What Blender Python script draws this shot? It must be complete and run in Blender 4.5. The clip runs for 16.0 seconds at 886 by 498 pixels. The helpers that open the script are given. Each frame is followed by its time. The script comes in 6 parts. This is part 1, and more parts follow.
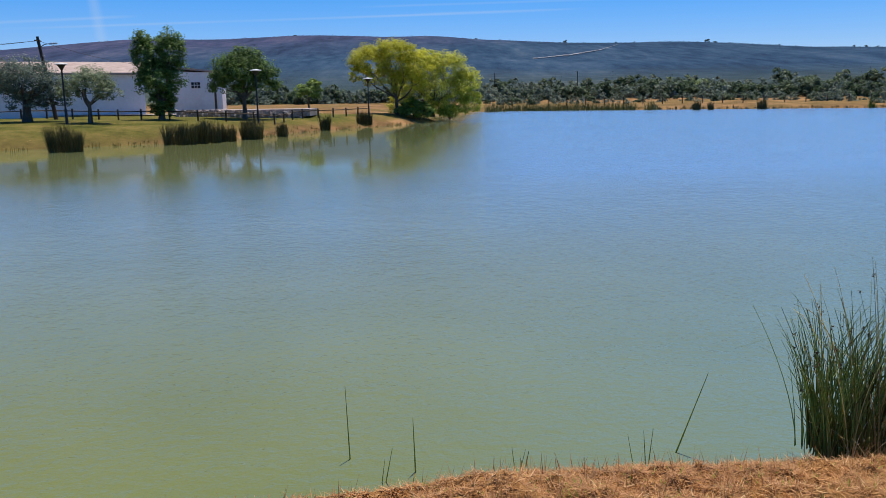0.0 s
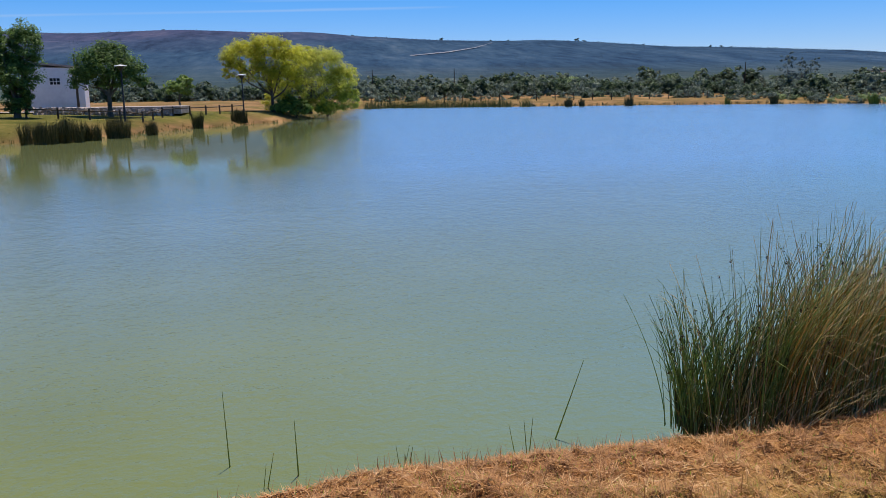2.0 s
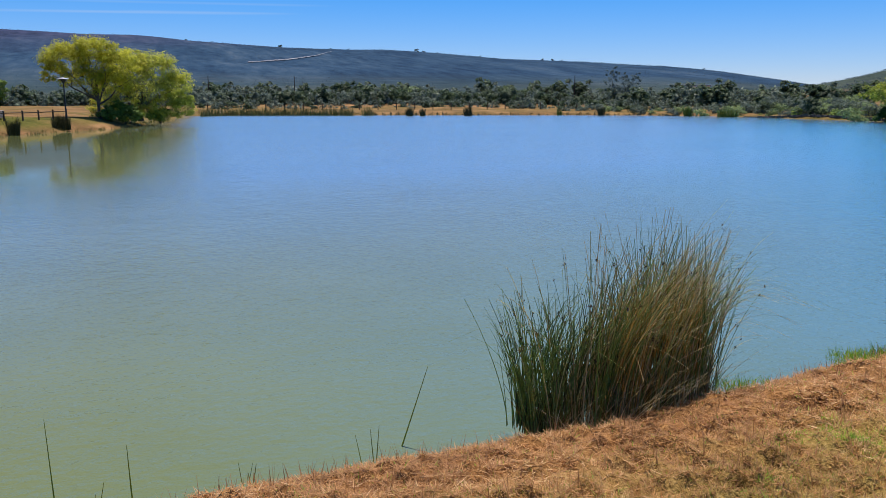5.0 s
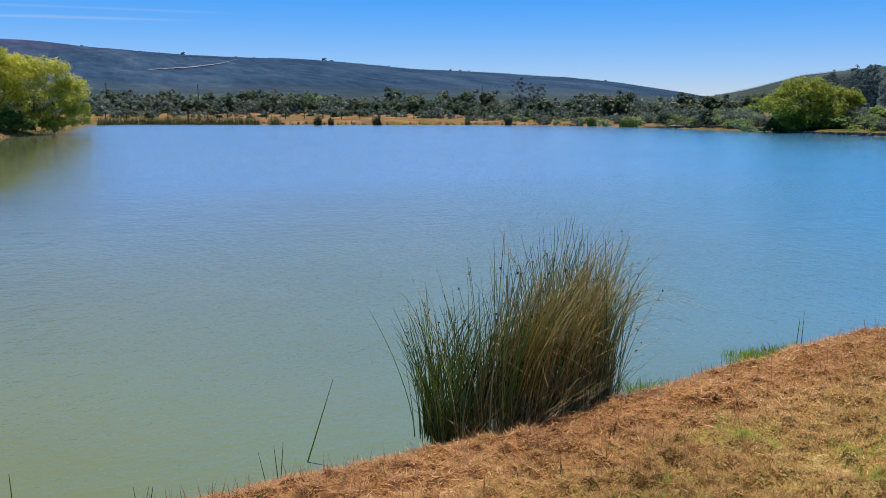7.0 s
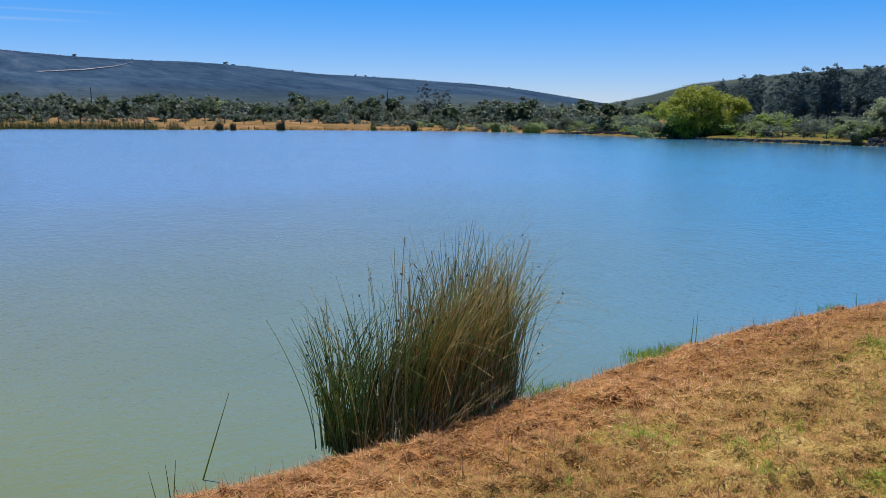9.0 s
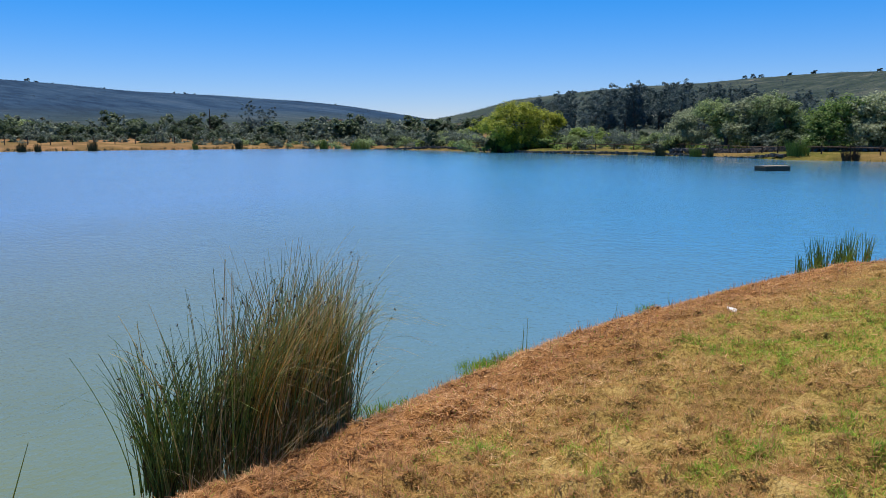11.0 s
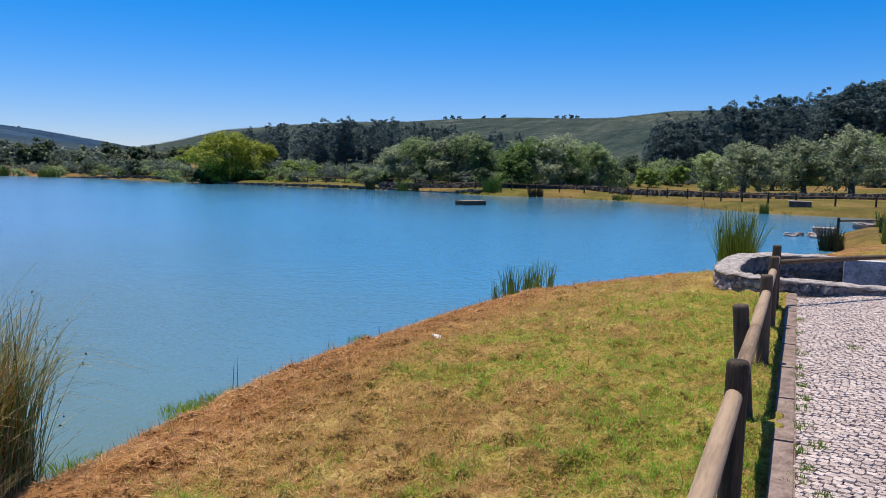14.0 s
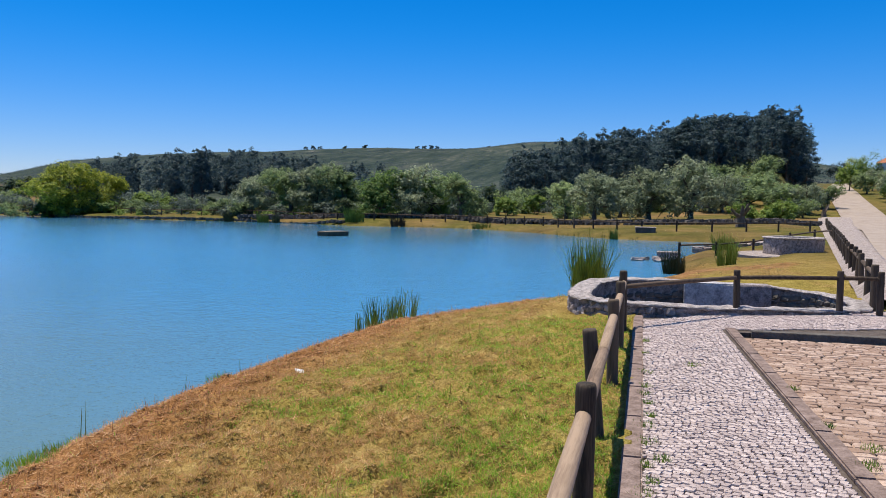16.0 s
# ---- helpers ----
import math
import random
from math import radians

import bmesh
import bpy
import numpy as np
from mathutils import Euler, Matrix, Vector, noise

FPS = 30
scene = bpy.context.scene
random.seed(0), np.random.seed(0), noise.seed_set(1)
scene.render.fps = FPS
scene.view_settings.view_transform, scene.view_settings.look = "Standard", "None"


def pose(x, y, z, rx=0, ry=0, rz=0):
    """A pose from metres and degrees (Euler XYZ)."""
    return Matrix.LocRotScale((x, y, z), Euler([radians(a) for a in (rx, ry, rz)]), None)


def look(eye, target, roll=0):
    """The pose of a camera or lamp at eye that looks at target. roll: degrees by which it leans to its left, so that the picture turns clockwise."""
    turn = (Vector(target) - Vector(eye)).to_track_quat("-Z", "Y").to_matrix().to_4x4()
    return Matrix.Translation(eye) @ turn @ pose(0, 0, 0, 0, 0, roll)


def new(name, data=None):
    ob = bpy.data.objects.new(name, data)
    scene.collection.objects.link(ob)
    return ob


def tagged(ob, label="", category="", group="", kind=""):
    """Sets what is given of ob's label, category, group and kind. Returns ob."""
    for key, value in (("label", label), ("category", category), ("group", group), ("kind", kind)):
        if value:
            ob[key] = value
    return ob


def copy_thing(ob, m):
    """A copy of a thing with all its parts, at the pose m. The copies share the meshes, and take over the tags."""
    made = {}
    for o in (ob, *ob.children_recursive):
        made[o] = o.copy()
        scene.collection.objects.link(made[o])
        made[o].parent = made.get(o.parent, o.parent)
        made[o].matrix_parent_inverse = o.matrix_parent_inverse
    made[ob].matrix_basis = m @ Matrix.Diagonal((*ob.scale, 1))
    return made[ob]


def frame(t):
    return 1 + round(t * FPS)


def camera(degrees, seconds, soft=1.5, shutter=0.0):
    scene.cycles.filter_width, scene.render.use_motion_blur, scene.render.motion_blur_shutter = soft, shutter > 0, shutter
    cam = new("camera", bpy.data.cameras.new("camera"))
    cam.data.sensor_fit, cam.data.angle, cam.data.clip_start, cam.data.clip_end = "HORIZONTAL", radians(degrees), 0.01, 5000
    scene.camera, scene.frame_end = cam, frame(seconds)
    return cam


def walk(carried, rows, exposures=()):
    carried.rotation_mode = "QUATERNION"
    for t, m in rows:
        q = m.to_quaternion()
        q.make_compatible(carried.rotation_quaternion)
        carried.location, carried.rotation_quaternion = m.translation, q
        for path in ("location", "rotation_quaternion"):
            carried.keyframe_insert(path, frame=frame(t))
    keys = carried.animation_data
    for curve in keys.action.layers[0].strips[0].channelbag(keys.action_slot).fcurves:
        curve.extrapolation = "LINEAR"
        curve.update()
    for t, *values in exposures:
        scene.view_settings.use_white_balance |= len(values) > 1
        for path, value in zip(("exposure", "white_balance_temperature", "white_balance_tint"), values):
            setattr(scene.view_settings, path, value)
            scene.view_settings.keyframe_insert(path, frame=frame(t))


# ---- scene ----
import collections

# seconds, place in metres, then yaw, pitch and roll in degrees
cam = camera(57.7, 16.0, soft=0.6)
PATH = [
    (0.0, -0.319, -0.146, 1.616, -0.21, -10.71, 0.90),
    (0.5, -0.316, -0.148, 1.619, -1.83, -10.62, 0.99),
    (1.0, -0.310, -0.142, 1.615, -3.82, -10.67, 1.12),
    (1.5, -0.303, -0.132, 1.611, -6.11, -10.83, 1.08),
    (2.0, -0.292, -0.126, 1.610, -8.72, -11.04, 0.86),
    (2.5, -0.294, -0.124, 1.609, -11.09, -11.08, 0.53),
    (3.0, -0.293, -0.118, 1.607, -13.77, -11.03, 0.05),
    (3.5, -0.293, -0.122, 1.608, -15.22, -11.03, 0.06),
    (4.0, -0.291, -0.127, 1.611, -17.02, -10.87, 0.02),
    (6.5, -0.226, -0.103, 1.602, -24.19, -9.98, 0.02),
    (7.0, -0.212, -0.098, 1.602, -26.35, -9.84, -0.21),
    (7.5, -0.200, -0.094, 1.600, -28.48, -9.75, -0.45),
    (8.0, -0.190, -0.087, 1.595, -30.05, -9.74, -0.50),
    (10.5, -0.016, 0.026, 1.577, -40.92, -8.49, -0.06),
    (11.0, -0.001, 0.050, 1.569, -44.95, -8.23, 0.25),
    (11.5, 0.014, 0.061, 1.567, -48.44, -7.90, 0.36),
    (12.0, 0.030, 0.069, 1.565, -52.84, -7.65, 0.01),
    (12.5, 0.040, 0.071, 1.564, -55.77, -7.36, -0.27),
    (13.0, 0.039, 0.066, 1.565, -58.89, -6.93, -0.53),
    (13.5, 0.043, 0.060, 1.569, -61.74, -6.50, -0.84),
    (14.0, 0.052, 0.046, 1.571, -65.24, -5.75, -1.28),
    (14.5, 0.045, 0.038, 1.578, -67.98, -5.07, -1.46),
    (15.0, 0.054, 0.027, 1.581, -70.09, -4.41, -1.16),
    (15.5, 0.050, 0.018, 1.587, -72.25, -3.90, -1.00),
    (16.0, 0.000, 0.000, 1.600, -74.92, -3.46, -0.77),
]
walk(cam, [(t, pose(x, y, z, 0, 0, yaw) @ pose(0, 0, 0, pitch) @ pose(0, 0, 0, 0, roll) @ pose(0, 0, 0, 90))
           for t, x, y, z, yaw, pitch, roll in PATH], exposures=[(0.0, 0.0), (16.0, 0.0)])

# ---- world and sun ----
SUN_EL, SUN_AZ = 77.0, 24.0        # degrees above the horizon; azimuth from +y towards +x
world = bpy.data.worlds.new("sky")
scene.world = world
world.use_nodes = True
wn, wl = world.node_tree.nodes, world.node_tree.links
sky = wn.new("ShaderNodeTexSky")
sky.sky_type, sky.sun_disc = "NISHITA", False
sky.sun_elevation, sky.sun_rotation = radians(SUN_EL), radians(SUN_AZ)
sky.altitude, sky.air_density, sky.dust_density, sky.ozone_density = 600, 0.9, 0.0, 3.5
deep = wn.new("ShaderNodeHueSaturation")      # the deep summer blue of this sky
deep.inputs["Saturation"].default_value = 1.15
tint = wn.new("ShaderNodeMix")
tint.data_type, tint.blend_type = "RGBA", "MULTIPLY"
tint.inputs[0].default_value = 1.0
aloft = wn.new("ShaderNodeSeparateXYZ")       # paler, milkier air towards the horizon
wl.new(wn.new("ShaderNodeTexCoord").outputs["Generated"], aloft.inputs[0])
milky = wn.new("ShaderNodeMapRange")
milky.interpolation_type = "SMOOTHSTEP"
milky.inputs[1].default_value, milky.inputs[2].default_value = -0.05, 0.22
wl.new(aloft.outputs[2], milky.inputs[0])
grade = wn.new("ShaderNodeMix")
grade.data_type = "RGBA"
grade.inputs[6].default_value, grade.inputs[7].default_value = (0.84, 0.83, 1.10, 1), (0.55, 0.93, 1.36, 1)
wl.new(milky.outputs[0], grade.inputs[0])
glare = wn.new("ShaderNodeMapRange")          # whiter air high up, round the sun
glare.interpolation_type = "SMOOTHSTEP"
glare.inputs[1].default_value, glare.inputs[2].default_value = 0.48, 0.85
wl.new(aloft.outputs[2], glare.inputs[0])
high = wn.new("ShaderNodeMix")
high.data_type = "RGBA"
high.inputs[7].default_value = (1.15, 1.02, 1.0, 1)
wl.new(glare.outputs[0], high.inputs[0])
wl.new(grade.outputs[2], high.inputs[6])
wl.new(high.outputs[2], tint.inputs[7])
wl.new(sky.outputs[0], tint.inputs[6])
wl.new(tint.outputs[2], deep.inputs["Color"])
# thin high trails of ice cloud: each lies along a great circle (its pole), fading out along its length
way = wn.new("ShaderNodeTexCoord")
wisp = wn.new("ShaderNodeTexNoise")
wisp.inputs["Scale"].default_value, wisp.inputs["Detail"].default_value = 5.0, 5.0
wl.new(way.outputs["Generated"], wisp.inputs["Vector"])
over = deep.outputs[0]
for pole, centre, half, width, strength in (((0.0179, 0.0969, -0.9951), (-0.163, 0.982, 0.093), 0.34, 0.0022, 0.22), ((0.0291, 0.1104, -0.9935), (-0.42, 0.903, 0.09), 0.10, 0.0026, 0.2),
                                            ((0.016, 0.108, -0.994), (0.06, 0.992, 0.109), 0.17, 0.0022, 0.12), ((0.0148, 0.0983, -0.995), (0.077, 0.992, 0.099), 0.11, 0.0018, 0.12),
                                            ((-0.9242, -0.3638, -0.1164), (-0.375, 0.923, 0.10), 0.035, 0.009, 0.2)):
    parts = []
    for vec, lo, hi in ((pole, width, 0.0), (centre, math.cos(half), math.cos(half * 0.5))):
        dot = wn.new("ShaderNodeVectorMath")
        dot.operation = "DOT_PRODUCT"
        dot.inputs[1].default_value = vec
        wl.new(way.outputs["Generated"], dot.inputs[0])
        size = wn.new("ShaderNodeMath")
        size.operation = "ABSOLUTE" if vec is pole else "ADD"
        size.inputs[1].default_value = 0.0
        wl.new(dot.outputs["Value"], size.inputs[0])
        band = wn.new("ShaderNodeMapRange")
        band.interpolation_type = "SMOOTHSTEP"
        band.inputs[1].default_value, band.inputs[2].default_value = min(lo, hi), max(lo, hi)
        band.inputs[3].default_value, band.inputs[4].default_value = (1.0, 0.0) if lo > hi else (0.0, 1.0)
        wl.new(size.outputs[0], band.inputs[0])
        parts.append(band.outputs[0])
    both = wn.new("ShaderNodeMath")
    both.operation = "MULTIPLY"
    wl.new(parts[0], both.inputs[0])
    wl.new(parts[1], both.inputs[1])
    thin = wn.new("ShaderNodeMath")
    thin.operation = "MULTIPLY"
    wl.new(both.outputs[0], thin.inputs[0])
    wl.new(wisp.outputs["Fac"], thin.inputs[1])
    fade = wn.new("ShaderNodeMath")
    fade.operation = "MULTIPLY"
    fade.inputs[1].default_value = strength * 1.6
    wl.new(thin.outputs[0], fade.inputs[0])
    trail = wn.new("ShaderNodeMix")
    trail.data_type = "RGBA"
    trail.inputs[7].default_value = (5.5, 6.4, 7.6, 1)
    wl.new(fade.outputs[0], trail.inputs[0])
    wl.new(over, trail.inputs[6])
    over = trail.outputs[2]
wl.new(over, wn["Background"].inputs[0])
wn["Background"].inputs[1].default_value = 0.104
sun = new("sun", bpy.data.lights.new("sun", "SUN"))
sun.data.energy, sun.data.angle, sun.data.color = 5.0, radians(0.53), (1.0, 0.93, 0.80)
ca, sa, ce, se = math.cos(radians(SUN_AZ)), math.sin(radians(SUN_AZ)), math.cos(radians(SUN_EL)), math.sin(radians(SUN_EL))
sun.matrix_world = look((0, 0, 80), (-sa * ce * 50, -ca * ce * 50, 80 - se * 50))


# ---- materials ----
class Nodes:
    """A small writer for one node material."""

    def __init__(self, name):
        self.m = bpy.data.materials.new(name)
        self.m.use_nodes = True
        self.n, self.l = self.m.node_tree.nodes, self.m.node_tree.links
        self.b = self.n["Principled BSDF"]
        self.b.inputs["Specular IOR Level"].default_value = 0.3
        self.geo = self.n.new("ShaderNodeNewGeometry")
        self.obj = self.n.new("ShaderNodeObjectInfo")
        self.co = self.n.new("ShaderNodeTexCoord")

    def noise(self, scale, detail=4.0, rough=0.55, world_space=True, stretch=None):
        nd = self.n.new("ShaderNodeTexNoise")
        nd.inputs["Scale"].default_value, nd.inputs["Detail"].default_value = scale, detail
        nd.inputs["Roughness"].default_value = rough
        src = self.geo.outputs["Position"] if world_space else self.co.outputs["Object"]
        if stretch:
            mp = self.n.new("ShaderNodeMapping")
            mp.inputs["Scale"].default_value = stretch
            self.l.new(src, mp.inputs["Vector"])
            src = mp.outputs[0]
        self.l.new(src, nd.inputs["Vector"])
        return nd.outputs["Fac"]

    def attr(self, name):
        a = self.n.new("ShaderNodeAttribute")
        a.attribute_name = name
        return a.outputs["Fac"]

    def ramp(self, fac, stops):
        r = self.n.new("ShaderNodeValToRGB")
        els = r.color_ramp.elements
        while len(els) < len(stops):
            els.new(0.5)
        for e, (p, c) in zip(els, stops):
            e.position, e.color = p, (*c, 1) if len(c) == 3 else c
        self.l.new(fac, r.inputs[0])
        return r.outputs[0]

    def mix(self, a, b, fac, kind="MIX"):
        m = self.n.new("ShaderNodeMix")
        m.data_type, m.blend_type = "RGBA", kind
        for sock, v in ((m.inputs[0], fac), (m.inputs[6], a), (m.inputs[7], b)):
            if isinstance(v, (int, float)):
                sock.default_value = v
            elif isinstance(v, tuple):
                sock.default_value = (*v, 1)
            else:
                self.l.new(v, sock)
        return m.outputs[2]

    def math(self, op, a, b=0.0):
        m = self.n.new("ShaderNodeMath")
        m.operation = op
        for sock, v in ((m.inputs[0], a), (m.inputs[1], b)):
            if isinstance(v, (int, float)):
                sock.default_value = v
            else:
                self.l.new(v, sock)
        return m.outputs[0]

    def color(self, c):
        self.l.new(c, self.b.inputs["Base Color"])
        return self

    def rough(self, v):
        if isinstance(v, (int, float)):
            self.b.inputs["Roughness"].default_value = v
        else:
            self.l.new(v, self.b.inputs["Roughness"])
        return self

    def bump(self, height, strength, distance):
        bp = self.n.new("ShaderNodeBump")
        bp.inputs["Strength"].default_value, bp.inputs["Distance"].default_value = strength, distance
        self.l.new(height, bp.inputs["Height"])
        self.l.new(bp.outputs[0], self.b.inputs["Normal"])
        return self


def simple(name, dark, light, scale=3.0, rough=0.8, bump=0.0, dist=0.01, rnd=0.0, world_space=True, stretch=None, fine=6.0):
    """A surface of two tones, mixed at two scales, with fine relief."""
    k = Nodes(name)
    a, b = k.noise(scale, 4, 0.6, world_space, stretch), k.noise(scale * fine, 3, 0.6, world_space, stretch)
    f = k.math("ADD", k.math("MULTIPLY", a, 0.6), k.math("MULTIPLY", b, 0.4))
    if rnd:
        f = k.math("ADD", f, k.math("MULTIPLY", k.math("SUBTRACT", k.math("ADD", k.math("MULTIPLY", k.obj.outputs["Random"], 0.5), k.math("MULTIPLY", k.geo.outputs["Random Per Island"], 0.5)), 0.5), rnd))
    k.color(k.ramp(f, [(0.32, dark), (0.68, light)])).rough(rough)
    if bump:
        k.bump(b, bump, dist)
    return k.m


def leaf_material(name, dark, light, tip=None, through_light=0.35, rnd=0.25, dry_tips=False):
    """Leaves: tones by leaf and by branch, some light passing through."""
    k = Nodes(name)
    f = k.math("ADD", k.math("MULTIPLY", k.geo.outputs["Random Per Island"], 0.55), k.math("MULTIPLY", k.noise(0.9, 3), 0.6))
    f = k.math("ADD", f, k.math("MULTIPLY", k.math("SUBTRACT", k.obj.outputs["Random"], 0.5), rnd))
    stops = [(0.2, dark), (0.75, light)]
    if tip:
        stops.append((0.95, tip))
    c = k.ramp(f, stops)
    if dry_tips:      # the upper ends have dried to pale straw
        sep = k.n.new("ShaderNodeSeparateXYZ")
        k.l.new(k.co.outputs["Object"], sep.inputs[0])
        up = k.n.new("ShaderNodeMapRange")
        for i, v in ((1, 0.7), (2, 1.2), (3, 0.0), (4, 0.75)):
            up.inputs[i].default_value = v
        k.l.new(sep.outputs[2], up.inputs[0])
        c = k.mix(c, (0.90, 0.76, 0.46), k.math("MULTIPLY", up.outputs[0], k.geo.outputs["Random Per Island"]))
    k.color(c).rough(0.55)
    tr = k.n.new("ShaderNodeBsdfTranslucent")
    k.l.new(c, tr.inputs[0])
    ms = k.n.new("ShaderNodeMixShader")
    ms.inputs[0].default_value = through_light
    k.l.new(k.b.outputs[0], ms.inputs[1])
    k.l.new(tr.outputs[0], ms.inputs[2])
    k.l.new(ms.outputs[0], k.n["Material Output"].inputs[0])
    return k.m


def ground_material():
    """Mown bank: straw, bare soil, green turf; far off scrub and fields."""
    k = Nodes("ground_cover")
    big, mid, fine = k.noise(0.35, 4), k.noise(2.3, 5, 0.65), k.noise(38, 3, 0.7)
    straw = k.ramp(k.math("ADD", k.math("MULTIPLY", mid, 0.5), k.math("MULTIPLY", fine, 0.5)),
                   [(0.38, (0.085, 0.036, 0.014)), (0.5, (0.30, 0.145, 0.055)), (0.68, (0.58, 0.33, 0.14))])
    turf = k.ramp(k.math("ADD", k.math("MULTIPLY", mid, 0.4), k.math("MULTIPLY", fine, 0.6)),
                  [(0.34, (0.10, 0.075, 0.016)), (0.52, (0.32, 0.245, 0.06)), (0.7, (0.52, 0.40, 0.14))])
    bleached = k.ramp(k.math("ADD", k.math("MULTIPLY", mid, 0.4), k.math("MULTIPLY", fine, 0.6)), [(0.36, (0.12, 0.075, 0.02)), (0.52, (0.36, 0.245, 0.08)), (0.7, (0.60, 0.44, 0.18))])
    near = k.mix(k.mix(straw, bleached, k.attr("hay")), turf, k.attr("green"))
    dry = k.ramp(k.noise(0.22, 6, 0.7), [(0.3, (0.10, 0.07, 0.03)), (0.48, (0.23, 0.128, 0.06)), (0.66, (0.40, 0.225, 0.11))])
    meadow = k.ramp(k.math("ADD", k.math("MULTIPLY", mid, 0.4), k.math("MULTIPLY", big, 0.6)),
                    [(0.34, (0.045, 0.056, 0.012)), (0.5, (0.115, 0.112, 0.026)), (0.66, (0.23, 0.17, 0.056))])
    near = k.mix(near, meadow, k.attr("meadow"))
    c = k.mix(near, dry, k.attr("dry"))
    sep = k.n.new("ShaderNodeSeparateXYZ")
    k.l.new(k.geo.outputs["Position"], sep.inputs[0])
    # the long far hill: scrub below, heather on the brow; distance haze is painted in as blue and mauve
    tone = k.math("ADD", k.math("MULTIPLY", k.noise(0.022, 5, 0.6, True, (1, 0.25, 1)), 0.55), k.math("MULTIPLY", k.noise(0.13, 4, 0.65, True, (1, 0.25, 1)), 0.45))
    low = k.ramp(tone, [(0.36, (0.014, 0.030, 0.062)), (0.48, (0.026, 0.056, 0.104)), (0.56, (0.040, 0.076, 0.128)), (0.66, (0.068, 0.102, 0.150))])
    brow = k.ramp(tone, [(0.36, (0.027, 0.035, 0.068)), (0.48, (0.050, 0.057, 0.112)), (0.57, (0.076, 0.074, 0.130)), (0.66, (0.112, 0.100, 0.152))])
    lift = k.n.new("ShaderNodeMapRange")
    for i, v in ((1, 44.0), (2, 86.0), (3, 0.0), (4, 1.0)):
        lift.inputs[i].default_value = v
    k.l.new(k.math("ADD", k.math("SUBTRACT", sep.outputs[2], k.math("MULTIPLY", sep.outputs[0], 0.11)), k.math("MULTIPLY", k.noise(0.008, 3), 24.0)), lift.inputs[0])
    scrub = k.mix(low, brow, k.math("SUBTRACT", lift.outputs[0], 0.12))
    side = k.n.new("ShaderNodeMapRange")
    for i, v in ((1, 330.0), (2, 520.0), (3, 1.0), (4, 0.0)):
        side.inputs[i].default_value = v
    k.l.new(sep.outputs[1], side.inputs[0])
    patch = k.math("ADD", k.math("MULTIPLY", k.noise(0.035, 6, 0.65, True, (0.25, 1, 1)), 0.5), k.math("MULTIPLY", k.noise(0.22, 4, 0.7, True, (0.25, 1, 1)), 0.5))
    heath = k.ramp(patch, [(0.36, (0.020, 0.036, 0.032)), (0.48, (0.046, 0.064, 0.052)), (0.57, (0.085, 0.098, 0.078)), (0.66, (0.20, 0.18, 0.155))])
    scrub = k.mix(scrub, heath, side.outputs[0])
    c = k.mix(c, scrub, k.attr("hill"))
    k.color(c).rough(0.95)
    k.b.inputs["Specular IOR Level"].default_value = 0.05
    k.bump(k.math("ADD", k.math("MULTIPLY", k.noise(11, 4, 0.7), 0.6), k.math("MULTIPLY", fine, 0.4)), 1.0, 0.06)
    return k.m


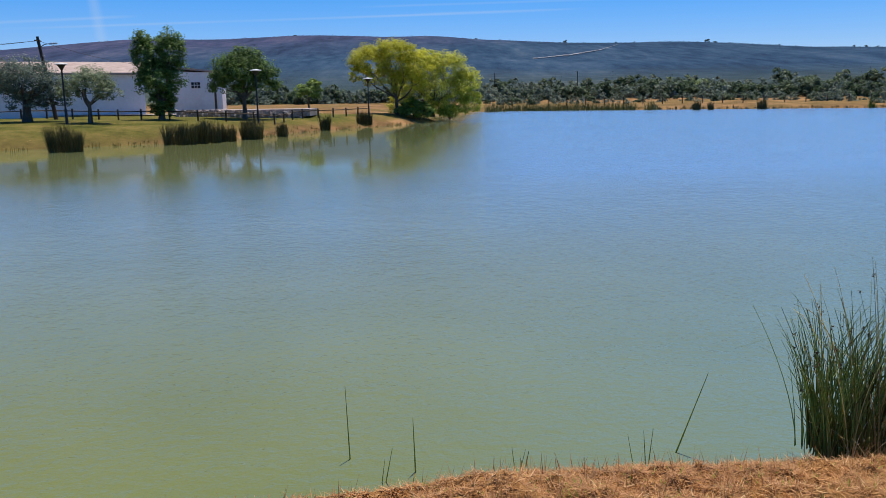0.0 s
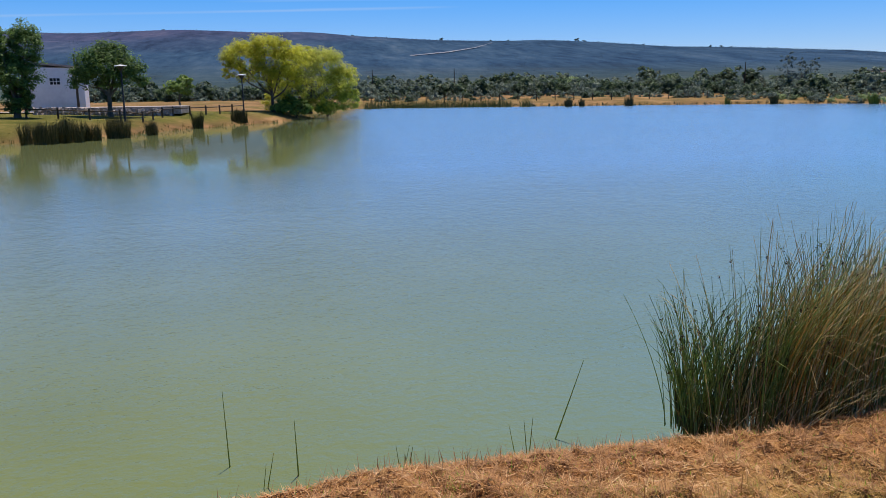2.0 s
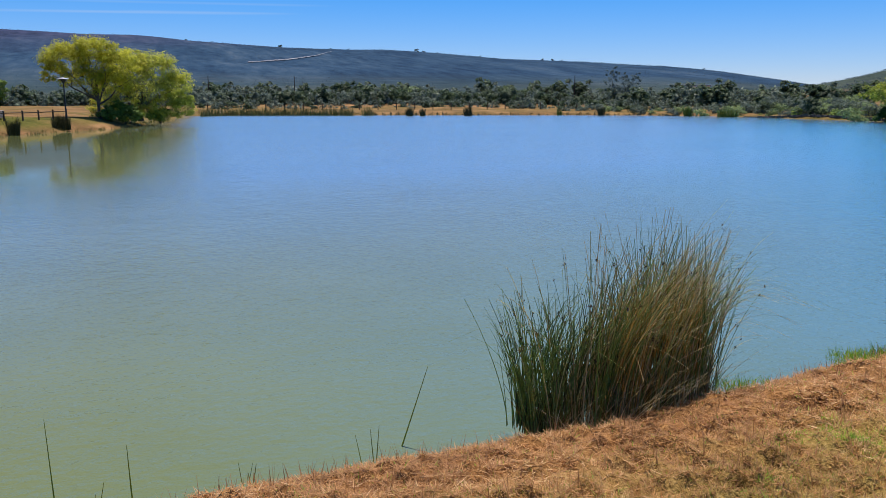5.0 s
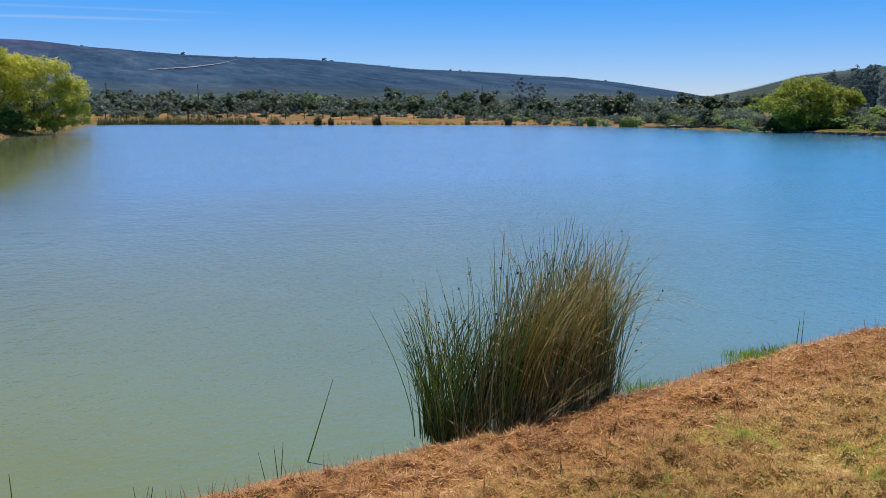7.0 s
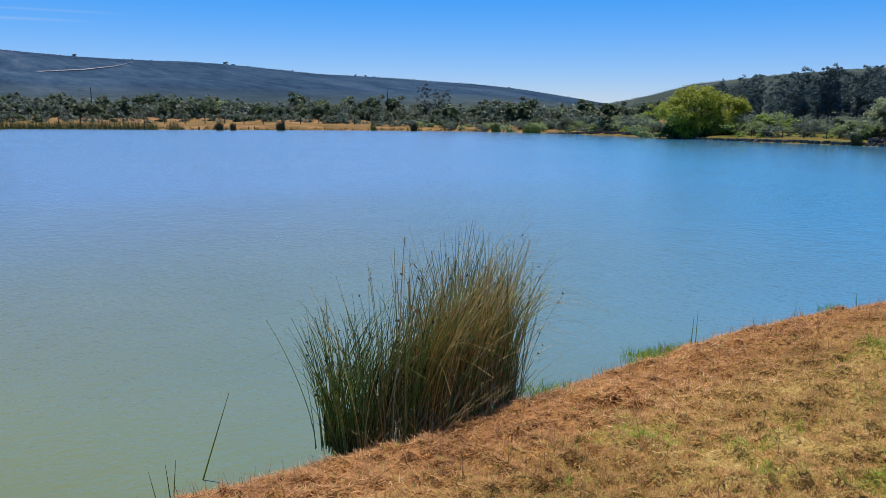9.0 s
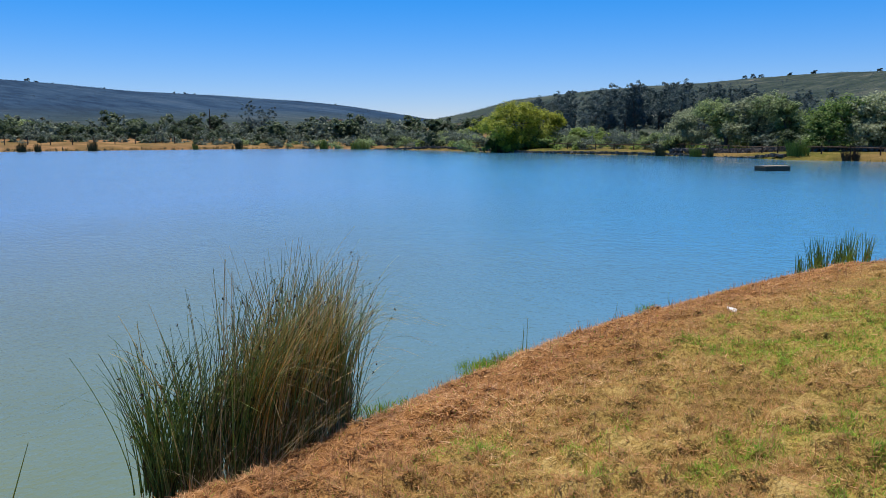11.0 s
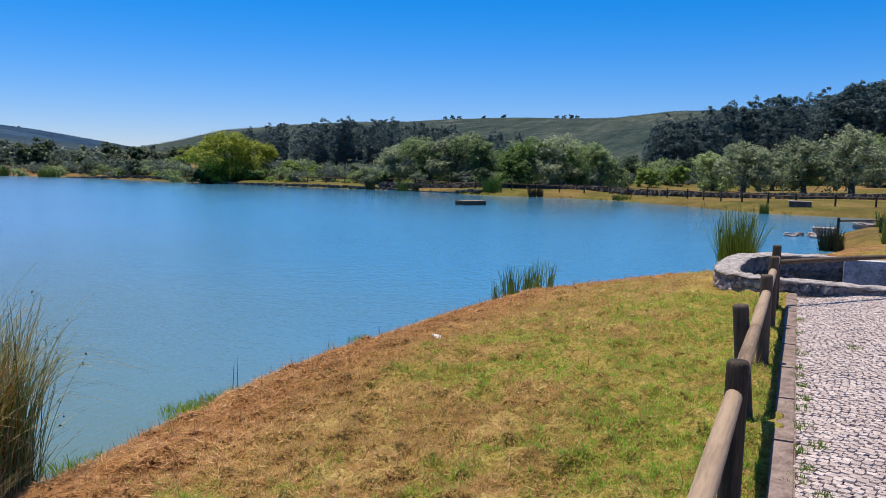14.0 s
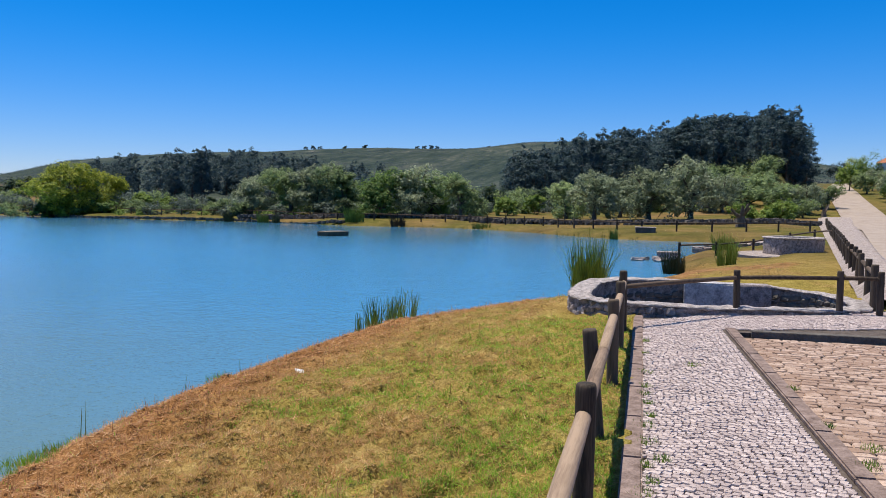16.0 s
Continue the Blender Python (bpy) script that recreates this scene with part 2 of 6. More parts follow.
def water_material():
    """Silty green pond with a light breeze on it; reflected sky is painted into the colour as blue, outwards and on the
    east side.
    """
    k = Nodes("pond_water")
    sep = k.n.new("ShaderNodeSeparateXYZ")
    k.l.new(k.geo.outputs["Position"], sep.inputs[0])
    # eastern blue: reflected sky put into the base colour
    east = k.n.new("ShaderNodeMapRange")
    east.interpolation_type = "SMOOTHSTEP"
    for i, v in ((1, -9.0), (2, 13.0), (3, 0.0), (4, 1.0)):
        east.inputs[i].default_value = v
    blue_reach = k.math("ADD", k.math("SUBTRACT", sep.outputs[0], k.math("MULTIPLY", sep.outputs[1], 0.8)), k.math("MULTIPLY", k.math("SUBTRACT", k.noise(0.12, 3), 0.5), 6.0))
    k.l.new(blue_reach, east.inputs[0])
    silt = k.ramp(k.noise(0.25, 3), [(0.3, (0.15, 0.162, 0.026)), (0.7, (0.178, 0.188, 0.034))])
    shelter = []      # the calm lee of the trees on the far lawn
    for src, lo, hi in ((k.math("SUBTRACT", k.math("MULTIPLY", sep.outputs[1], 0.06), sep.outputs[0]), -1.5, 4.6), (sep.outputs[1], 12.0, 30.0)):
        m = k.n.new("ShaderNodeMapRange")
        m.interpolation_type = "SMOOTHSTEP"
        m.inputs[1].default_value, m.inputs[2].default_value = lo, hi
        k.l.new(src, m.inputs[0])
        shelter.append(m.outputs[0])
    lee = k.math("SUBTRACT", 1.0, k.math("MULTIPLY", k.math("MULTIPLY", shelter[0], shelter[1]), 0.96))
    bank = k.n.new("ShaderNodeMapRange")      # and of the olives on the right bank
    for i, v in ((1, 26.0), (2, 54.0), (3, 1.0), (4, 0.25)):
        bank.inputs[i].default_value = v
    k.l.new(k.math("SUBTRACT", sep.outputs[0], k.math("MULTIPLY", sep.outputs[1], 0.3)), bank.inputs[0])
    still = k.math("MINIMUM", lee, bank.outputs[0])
    # sky reflection painted as blue further out, held back where trees are mirrored
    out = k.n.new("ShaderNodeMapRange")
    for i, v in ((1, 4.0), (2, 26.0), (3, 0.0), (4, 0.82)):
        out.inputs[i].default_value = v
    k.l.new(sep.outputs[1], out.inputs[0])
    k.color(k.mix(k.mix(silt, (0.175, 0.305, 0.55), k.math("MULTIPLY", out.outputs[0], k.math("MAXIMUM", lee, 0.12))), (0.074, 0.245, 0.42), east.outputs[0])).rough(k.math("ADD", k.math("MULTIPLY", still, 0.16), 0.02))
    k.b.inputs["IOR"].default_value, k.b.inputs["Specular IOR Level"].default_value = 1.33, 0.5
    calm = k.ramp(k.noise(0.06, 3, 0.5, True, (0.5, 1.2, 1)), [(0.35, (0.45, 0.45, 0.45)), (0.65, (1, 1, 1))])
    calm = k.math("MULTIPLY", calm, still)
    w1, w2, w3 = k.noise(9, 3, 0.6, True, (0.9, 1.2, 1)), k.noise(3.2, 3, 0.6, True, (1.1, 1.0, 1)), k.noise(0.8, 2, 0.5)
    h = k.math("ADD", k.math("MULTIPLY", w1, 0.50), k.math("ADD", k.math("MULTIPLY", w2, 0.7), k.math("MULTIPLY", w3, 0.5)))
    k.bump(k.math("MULTIPLY", h, calm), 0.85, 0.065)
    return k.m


def wood_material(name, dark, light, along=(1, 1, 0.08)):
    return simple(name, dark, light, 22, 0.85, 0.6, 0.004, 0.5, False, along, 5.0)


MAT_GROUND, MAT_WATER = ground_material(), water_material()
MAT_POST = wood_material("weathered_dark_wood", (0.028, 0.021, 0.015), (0.125, 0.092, 0.066))
MAT_RAIL = wood_material("weathered_pale_wood", (0.16, 0.105, 0.07), (0.42, 0.30, 0.205), (0.08, 1, 1))
MAT_RAIL_DARK = wood_material("dark_rail_wood", (0.035, 0.024, 0.017), (0.15, 0.105, 0.072), (0.08, 1, 1))
MAT_KERB = simple("kerb_concrete", (0.11, 0.072, 0.055), (0.38, 0.28, 0.24), 9, 0.9, 0.5, 0.006)
MAT_COBBLE = simple("limestone_cobble", (0.42, 0.335, 0.315), (0.79, 0.665, 0.62), 14, 0.75, 0.3, 0.004, 0.45)
MAT_SETT = simple("worn_sett", (0.34, 0.225, 0.165), (0.68, 0.51, 0.41), 10, 0.8, 0.5, 0.006, 0.6)
MAT_JOINT = simple("sandy_joint", (0.05, 0.04, 0.034), (0.18, 0.14, 0.115), 12, 0.95, 0.6, 0.01)
MAT_STONE = simple("rubble_stone", (0.035, 0.028, 0.03), (0.60, 0.50, 0.46), 11, 0.9, 0.9, 0.04, 0.45)
MAT_LIME = simple("limewashed_panel", (0.16, 0.15, 0.16), (0.78, 0.74, 0.74), 5, 0.9, 0.8, 0.02)
MAT_RIM = simple("lime_mortar_rim", (0.13, 0.11, 0.105), (0.76, 0.67, 0.64), 10, 0.9, 0.9, 0.03)
MAT_CAP = simple("pale_mortar", (0.17, 0.135, 0.122), (0.60, 0.50, 0.455), 6, 0.9, 0.9, 0.03)
MAT_BLOCK = simple("stained_block", (0.05, 0.042, 0.045), (0.55, 0.46, 0.44), 8, 0.9, 0.8, 0.03)
MAT_PLASTER = simple("whitewashed_wall", (0.74, 0.71, 0.74), (0.88, 0.86, 0.89), 0.6, 0.85, 0.2, 0.01)
MAT_TILE = simple("faded_roof", (0.30, 0.225, 0.20), (0.52, 0.40, 0.36), 1.5, 0.85, 0.3, 0.02)
MAT_DARK = simple("dark_opening", (0.012, 0.012, 0.015), (0.03, 0.03, 0.035), 3, 0.4)
MAT_IRON = simple("dark_painted_iron", (0.015, 0.016, 0.018), (0.04, 0.04, 0.042), 5, 0.5)
MAT_LAMP = simple("milky_lamp_cover", (0.5, 0.5, 0.5), (0.7, 0.7, 0.7), 5, 0.4)
MAT_BARK = simple("bark", (0.05, 0.042, 0.034), (0.20, 0.165, 0.13), 6, 0.95, 0.9, 0.03, 0.2, True, (1, 1, 0.25))
MAT_ROAD = simple("pale_asphalt", (0.32, 0.25, 0.2), (0.46, 0.375, 0.31), 0.8, 0.9, 0.3, 0.01)
# the dark tone repeats the haze-blue base colour of the hillside
MAT_TRACK = simple("dusty_track", (0.04, 0.06, 0.10), (0.42, 0.40, 0.44), 0.11, 0.95)
MAT_LEAF_DARK = leaf_material("dense_dark_leaves", (0.045, 0.085, 0.022), (0.18, 0.29, 0.07), (0.38, 0.52, 0.15), 0.52)
MAT_LEAF_OLIVE = leaf_material("olive_leaves", (0.11, 0.15, 0.085), (0.38, 0.44, 0.27), (0.64, 0.67, 0.46), 0.5)
MAT_LEAF_WILLOW = leaf_material("yellow_green_leaves", (0.30, 0.32, 0.03), (0.72, 0.68, 0.07), (0.95, 0.82, 0.13), 0.6)
MAT_LEAF_FRESH = leaf_material("fresh_green_leaves", (0.08, 0.14, 0.025), (0.25, 0.36, 0.07), (0.44, 0.52, 0.13), 0.45)
# the blue of distance haze is mixed into the needle colour
MAT_LEAF_PINE = leaf_material("hazy_pine_needles", (0.032, 0.062, 0.075), (0.088, 0.14, 0.145), (0.155, 0.215, 0.20), 0.45)
MAT_RUSH = leaf_material("rush_stems", (0.10, 0.15, 0.025), (0.42, 0.48, 0.11), (0.92, 0.78, 0.42), 0.5)
MAT_RUSH_GOLD = leaf_material("golden_rush_stems", (0.30, 0.19, 0.045), (0.80, 0.54, 0.15), (1.0, 0.84, 0.42), 0.55, dry_tips=True)
MAT_RUSH_NEAR = leaf_material("tall_rush_stems", (0.10, 0.15, 0.03), (0.38, 0.46, 0.13), (0.85, 0.76, 0.40), 0.5, dry_tips=True)
MAT_RUSH_DEEP = leaf_material("deep_green_rush", (0.08, 0.13, 0.03), (0.40, 0.54, 0.15), (0.85, 0.86, 0.42), 0.5)
MAT_REED = leaf_material("sunlit_reed_blades", (0.18, 0.26, 0.04), (0.56, 0.66, 0.16), (0.95, 0.90, 0.42), 0.55)
MAT_RUSH_PALE = leaf_material("bleached_rush", (0.42, 0.32, 0.14), (0.84, 0.70, 0.38), (1.0, 0.92, 0.68), 0.45)
MAT_SEED = simple("brown_seed_heads", (0.03, 0.018, 0.01), (0.12, 0.07, 0.035), 30, 0.9)
MAT_STRAW = leaf_material("dry_straw", (0.22, 0.10, 0.04), (0.66, 0.36, 0.155), (0.98, 0.74, 0.43), 0.42)
MAT_HAY = leaf_material("bleached_blades", (0.32, 0.205, 0.06), (0.66, 0.45, 0.165), (1.0, 0.80, 0.42), 0.48)
MAT_BLADE = leaf_material("short_turf", (0.08, 0.18, 0.012), (0.30, 0.50, 0.042), (0.66, 0.73, 0.15), 0.5)
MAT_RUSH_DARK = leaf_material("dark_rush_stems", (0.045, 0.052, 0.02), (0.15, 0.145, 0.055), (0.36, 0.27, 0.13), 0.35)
MAT_RUSH_DRY = leaf_material("yellow_reed_stems", (0.10, 0.10, 0.02), (0.28, 0.25, 0.06), (0.42, 0.34, 0.12), 0.2)
MAT_LAWN = leaf_material("far_lawn_blades", (0.04, 0.055, 0.01), (0.12, 0.125, 0.028), (0.25, 0.20, 0.06), 0.35)
MAT_ORANGE = simple("orange_roof_tiles", (0.35, 0.12, 0.06), (0.5, 0.2, 0.1), 3, 0.8)
MAT_PAPER = simple("white_scrap", (0.7, 0.68, 0.66), (0.85, 0.84, 0.82), 20, 0.7)
# dark wall stone, used too where shade is put into the colour
MAT_STONE_DARK = simple("dark_and_shade_stone", (0.05, 0.045, 0.04), (0.19, 0.165, 0.14), 3, 0.95, 0.8, 0.04, 0.3)
# scrub tinted blue to match the haze painted into the hill
MAT_SCRUB = leaf_material("haze_blue_scrub", (0.046, 0.068, 0.094), (0.072, 0.098, 0.130), (0.11, 0.13, 0.15), 0.55)
MAT_LEAF_WILLOW_GREEN = leaf_material("green_willow_leaves", (0.22, 0.26, 0.035), (0.57, 0.58, 0.085), (0.88, 0.80, 0.16), 0.6)
MAT_LEAF_OAK = leaf_material("evergreen_oak_leaves", (0.024, 0.044, 0.024), (0.085, 0.13, 0.065), (0.18, 0.24, 0.11), 0.42)
MAT_LEAF_WILLOW_LIME = leaf_material("lime_willow_leaves", (0.12, 0.18, 0.03), (0.54, 0.56, 0.07), (0.96, 0.84, 0.12), 0.58)
MAT_LEAF_MIX = leaf_material("mid_green_leaves", (0.10, 0.15, 0.065), (0.36, 0.46, 0.20), (0.62, 0.70, 0.36), 0.55)
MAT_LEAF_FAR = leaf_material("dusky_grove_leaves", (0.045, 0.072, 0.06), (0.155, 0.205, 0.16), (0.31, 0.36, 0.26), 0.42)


# ---- shapes ----
rng = np.random.default_rng(7)


def mesh_np(name, verts, faces, mats, smooth=False, index=None):
    """A mesh from arrays: vertices (n, 3) and faces (m, 3 or 4), with a material index a face."""
    me = bpy.data.meshes.new(name)
    verts, faces = np.asarray(verts, np.float32), np.asarray(faces, np.int32)
    me.vertices.add(len(verts))
    me.vertices.foreach_set("co", verts.ravel())
    m, w = faces.shape
    me.loops.add(m * w)
    me.loops.foreach_set("vertex_index", faces.ravel())
    me.polygons.add(m)
    me.polygons.foreach_set("loop_start", np.arange(0, m * w, w, dtype=np.int32))
    me.polygons.foreach_set("use_smooth", np.full(m, smooth, dtype=bool))
    if index is not None:
        me.polygons.foreach_set("material_index", np.asarray(index, np.int32))
    for mt in (mats if isinstance(mats, (list, tuple)) else [mats]):
        me.materials.append(mt)
    me.update(calc_edges=True)
    return me


def part(name, data, parent=None, label="", material=None, smooth=False):
    """One mesh object (from a bmesh or mesh data) under a thing or a part."""
    if isinstance(data, bmesh.types.BMesh):
        me = bpy.data.meshes.new(name)
        data.to_mesh(me)
        data.free()
        if smooth:
            me.polygons.foreach_set("use_smooth", np.ones(len(me.polygons), dtype=bool))
        data = me
    if material and not data.materials:
        data.materials.append(material)
    ob = new(name, data)
    if parent:
        ob.parent = parent
    return tagged(ob, label)


def thing(name, label, category, place=(0, 0, 0), turn=0.0, group="", kind=""):
    ob = new(name)
    ob.matrix_world = pose(*place, 0, 0, turn)
    return tagged(ob, label, category, group, kind)


def box(sx, sy, sz, at=(0, 0, 0), bevel=0.0, jitter=0.0):
    bm = bmesh.new()
    bmesh.ops.create_cube(bm, size=1, matrix=Matrix.Translation(at) @ Matrix.Diagonal((sx, sy, sz, 1)))
    if bevel:
        bmesh.ops.bevel(bm, geom=bm.edges[:], offset=bevel, segments=2, affect="EDGES", profile=0.6)
    if jitter:
        for v in bm.verts:
            v.co += Vector(rng.normal(0, jitter, 3))
    return bm


def tube(points, radii, sides=8):
    """A tapered tube through points, as (vertices, quads)."""
    pts, n = np.asarray(points, float), len(points)
    tang = np.gradient(pts, axis=0)
    tang /= np.linalg.norm(tang, axis=1)[:, None] + 1e-9
    ref = np.where(np.abs(tang[:, 2:3]) > 0.9, [[1.0, 0, 0]], [[0, 0, 1.0]])
    u = np.cross(tang, ref)
    u /= np.linalg.norm(u, axis=1)[:, None] + 1e-9
    w = np.cross(tang, u)
    a = np.arange(sides) * 2 * np.pi / sides
    ring = pts[:, None] + np.asarray(radii, float)[:, None, None] * (np.cos(a)[None, :, None] * u[:, None] + np.sin(a)[None, :, None] * w[:, None])
    v = ring.reshape(-1, 3)
    i, j = np.meshgrid(np.arange(n - 1), np.arange(sides), indexing="ij")
    k = (j + 1) % sides
    f = np.stack([i * sides + j, i * sides + k, (i + 1) * sides + k, (i + 1) * sides + j], -1).reshape(-1, 4)
    return v, f.astype(int)


def join(pieces):
    vs, fs, o = [], [], 0
    for v, f in pieces:
        vs.append(v)
        fs.append(np.asarray(f) + o)
        o += len(v)
    return np.vstack(vs), np.vstack(fs)


def post_mesh(name, height, radius, material, sides=14):
    """A round turned post with a chamfered head and slight flutes."""
    z = [0, height * 0.5, height - 0.03, height - 0.012, height, height]
    r = [radius * 1.03, radius, radius, radius * 0.97, radius * 0.85, 0.002]
    v, f = tube([(0, 0, a + i * 1e-5) for i, a in enumerate(z)], r, sides)
    a = np.arctan2(v[:, 1], v[:, 0])
    v[:, :2] *= (1 + 0.025 * np.sin(3 * a) + 0.015 * np.sin(7 * a))[:, None]
    return mesh_np(name, v, f, material, True)


def rail_mesh(name, a, b, radius, material, sides=12):
    """A round rail from a to b with rounded ends and a slight bow."""
    a, b = np.array(a, float), np.array(b, float)
    s = np.array([0, 0.004, 0.012, 0.25, 0.5, 0.75, 0.988, 0.996, 1])
    p = a + (b - a) * s[:, None]
    p[:, 2] += 0.006 * np.sin(np.pi * s)
    return mesh_np(name, *tube(p, radius * np.array([0.02, 0.6, 0.97, 1, 1.02, 1, 0.97, 0.6, 0.02]), sides), material, True)


# ---- the lie of the land ----
SHORE = [(-40, 3), (-4, 4.1), (-1.65, 4.35), (-0.1, 4.6), (1.2, 4.7), (2.9, 4.8), (3.9, 4.98), 
         (6.5, 5.35), (8.2, 5.45), (11.4, 5.4), (13.4, 5.2), (15.1, 4.5), (17, 3.6), (18.9, 2.1), (23, 0.6), (29, -0.8),
         (38, -1.1), (44, -3.4), (48, -5.6), (52, -4.2), (54, 2.4), (58, 6.6), (63, 11), (67.5, 17.5), (68, 28),
         (72, 35), (72.5, 52), (75, 66), (78, 94), (75, 103), (66, 111), (38, 122), (25, 127), (11, 130),
         (0, 126), (-5, 112), (-4, 98), (-0.3, 88.5), (-3.2, 75), (-9.7, 62), (-11.8, 55.6), (-13.8, 50.5), (-17, 46.5),
         (-24, 41.5), (-34, 36), (-46, 28), (-50, 12)]


def smooth_loop(pts, n=5):
    p = np.array(pts, float)
    out = []
    for i in range(len(p)):
        a, b, c, d = p[i - 1], p[i], p[(i + 1) % len(p)], p[(i + 2) % len(p)]
        for s in np.arange(n) / n:
            out.append(0.5 * (2 * b + (c - a) * s + (2 * a - 5 * b + 4 * c - d) * s * s + (3 * b - a - 3 * c + d) * s ** 3))
    return np.array(out)


LOOP = smooth_loop(SHORE)


def vnoise(x, y, seed=0):
    """Smooth value noise between -1 and 1."""
    xi, yi = np.floor(x).astype(np.int64), np.floor(y).astype(np.int64)
    fx, fy = x - xi, y - yi
    fx, fy = fx * fx * (3 - 2 * fx), fy * fy * (3 - 2 * fy)

    def h(a, b):
        k = (a * 374761393 + b * 668265263 + seed * 1442695041) & 0x7FFFFFFF
        k = ((k ^ (k >> 13)) * 1274126177) & 0x7FFFFFFF
        return (k ^ (k >> 16)) / 0x3FFFFFFF - 1
    return (h(xi, yi) * (1 - fx) + h(xi + 1, yi) * fx) * (1 - fy) + (h(xi, yi + 1) * (1 - fx) + h(xi + 1, yi + 1) * fx) * fy


def inland(x, y):
    """Distance from the shore line, positive on land."""
    x, y = np.atleast_1d(np.asarray(x, float)), np.atleast_1d(np.asarray(y, float))
    best, inside = np.full(x.shape, 1e18), np.zeros(x.shape, bool)
    for (ax, ay), (bx, by) in zip(LOOP, np.roll(LOOP, -1, 0)):
        dx, dy = bx - ax, by - ay
        s = np.clip(((x - ax) * dx + (y - ay) * dy) / (dx * dx + dy * dy + 1e-12), 0, 1)
        best = np.minimum(best, (x - ax - s * dx) ** 2 + (y - ay - s * dy) ** 2)
        if dy != 0:
            inside ^= ((ay > y) != (by > y)) & (x < dx * (y - ay) / dy + ax)
    d = np.sqrt(best)
    return np.where(inside, -d, d)


# the stone basin's outer and inner faces
BASIN_OUT = smooth_loop([(11.95, 1.06), (11.80, 0.72), (11.88, 0.3), (12.1, -0.55), (12.45, -1.5), (12.85, -2.5), (13.4, -3.12), (14.4, -3.2), (15.25, -2.8), (15.6, -1.9), (15.55, -0.6), (15.05, 0.6), (14.3, 1.22), (13.1, 1.34), (12.3, 1.28)], 7)
run = np.roll(BASIN_OUT, -2, 0) - np.roll(BASIN_OUT, 2, 0)
run /= np.linalg.norm(run, axis=1)[:, None]
BASIN_IN = BASIN_OUT + np.stack([-run[:, 1], run[:, 0]], 1) * 0.30


def within(loop, x, y):
    inside = np.zeros(x.shape, bool)
    for (ax, ay), (bx, by) in zip(loop, np.roll(loop, -1, 0)):
        if by != ay:
            inside ^= ((ay > y) != (by > y)) & (x < (bx - ax) * (y - ay) / (by - ay) + ax)
    return inside


def step(a, b, v):
    t = np.clip((v - a) / (b - a), 0, 1)
    return t * t * (3 - 2 * t)


# azimuth from +y towards +x and height of the skyline above the eye, in degrees
RIDGE_FAR = [(-60, 2.6), (-28, 3.12), (-23, 3.66), (-19.6, 3.86), (-14.2, 3.93), (-9.8, 4.1), (-5.2, 4.08), (-1.3, 3.96), (2.7, 3.76), (8.8, 3.43), (12.3, 3.34),
             (19.1, 3.08), (26.3, 2.6), (34.8, 2.14), (38.6, 1.78), (42.3, 1.25), (44.1, 0.95), (50, 0.5), (60, 0.3), (180, 0.3)]
RIDGE_RIGHT = [(-60, 0), (38, 0.0), (41, 0.5), (44.1, 0.85), (46.9, 1.35), (48.5, 1.75), (50, 2.1), (52.4, 2.35), (55.6, 2.7), (59.1, 2.9), (62.7, 3.0), (65, 3.18), (68.4, 3.33),
               (73.6, 3.48), (77.1, 3.6), (80.7, 4.0), (86, 4.1), (96, 3.6), (101, 2.4), (106, 2.2), (120, 2.2), (180, 0.5)]


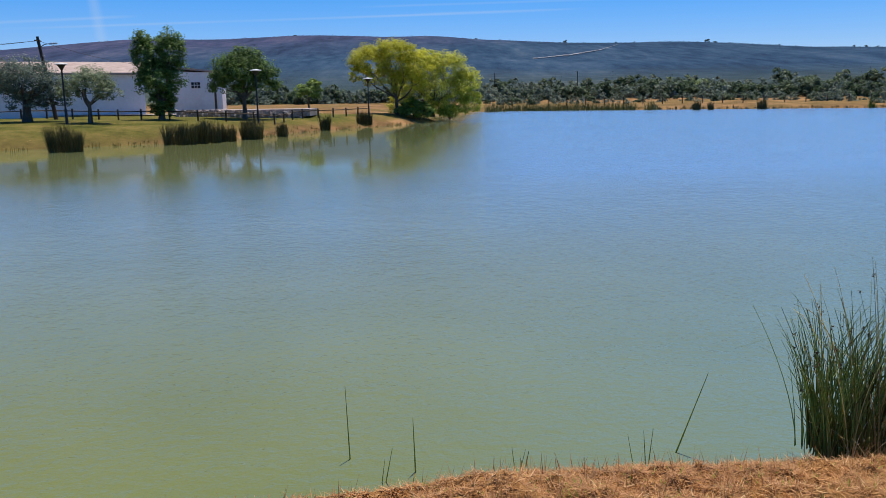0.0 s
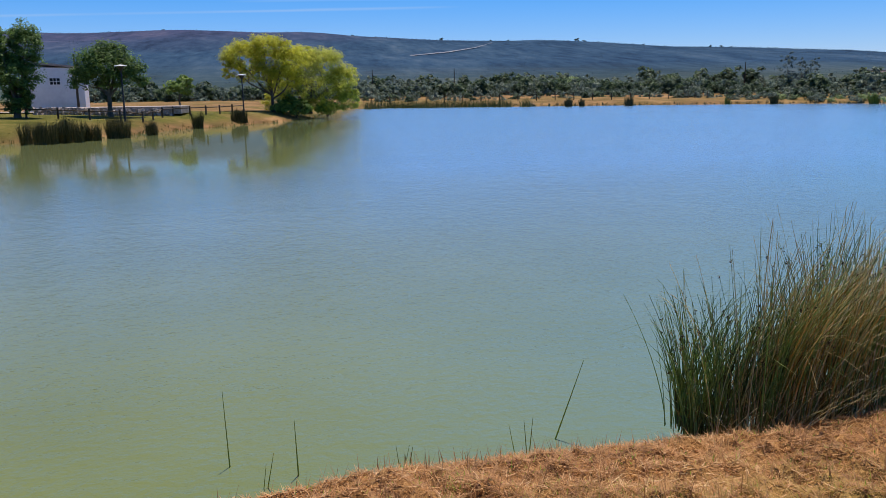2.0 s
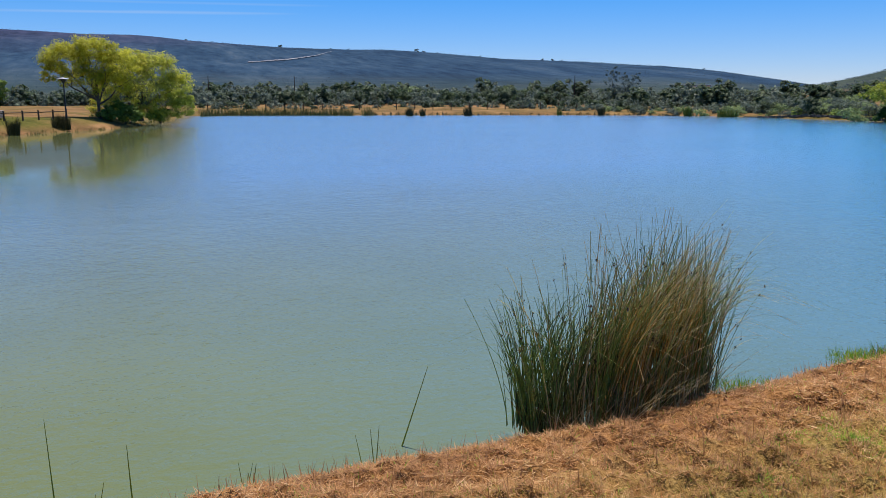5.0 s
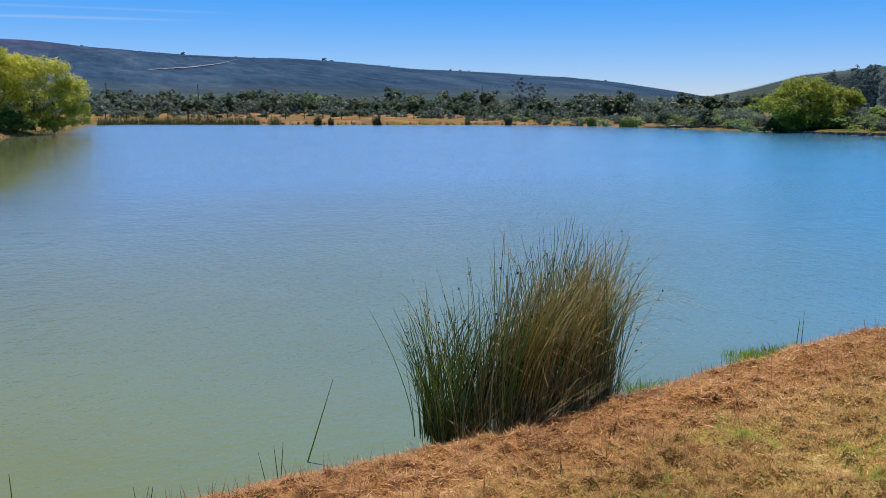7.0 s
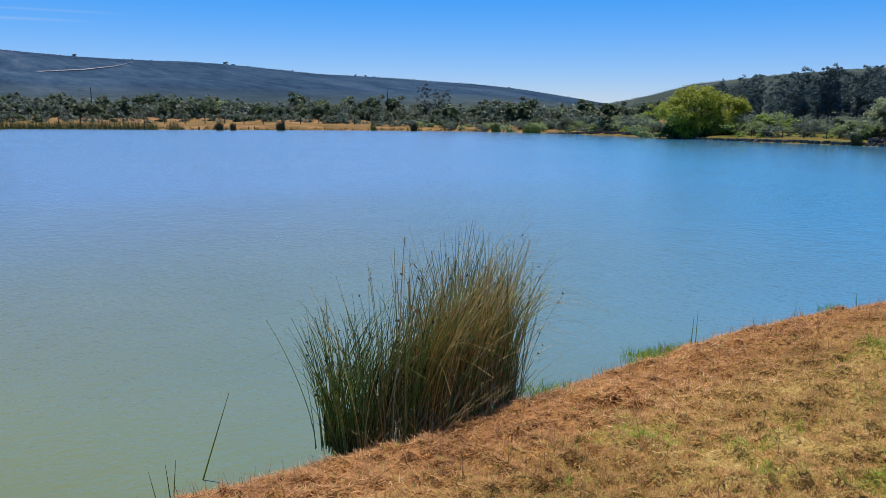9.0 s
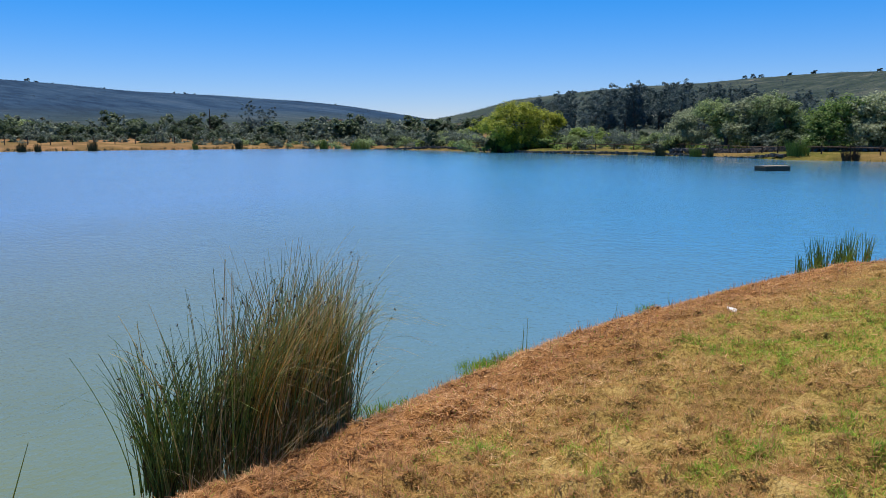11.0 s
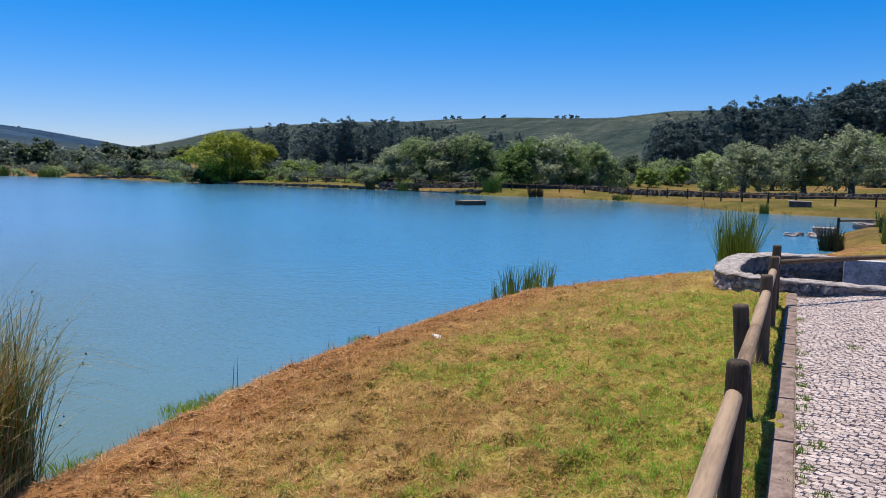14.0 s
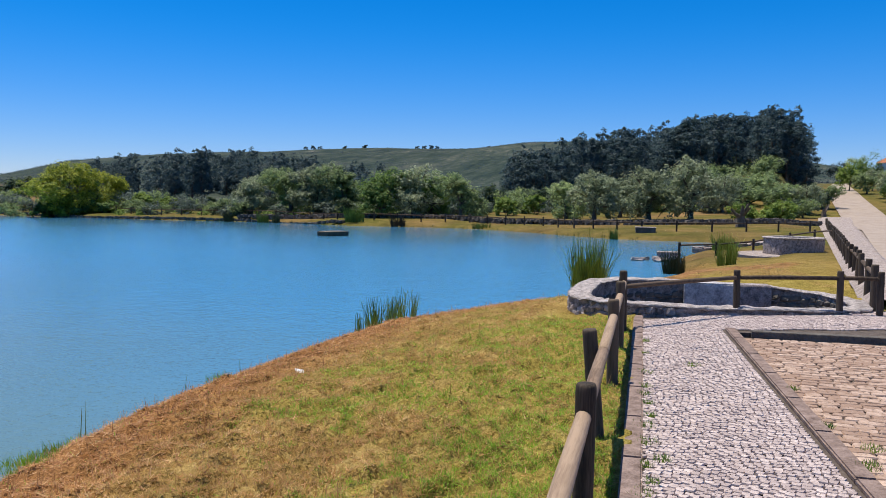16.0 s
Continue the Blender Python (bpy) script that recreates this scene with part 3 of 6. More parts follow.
def ground(x, y):
    """Height of the ground."""
    x, y = np.atleast_1d(np.asarray(x, float)), np.atleast_1d(np.asarray(y, float))
    d, r, az = inland(x, y), np.hypot(x, y), np.degrees(np.arctan2(x, y))
    near = np.interp(d, [-30, -2, 0, 0.25, 0.6, 1, 2, 3.5, 4.6, 8], [-2.5, -1.5, -0.8, -0.64, -0.5, -0.41, -0.25, -0.1, -0.04, -0.02])
    left = np.interp(d, [-30, -2, 0, 1, 3, 10, 18, 30, 60], [-2.5, -1.4, -0.8, -0.45, 0.02, 0.3, 0.42, 0.5, 0.7])
    far = np.interp(d, [-30, -2, 0, 1, 12, 40, 80], [-2.5, -1.4, -0.8, -0.45, 0.0, 0.9, 1.8])
    right = np.interp(d, [-30, -2, 0, 0.8, 4, 12, 30, 70], [-2.5, -1.4, -0.8, -0.52, -0.33, -0.15, 0.1, 1.0])
    z = left + (far - left) * step(-3, 6, az)
    z = z + (right - z) * step(38, 52, az)
    wn = (1 - step(22, 38, r)) * step(-120, -60, az) * (1 - 0 * az)
    wn = np.maximum(wn, (az > 112) | (az < -60))
    z = z + (near - z) * wn
    # hills
    s1, s2 = step(260, 1000, r), step(150, 560, r)
    h1 = 1000 * np.tan(np.radians(np.interp(az, *zip(*RIDGE_FAR)) - 0.09))
    h2 = 560 * np.tan(np.radians(np.interp(az, *zip(*RIDGE_RIGHT))))
    rough = 1 + 0.05 * vnoise(x / 60, y / 60, 3) * (1 - step(800, 1000, r) * 0.8)
    z = z + np.maximum(h1 * s1, h2 * s2 * (1 - 0.3 * step(600, 1500, r))) * rough
    # the wooded knoll and the road that climbs beside it
    k = np.exp(-(((az - 97.5) / 10.0) ** 2)) * step(85, 165, r) * (1 - step(200, 420, r))
    z = z + 9.0 * k
    way = np.interp(r, [13, 24, 80, 100, 120, 150, 200, 300, 500], [-0.05, -0.1, -0.2, 0.5, 2.1, 4.1, 6.2, 9, 13])
    z = z + (way - z) * step(97.0, 99.2, az) * (1 - step(112, 118, az)) * step(13, 20, r) * (1 - step(260, 500, r))
    z = z - 0.09 * step(6.5, 10.5, x) * (1 - step(1.8, 3.8, d)) * step(0.0, 0.4, d) * (1 - step(16, 20, x)) * (y < 8)
    # small lumps on the mown bank
    land = step(0.05, 0.6, d)
    z = z + land * (0.025 * vnoise(x * 2.2, y * 2.2, 1) + 0.035 * vnoise(x * 6.5, y * 6.5, 2) + 0.055 * vnoise(x * 13, y * 11, 4)) * (1 - step(14, 40, r))
    z = z + land * step(25, 80, r) * 0.08 * vnoise(x / 5, y / 5, 5)
    # the bed under the paving
    paved = (y < 0.03 + 0.0195 * x) & (x > -8) & (x < 13.4) & (y > -14)
    tank = within(BASIN_OUT, x + (x - 13.5) * 0.02, y)
    return np.where(paved, -0.3, np.where(tank, -0.75, z))


def gz(x, y):
    return float(ground(x, y)[0])


def build_ground():
    az = np.radians(np.concatenate([np.arange(-44, 114, 0.5), np.arange(114, 316, 4.0)]))
    rr = np.concatenate([[0.0], np.geomspace(0.6, 2.4, 20), np.geomspace(2.45, 24, 270), np.geomspace(24.5, 3200, 200)])
    A, Rr = np.meshgrid(az, rr)
    x, y = (np.sin(A) * Rr).ravel(), (np.cos(A) * Rr).ravel()
    z = ground(x, y)
    na, nr = len(az), len(rr)
    i, j = np.meshgrid(np.arange(nr - 1), np.arange(na), indexing="ij")
    k = (j + 1) % na
    f = np.stack([i * na + j, i * na + k, (i + 1) * na + k, (i + 1) * na + j], -1).reshape(-1, 4)
    me = mesh_np("ground", np.stack([x, y, z], 1), f, MAT_GROUND, True)
    d, r, a = inland(x, y), np.hypot(x, y), np.degrees(np.arctan2(x, y))
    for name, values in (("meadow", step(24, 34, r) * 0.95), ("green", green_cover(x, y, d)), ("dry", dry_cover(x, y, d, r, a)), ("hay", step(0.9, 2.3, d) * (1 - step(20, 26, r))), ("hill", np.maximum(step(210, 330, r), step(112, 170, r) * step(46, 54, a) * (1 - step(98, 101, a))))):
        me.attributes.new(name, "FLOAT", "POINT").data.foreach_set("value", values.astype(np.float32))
    return tagged(new("ground", me), "mown grass bank, dry fields and scrub-covered hills", "ground", kind="structure")


def green_cover(x, y, d):
    """How much of the near bank is green turf: more towards the fence, straw at the water."""
    g = step(0.6, 2.8, d) * 0.62 + 0.55 * vnoise(x * 0.9, y * 0.9, 11) + 0.55 * vnoise(x * 2.7, y * 2.7, 12) + 0.35 * vnoise(x * 9, y * 9, 14) - 0.48 + 0.92 * step(3.4, 4.6, d)
    g = (0.5 + (g - 0.45) * 1.5) * step(0.5, 1.7, d)
    far = 0.82 + 0.3 * vnoise(x / 4, y / 4, 13)
    return np.clip(np.where(np.hypot(x, y) < 26, g, far * step(0.2, 1.6, d)), 0, 1)


def dry_cover(x, y, d, r, az):
    """Pale dry grass: the far field, and the crumbling edges of the banks."""
    v = step(100, 130, r) * (0.75 + 0.3 * vnoise(x / 14, y / 14, 21)) * (1 - step(46, 52, az)) * step(-6, 2, az)
    v = np.maximum(v, step(76, 84, r) * (1 - step(150, 200, r)) * (1 - step(-6, 2, az)) * (0.75 + 0.3 * vnoise(x / 9, y / 9, 26)))
    v2 = step(45, 60, r) * step(50, 56, az) * (0.10 + 0.40 * vnoise(x / 7, y / 7, 22))
    v3 = (1 - step(0.6, 2.2, d)) * step(26, 34, r) * (0.35 + 0.25 * step(60, 80, r)) * (0.8 + 0.4 * vnoise(x / 2, y / 2, 23)) * (1 - 0.95 * step(46, 54, az) * (1 - step(86, 90, az)))
    v4 = step(19, 26, r) * step(74, 81, az) * (1 - step(128, 140, r)) * (0.24 + 0.55 * vnoise(x / 5, y / 5, 24))
    v6 = (1 - step(0.7, 1.6, d)) * step(40, 46, r) * step(-23, -17, az) * (1 - step(-2, 0, az)) * (0.85 + 0.3 * vnoise(x, y, 27))
    v5 = (1 - step(0.8, 4.0, d)) * step(26, 34, r) * (1 - step(-6, -1, az)) * (0.45 + 0.6 * vnoise(x / 3, y / 3, 25)) * (0.35 + 0.65 * step(-24, -17, az))
    return np.clip(np.maximum.reduce([v, v2, v3, v4, v5, v6]), 0, 1)


build_ground()
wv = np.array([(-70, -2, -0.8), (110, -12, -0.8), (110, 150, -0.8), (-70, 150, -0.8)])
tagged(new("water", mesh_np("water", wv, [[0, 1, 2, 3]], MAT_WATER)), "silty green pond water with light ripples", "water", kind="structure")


# ---- trees ----
def leaf_cloud(blobs, count, size, droop=0.0, clump=0.32, seed=1, aspect=0.5, tri=False):
    """Leaves as small blades, gathered in rounded clumps over ellipsoids (centre, radii, weight); they face outwards and up."""
    g = np.random.default_rng(seed)
    w = np.array([b[2] for b in blobs], float)
    nc = max(14, count // (24 if tri else 42))
    which = g.choice(len(blobs), nc, p=w / w.sum())
    c, rad = np.array([b[0] for b in blobs], float)[which], np.array([b[1] for b in blobs], float)[which]
    u = g.normal(size=(nc, 3))
    u /= np.linalg.norm(u, axis=1)[:, None]
    u[:, 2] = np.where(u[:, 2] < -0.6, -u[:, 2] * 0.6, u[:, 2])
    cc = c + u * rad * (g.uniform(0.2, 1.0, nc) ** 0.4)[:, None]
    spread = clump * rad.mean(1) * g.uniform(0.55, 1.35, nc)
    k = g.integers(0, nc, count)
    q = g.normal(size=(count, 3))
    q /= np.linalg.norm(q, axis=1)[:, None]
    p = cc[k] + q * (spread[k] * g.uniform(0.05, 1, count) ** 0.45)[:, None] * np.array([1, 1, 0.75])
    n = q * 0.7 + u[k] * 0.4 + [0, 0, 0.85] + g.normal(0, 0.38, (count, 3))
    n /= np.linalg.norm(n, axis=1)[:, None]
    d = g.normal(size=(count, 3)) - np.array([0, 0, droop * 3])
    d -= n * (d * n).sum(1)[:, None]
    d /= np.linalg.norm(d, axis=1)[:, None] + 1e-9
    ln = size * g.uniform(0.6, 1.4, count)[:, None]
    a, b = p - d * ln * 0.5, p + d * ln * 0.5
    wd = np.cross(d, n) * ln * aspect * 0.5
    if tri:
        return np.stack([a + wd, b, a - wd], 1).reshape(-1, 3), np.arange(count * 3).reshape(-1, 3)
    v = np.stack([a, p + wd, b, p - wd], 1).reshape(-1, 3)
    return v, np.arange(count * 4).reshape(-1, 4)


def branch(g, a, b, ra, rb, bend=0.12, n=6, sides=7):
    a, b = np.array(a, float), np.array(b, float)
    s = np.linspace(0, 1, n)[:, None]
    off = g.normal(size=3) * np.linalg.norm(b - a) * bend
    p = a + (b - a) * s + off * np.sin(np.pi * s) * 0.6
    return tube(p, np.linspace(ra, rb, n), sides)


def tree(name, label, place, trunk, blobs, leaves, size, mat, seed, category="tree", group="", droop=0.0, turn=0.0, clump=0.32, aspect=0.5, forks=6, thick=0.12, tri=False):
    """A tapered trunk with limbs into each mass of the crown, and the crown of leaves."""
    g = np.random.default_rng(seed)
    ob = thing(name, label, category, place, turn, group)
    top = np.array([g.normal(0, 0.08), g.normal(0, 0.08), trunk])
    pieces = [tube([(0, 0, -0.3), (0, 0, 0.0), (top[0] * 0.3, top[1] * 0.3, trunk * 0.35), top], [thick * 1.7, thick * 1.35, thick, thick * 0.8], 9)]
    for i in range(forks):
        c, r, _ = blobs[i % len(blobs)]
        e = np.array(c) + g.uniform(-0.6, 0.6, 3) * np.array(r)
        m = top + (e - top) * 0.55
        pieces.append(branch(g, top - [0, 0, trunk * 0.12 * (i % 3)], m, thick * 0.6, thick * 0.3, 0.12, 3 if tri else 6, 4 if tri else 7))
        pieces.append(branch(g, m, e, thick * 0.3, thick * 0.08, 0.12, 3 if tri else 6, 4 if tri else 7))
        for _ in range(0 if tri else 2):
            pieces.append(branch(g, m, np.array(c) + g.uniform(-0.85, 0.85, 3) * np.array(r), thick * 0.2, thick * 0.05, 0.15, 4, 5))
    part("trunk", mesh_np("trunk", *join(pieces), MAT_BARK, True), ob)
    part("crown", mesh_np("crown", *leaf_cloud(blobs, leaves, size, droop, clump, seed, aspect, tri), mat), ob)
    return ob


def on_ground(az, r, lift=0.0):
    x, y = r * math.sin(radians(az)), r * math.cos(radians(az))
    return x, y, gz(x, y) + lift


def left_trees():
    tree("olive_tree", "broad grey-green olive tree with a dark trunk on the lawn", on_ground(-27.0, 62), 1.5,
         [((0, 0, 2.9), (2.3, 2.0, 1.5), 3), ((1.6, 0.3, 2.1), (1.5, 1.4, 1.1), 1), ((-1.6, 0, 2.4), (1.6, 1.5, 1.2), 1.5), ((0.2, 0, 1.4), (1.5, 1.3, 0.9), 1), ((2.4, 0, 1.5), (0.7, 0.7, 0.8), 0.5)], 19000, 0.17, MAT_LEAF_FAR, 11, clump=0.3, aspect=0.35, thick=0.28)
    tree("olive_tree", "small grey-green olive tree with a forked trunk on the lawn", on_ground(-23.4, 58), 1.3,
         [((0.1, 0, 2.6), (1.6, 1.4, 1.0), 3), ((1.2, 0, 1.9), (1.0, 0.9, 0.7), 1), ((-1.1, 0, 2.1), (0.9, 0.9, 0.7), 1)], 8500, 0.16, MAT_LEAF_OLIVE, 12, clump=0.28, aspect=0.35, thick=0.13, forks=5)
    tree("broadleaf_tree", "tall dense dark-green tree with a double crown", on_ground(-19.0, 63), 1.1,
         [((-0.9, 0, 4.6), (1.0, 1.0, 1.9), 2.2), ((1.0, 0, 4.7), (1.05, 1.0, 1.8), 2.2), ((0, 0, 2.8), (1.75, 1.5, 1.6), 3), ((0.1, 0, 1.4), (1.1, 1.0, 0.9), 1.2), ((0.1, 0, 0.6), (0.8, 0.8, 0.7), 0.7)], 22000, 0.18, MAT_LEAF_DARK, 13, clump=0.3, thick=0.2)
    tree("broadleaf_tree", "round dark-green tree with a bare straight trunk", on_ground(-13.6, 66), 2.0,
         [((0, 0, 3.7), (2.4, 2.1, 1.7), 4), ((-1.3, 0, 2.9), (1.5, 1.4, 1.1), 1.5), ((1.5, 0, 3.0), (1.5, 1.4, 1.2), 1.5), ((0.2, 0, 4.7), (1.4, 1.3, 0.9), 1)], 18000, 0.18, MAT_LEAF_DARK, 14, clump=0.3, thick=0.17)
    tree("young_tree", "young bright-green tree beyond the stone terrace", on_ground(-9.15, 78), 1.0,
         [((0, 0, 2.0), (1.25, 1.1, 0.9), 3), ((0.5, 0, 2.6), (0.7, 0.7, 0.6), 1)], 3000, 0.24, MAT_LEAF_FRESH, 15, thick=0.09, forks=4)
    x, y, z = on_ground(-3.1, 80)
    willow = [((-2.4, 0, 5.2), (2.3, 2.0, 1.6), 2.4), ((-0.2, 0, 5.9), (2.2, 2.0, 1.4), 2.2), ((1.8, 0.2, 4.6), (2.0, 2.0, 2.0), 2), ((-3.3, 0, 3.9), (1.3, 1.3, 1.2), 0.8), ((-1.2, 0.4, 3.6), (2.2, 1.8, 1.3), 1.2), ((1.2, 0.3, 3.0), (2.0, 1.6, 1.6), 1.4)]
    tree("willow_tree", "yellow-green willow with bare forked limbs at the water", (x, y, z), 1.6, willow, 30000, 0.22, MAT_LEAF_WILLOW, 16, droop=0.5, clump=0.24, aspect=0.3, thick=0.15, forks=9)
    x, y, z = on_ground(-0.6, 84.0)
    willow = [((-0.8, 0, 5.0), (2.3, 2.0, 1.5), 2.0), ((1.6, 0, 4.6), (2.3, 2.2, 1.8), 2.2), ((3.4, 0, 3.0), (1.7, 1.9, 2.0), 1.8), ((-2.2, -0.4, 3.0), (1.9, 1.8, 1.7), 1.4),
              ((0.6, -1.0, 2.4), (3.0, 1.8, 1.9), 2.2), ((3.6, -0.3, 1.0), (1.5, 1.6, 1.5), 1.4), ((-2.8, -0.8, 0.9), (1.8, 1.4, 1.4), 1.2), ((0.6, -1.2, 0.4), (3.2, 1.6, 1.2), 1.8)]
    tree("willow_tree", "drooping yellow-green willow over the water's edge", (x, y, -0.1), 1.4, willow, 34000, 0.25, MAT_LEAF_WILLOW_GREEN, 17, droop=0.7, clump=0.24, aspect=0.28, thick=0.18, forks=8)
    for az, r, w, h, sd in ((-1.6, 80.0, 1.8, 1.9, 18), (0.6, 84.5, 2.0, 1.2, 19), (-2.6, 79.5, 1.2, 1.5, 20)):
        x, y, _ = on_ground(az, r)
        bush("shrub", "bright green leafy shrub under the willows", (x, y, -0.5), w, h, 2600, 0.26, MAT_LEAF_FRESH, sd)


def bush(name, label, place, w, h, leaves, size, mat, seed, group=""):
    g = np.random.default_rng(seed)
    ob = thing(name, label, "bush", place, 0, group)
    pieces = [branch(g, (0, 0, -0.2), (g.uniform(-0.6, 0.6) * w, g.uniform(-0.5, 0.5) * w, h * g.uniform(0.6, 1.2)), 0.04, 0.01, 0.15, 4, 5) for _ in range(6)]
    part("branch", mesh_np("branch", *join(pieces), MAT_BARK, True), ob)
    blobs = [((g.uniform(-0.45, 0.45) * w, g.uniform(-0.3, 0.3) * w, h * g.uniform(0.4, 0.75)), (w * 0.55, w * 0.5, h * 0.5), 1) for _ in range(4)]
    part("foliage", mesh_np("foliage", *leaf_cloud(blobs, leaves, size, 0, 0.32, seed), mat), ob)
    return ob


left_trees()


COUNT, REST = collections.Counter(), []


def copies(first, spots, sizes):
    """Copies of a tree at the spots (x, y, z, turn), each at its own size; past 280 of a kind they join the wood."""
    kind = first.name.split(".")[0]
    for (x, y, z, turn), s in zip(spots, sizes):
        size = (s, s, s * (0.9 + 0.2 * ((turn * 7) % 1)))
        COUNT[kind] += 1
        if COUNT[kind] > 280:
            REST.append((first, pose(x, y, z, 0, 0, turn) @ Matrix.Diagonal((*size, 1))))
            continue
        ob = copy_thing(first, pose(x, y, z, 0, 0, turn))
        ob.scale = size


def far_wood():
    """All further trees of the groves and woods, joined."""
    sets = {}
    for first, m in REST:
        for ch in first.children:
            me = ch.data
            v = np.empty(len(me.vertices) * 3)
            me.vertices.foreach_get("co", v)
            f = np.empty(len(me.loops), np.int32)
            me.loops.foreach_get("vertex_index", f)
            k = len(me.polygons[0].vertices)
            M = np.array(m)
            sets.setdefault((me.materials[0], k), []).append((v.reshape(-1, 3) @ M[:3, :3].T + M[:3, 3], f.reshape(-1, k)))
    for (mat, k), pieces in sets.items():
        tagged(new("woodland", mesh_np("woodland", *join(pieces), mat)), "dense far woodland of pines and olives", "trees", kind="stuff")


def olive_grove():
    """Olives, shrubs and scattered trees beyond the far banks."""
    g = np.random.default_rng(31)
    kinds = []
    for i, (mat, lab) in enumerate(((MAT_LEAF_OLIVE, "grey-green olive tree in the grove"), (MAT_LEAF_MIX, "spreading mid-green tree in the grove"),
                                    (MAT_LEAF_DARK, "dark evergreen oak behind the field"), (MAT_LEAF_FRESH, "fresh green shrub beside the grove"))):
        bl = [((g.uniform(-1.1, 1.1), g.uniform(-1.1, 1.1), zz), (g.uniform(1.3, 1.9), g.uniform(1.3, 1.9), g.uniform(0.9, 1.3)), 1) for zz in (1.0, 1.5, 2.2, 2.8, 3.3)]
        if i == 3:
            bl = [((g.uniform(-1, 1), g.uniform(-1, 1), g.uniform(0.6, 1.5)), (1.3, 1.3, 0.9), 1) for _ in range(5)]
        kinds.append((bl, mat, lab))
    # single large olives along the right bank: azimuth, distance, size, kind
    big = [(61.5, 92, 1.0, 0), (64.2, 92, 1.25, 1), (66.0, 90, 1.35, 0), (67.9, 88, 1.2, 1), (70.6, 80, 1.15, 2), (72.8, 82, 1.22, 0), (74.3, 84, 1.2, 2), (76.2, 79, 1.0, 1),
           (83.6, 82, 0.85, 1), (85.5, 75, 1.05, 0), (87.3, 88, 0.95, 0), (89.2, 79, 1.15, 0), (92.0, 80, 1.25, 0), (94.0, 96, 0.9, 0), (97.2, 86, 0.95, 3), (95.6, 88, 0.8, 3), (99.2, 100, 0.85, 0), (100.4, 108, 0.7, 1)]
    first = [None] * 4
    for az, r, s, k in big:
        bl, mat, lab = kinds[k]
        if first[k] is None:
            first[k] = tree("shrub" if k == 3 else "olive_tree", lab, on_ground(az, r, -0.1), 1.3 if k < 3 else 0.4, bl, 9000, 0.23, mat, 40 + k, "bush" if k == 3 else "tree", "grove", clump=0.3, aspect=0.42, thick=0.2, forks=6)
            first[k].scale = (s, s, s)
        else:
            x, y, z = on_ground(az, r, -0.1)
            copies(first[k], [(x, y, z, g.uniform(0, 360))], [s])
    small, remote = [], []
    for k in range(4):
        bl, mat, lab = kinds[k]
        for store, count, leaf in ((small, 1100, 0.42), (remote, 460, 0.68)):
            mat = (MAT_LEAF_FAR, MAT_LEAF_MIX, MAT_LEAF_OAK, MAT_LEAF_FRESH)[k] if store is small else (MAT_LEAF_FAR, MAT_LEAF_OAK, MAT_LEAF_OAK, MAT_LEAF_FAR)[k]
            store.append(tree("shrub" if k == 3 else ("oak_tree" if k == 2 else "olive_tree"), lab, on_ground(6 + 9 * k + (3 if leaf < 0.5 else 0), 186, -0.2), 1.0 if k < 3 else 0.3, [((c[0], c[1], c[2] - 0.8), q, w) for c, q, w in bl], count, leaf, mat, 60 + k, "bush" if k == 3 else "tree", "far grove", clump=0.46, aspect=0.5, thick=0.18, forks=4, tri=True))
    spots = [[], [], [], []]
    sizes = [[], [], [], []]
    for az in np.arange(-17, 47, 0.6):
        for row in range(2):
            r = 170 + 24 * row + g.uniform(-8, 8) - max(0.0, az - 25) * 0.9
            k = int(g.choice(4, p=[0.42, 0.2, 0.28, 0.10]))
            x, y, z = on_ground(az + g.uniform(-0.3, 0.3), r, -0.3)
            spots[k].append((x, y, z, g.uniform(0, 360)))
            sizes[k].append(g.uniform(0.55, 0.95) * (1.0 + 0.3 * row) * (1 if k != 2 else 1.2))
    for az in np.arange(46, 100, 0.8):
        for row in range(2):
            r = 108 + 22 * row + g.uniform(-9, 9)
            k = int(g.choice(4, p=[0.3, 0.25, 0.15, 0.3]))
            x, y, z = on_ground(az + g.uniform(-0.4, 0.4), r, -0.2)
            if az > 98.5 and row == 1:
                continue
            spots[k].append((x, y, z, g.uniform(0, 360)))
            sizes[k].append(g.uniform(0.4, 0.7) if az < 66 else g.uniform(0.6, 1.05))
    # undergrowth between and behind the olives of the right bank
    for i in range(260):
        az, r = g.uniform(52.5, 99), g.uniform(0, 1) ** 1.5
        r = np.interp(az, [52, 56, 60, 64, 70, 78, 88, 99], [95, 92, 88, 87, 82.5, 86, 84, 92]) + 16 * r
        if 77.6 < az < 83 and r < 98 or 84 < az < 98 and r < 97:
            continue
        k = int(g.choice(4, p=[0.25, 0.3, 0.1, 0.35]))
        x, y, z = on_ground(az, r, -0.25)
        spots[k].append((x, y, z, g.uniform(0, 360)))
        sizes[k].append(g.uniform(0.30, 0.55) if az < 66 else g.uniform(0.32, 0.72))
    for i in range(60):
        az, r = g.uniform(40, 58), g.uniform(112, 150)
        k = int(g.choice(4, p=[0.6, 0.2, 0.1, 0.1]))
        x, y, z = on_ground(az, r, -0.25)
        spots[k].append((x, y, z, g.uniform(0, 360)))
        sizes[k].append(g.uniform(0.45, 0.8))
    # low shrubs scattered in the dry field
    for i in range(46):
        az, r = g.uniform(1, 44), g.uniform(141, 168)
        x, y, z = on_ground(az, r, -0.1)
        k = 3 if i % 3 else 0
        spots[k].append((x, y, z, g.uniform(0, 360)))
        sizes[k].append(g.uniform(0.25, 0.6))
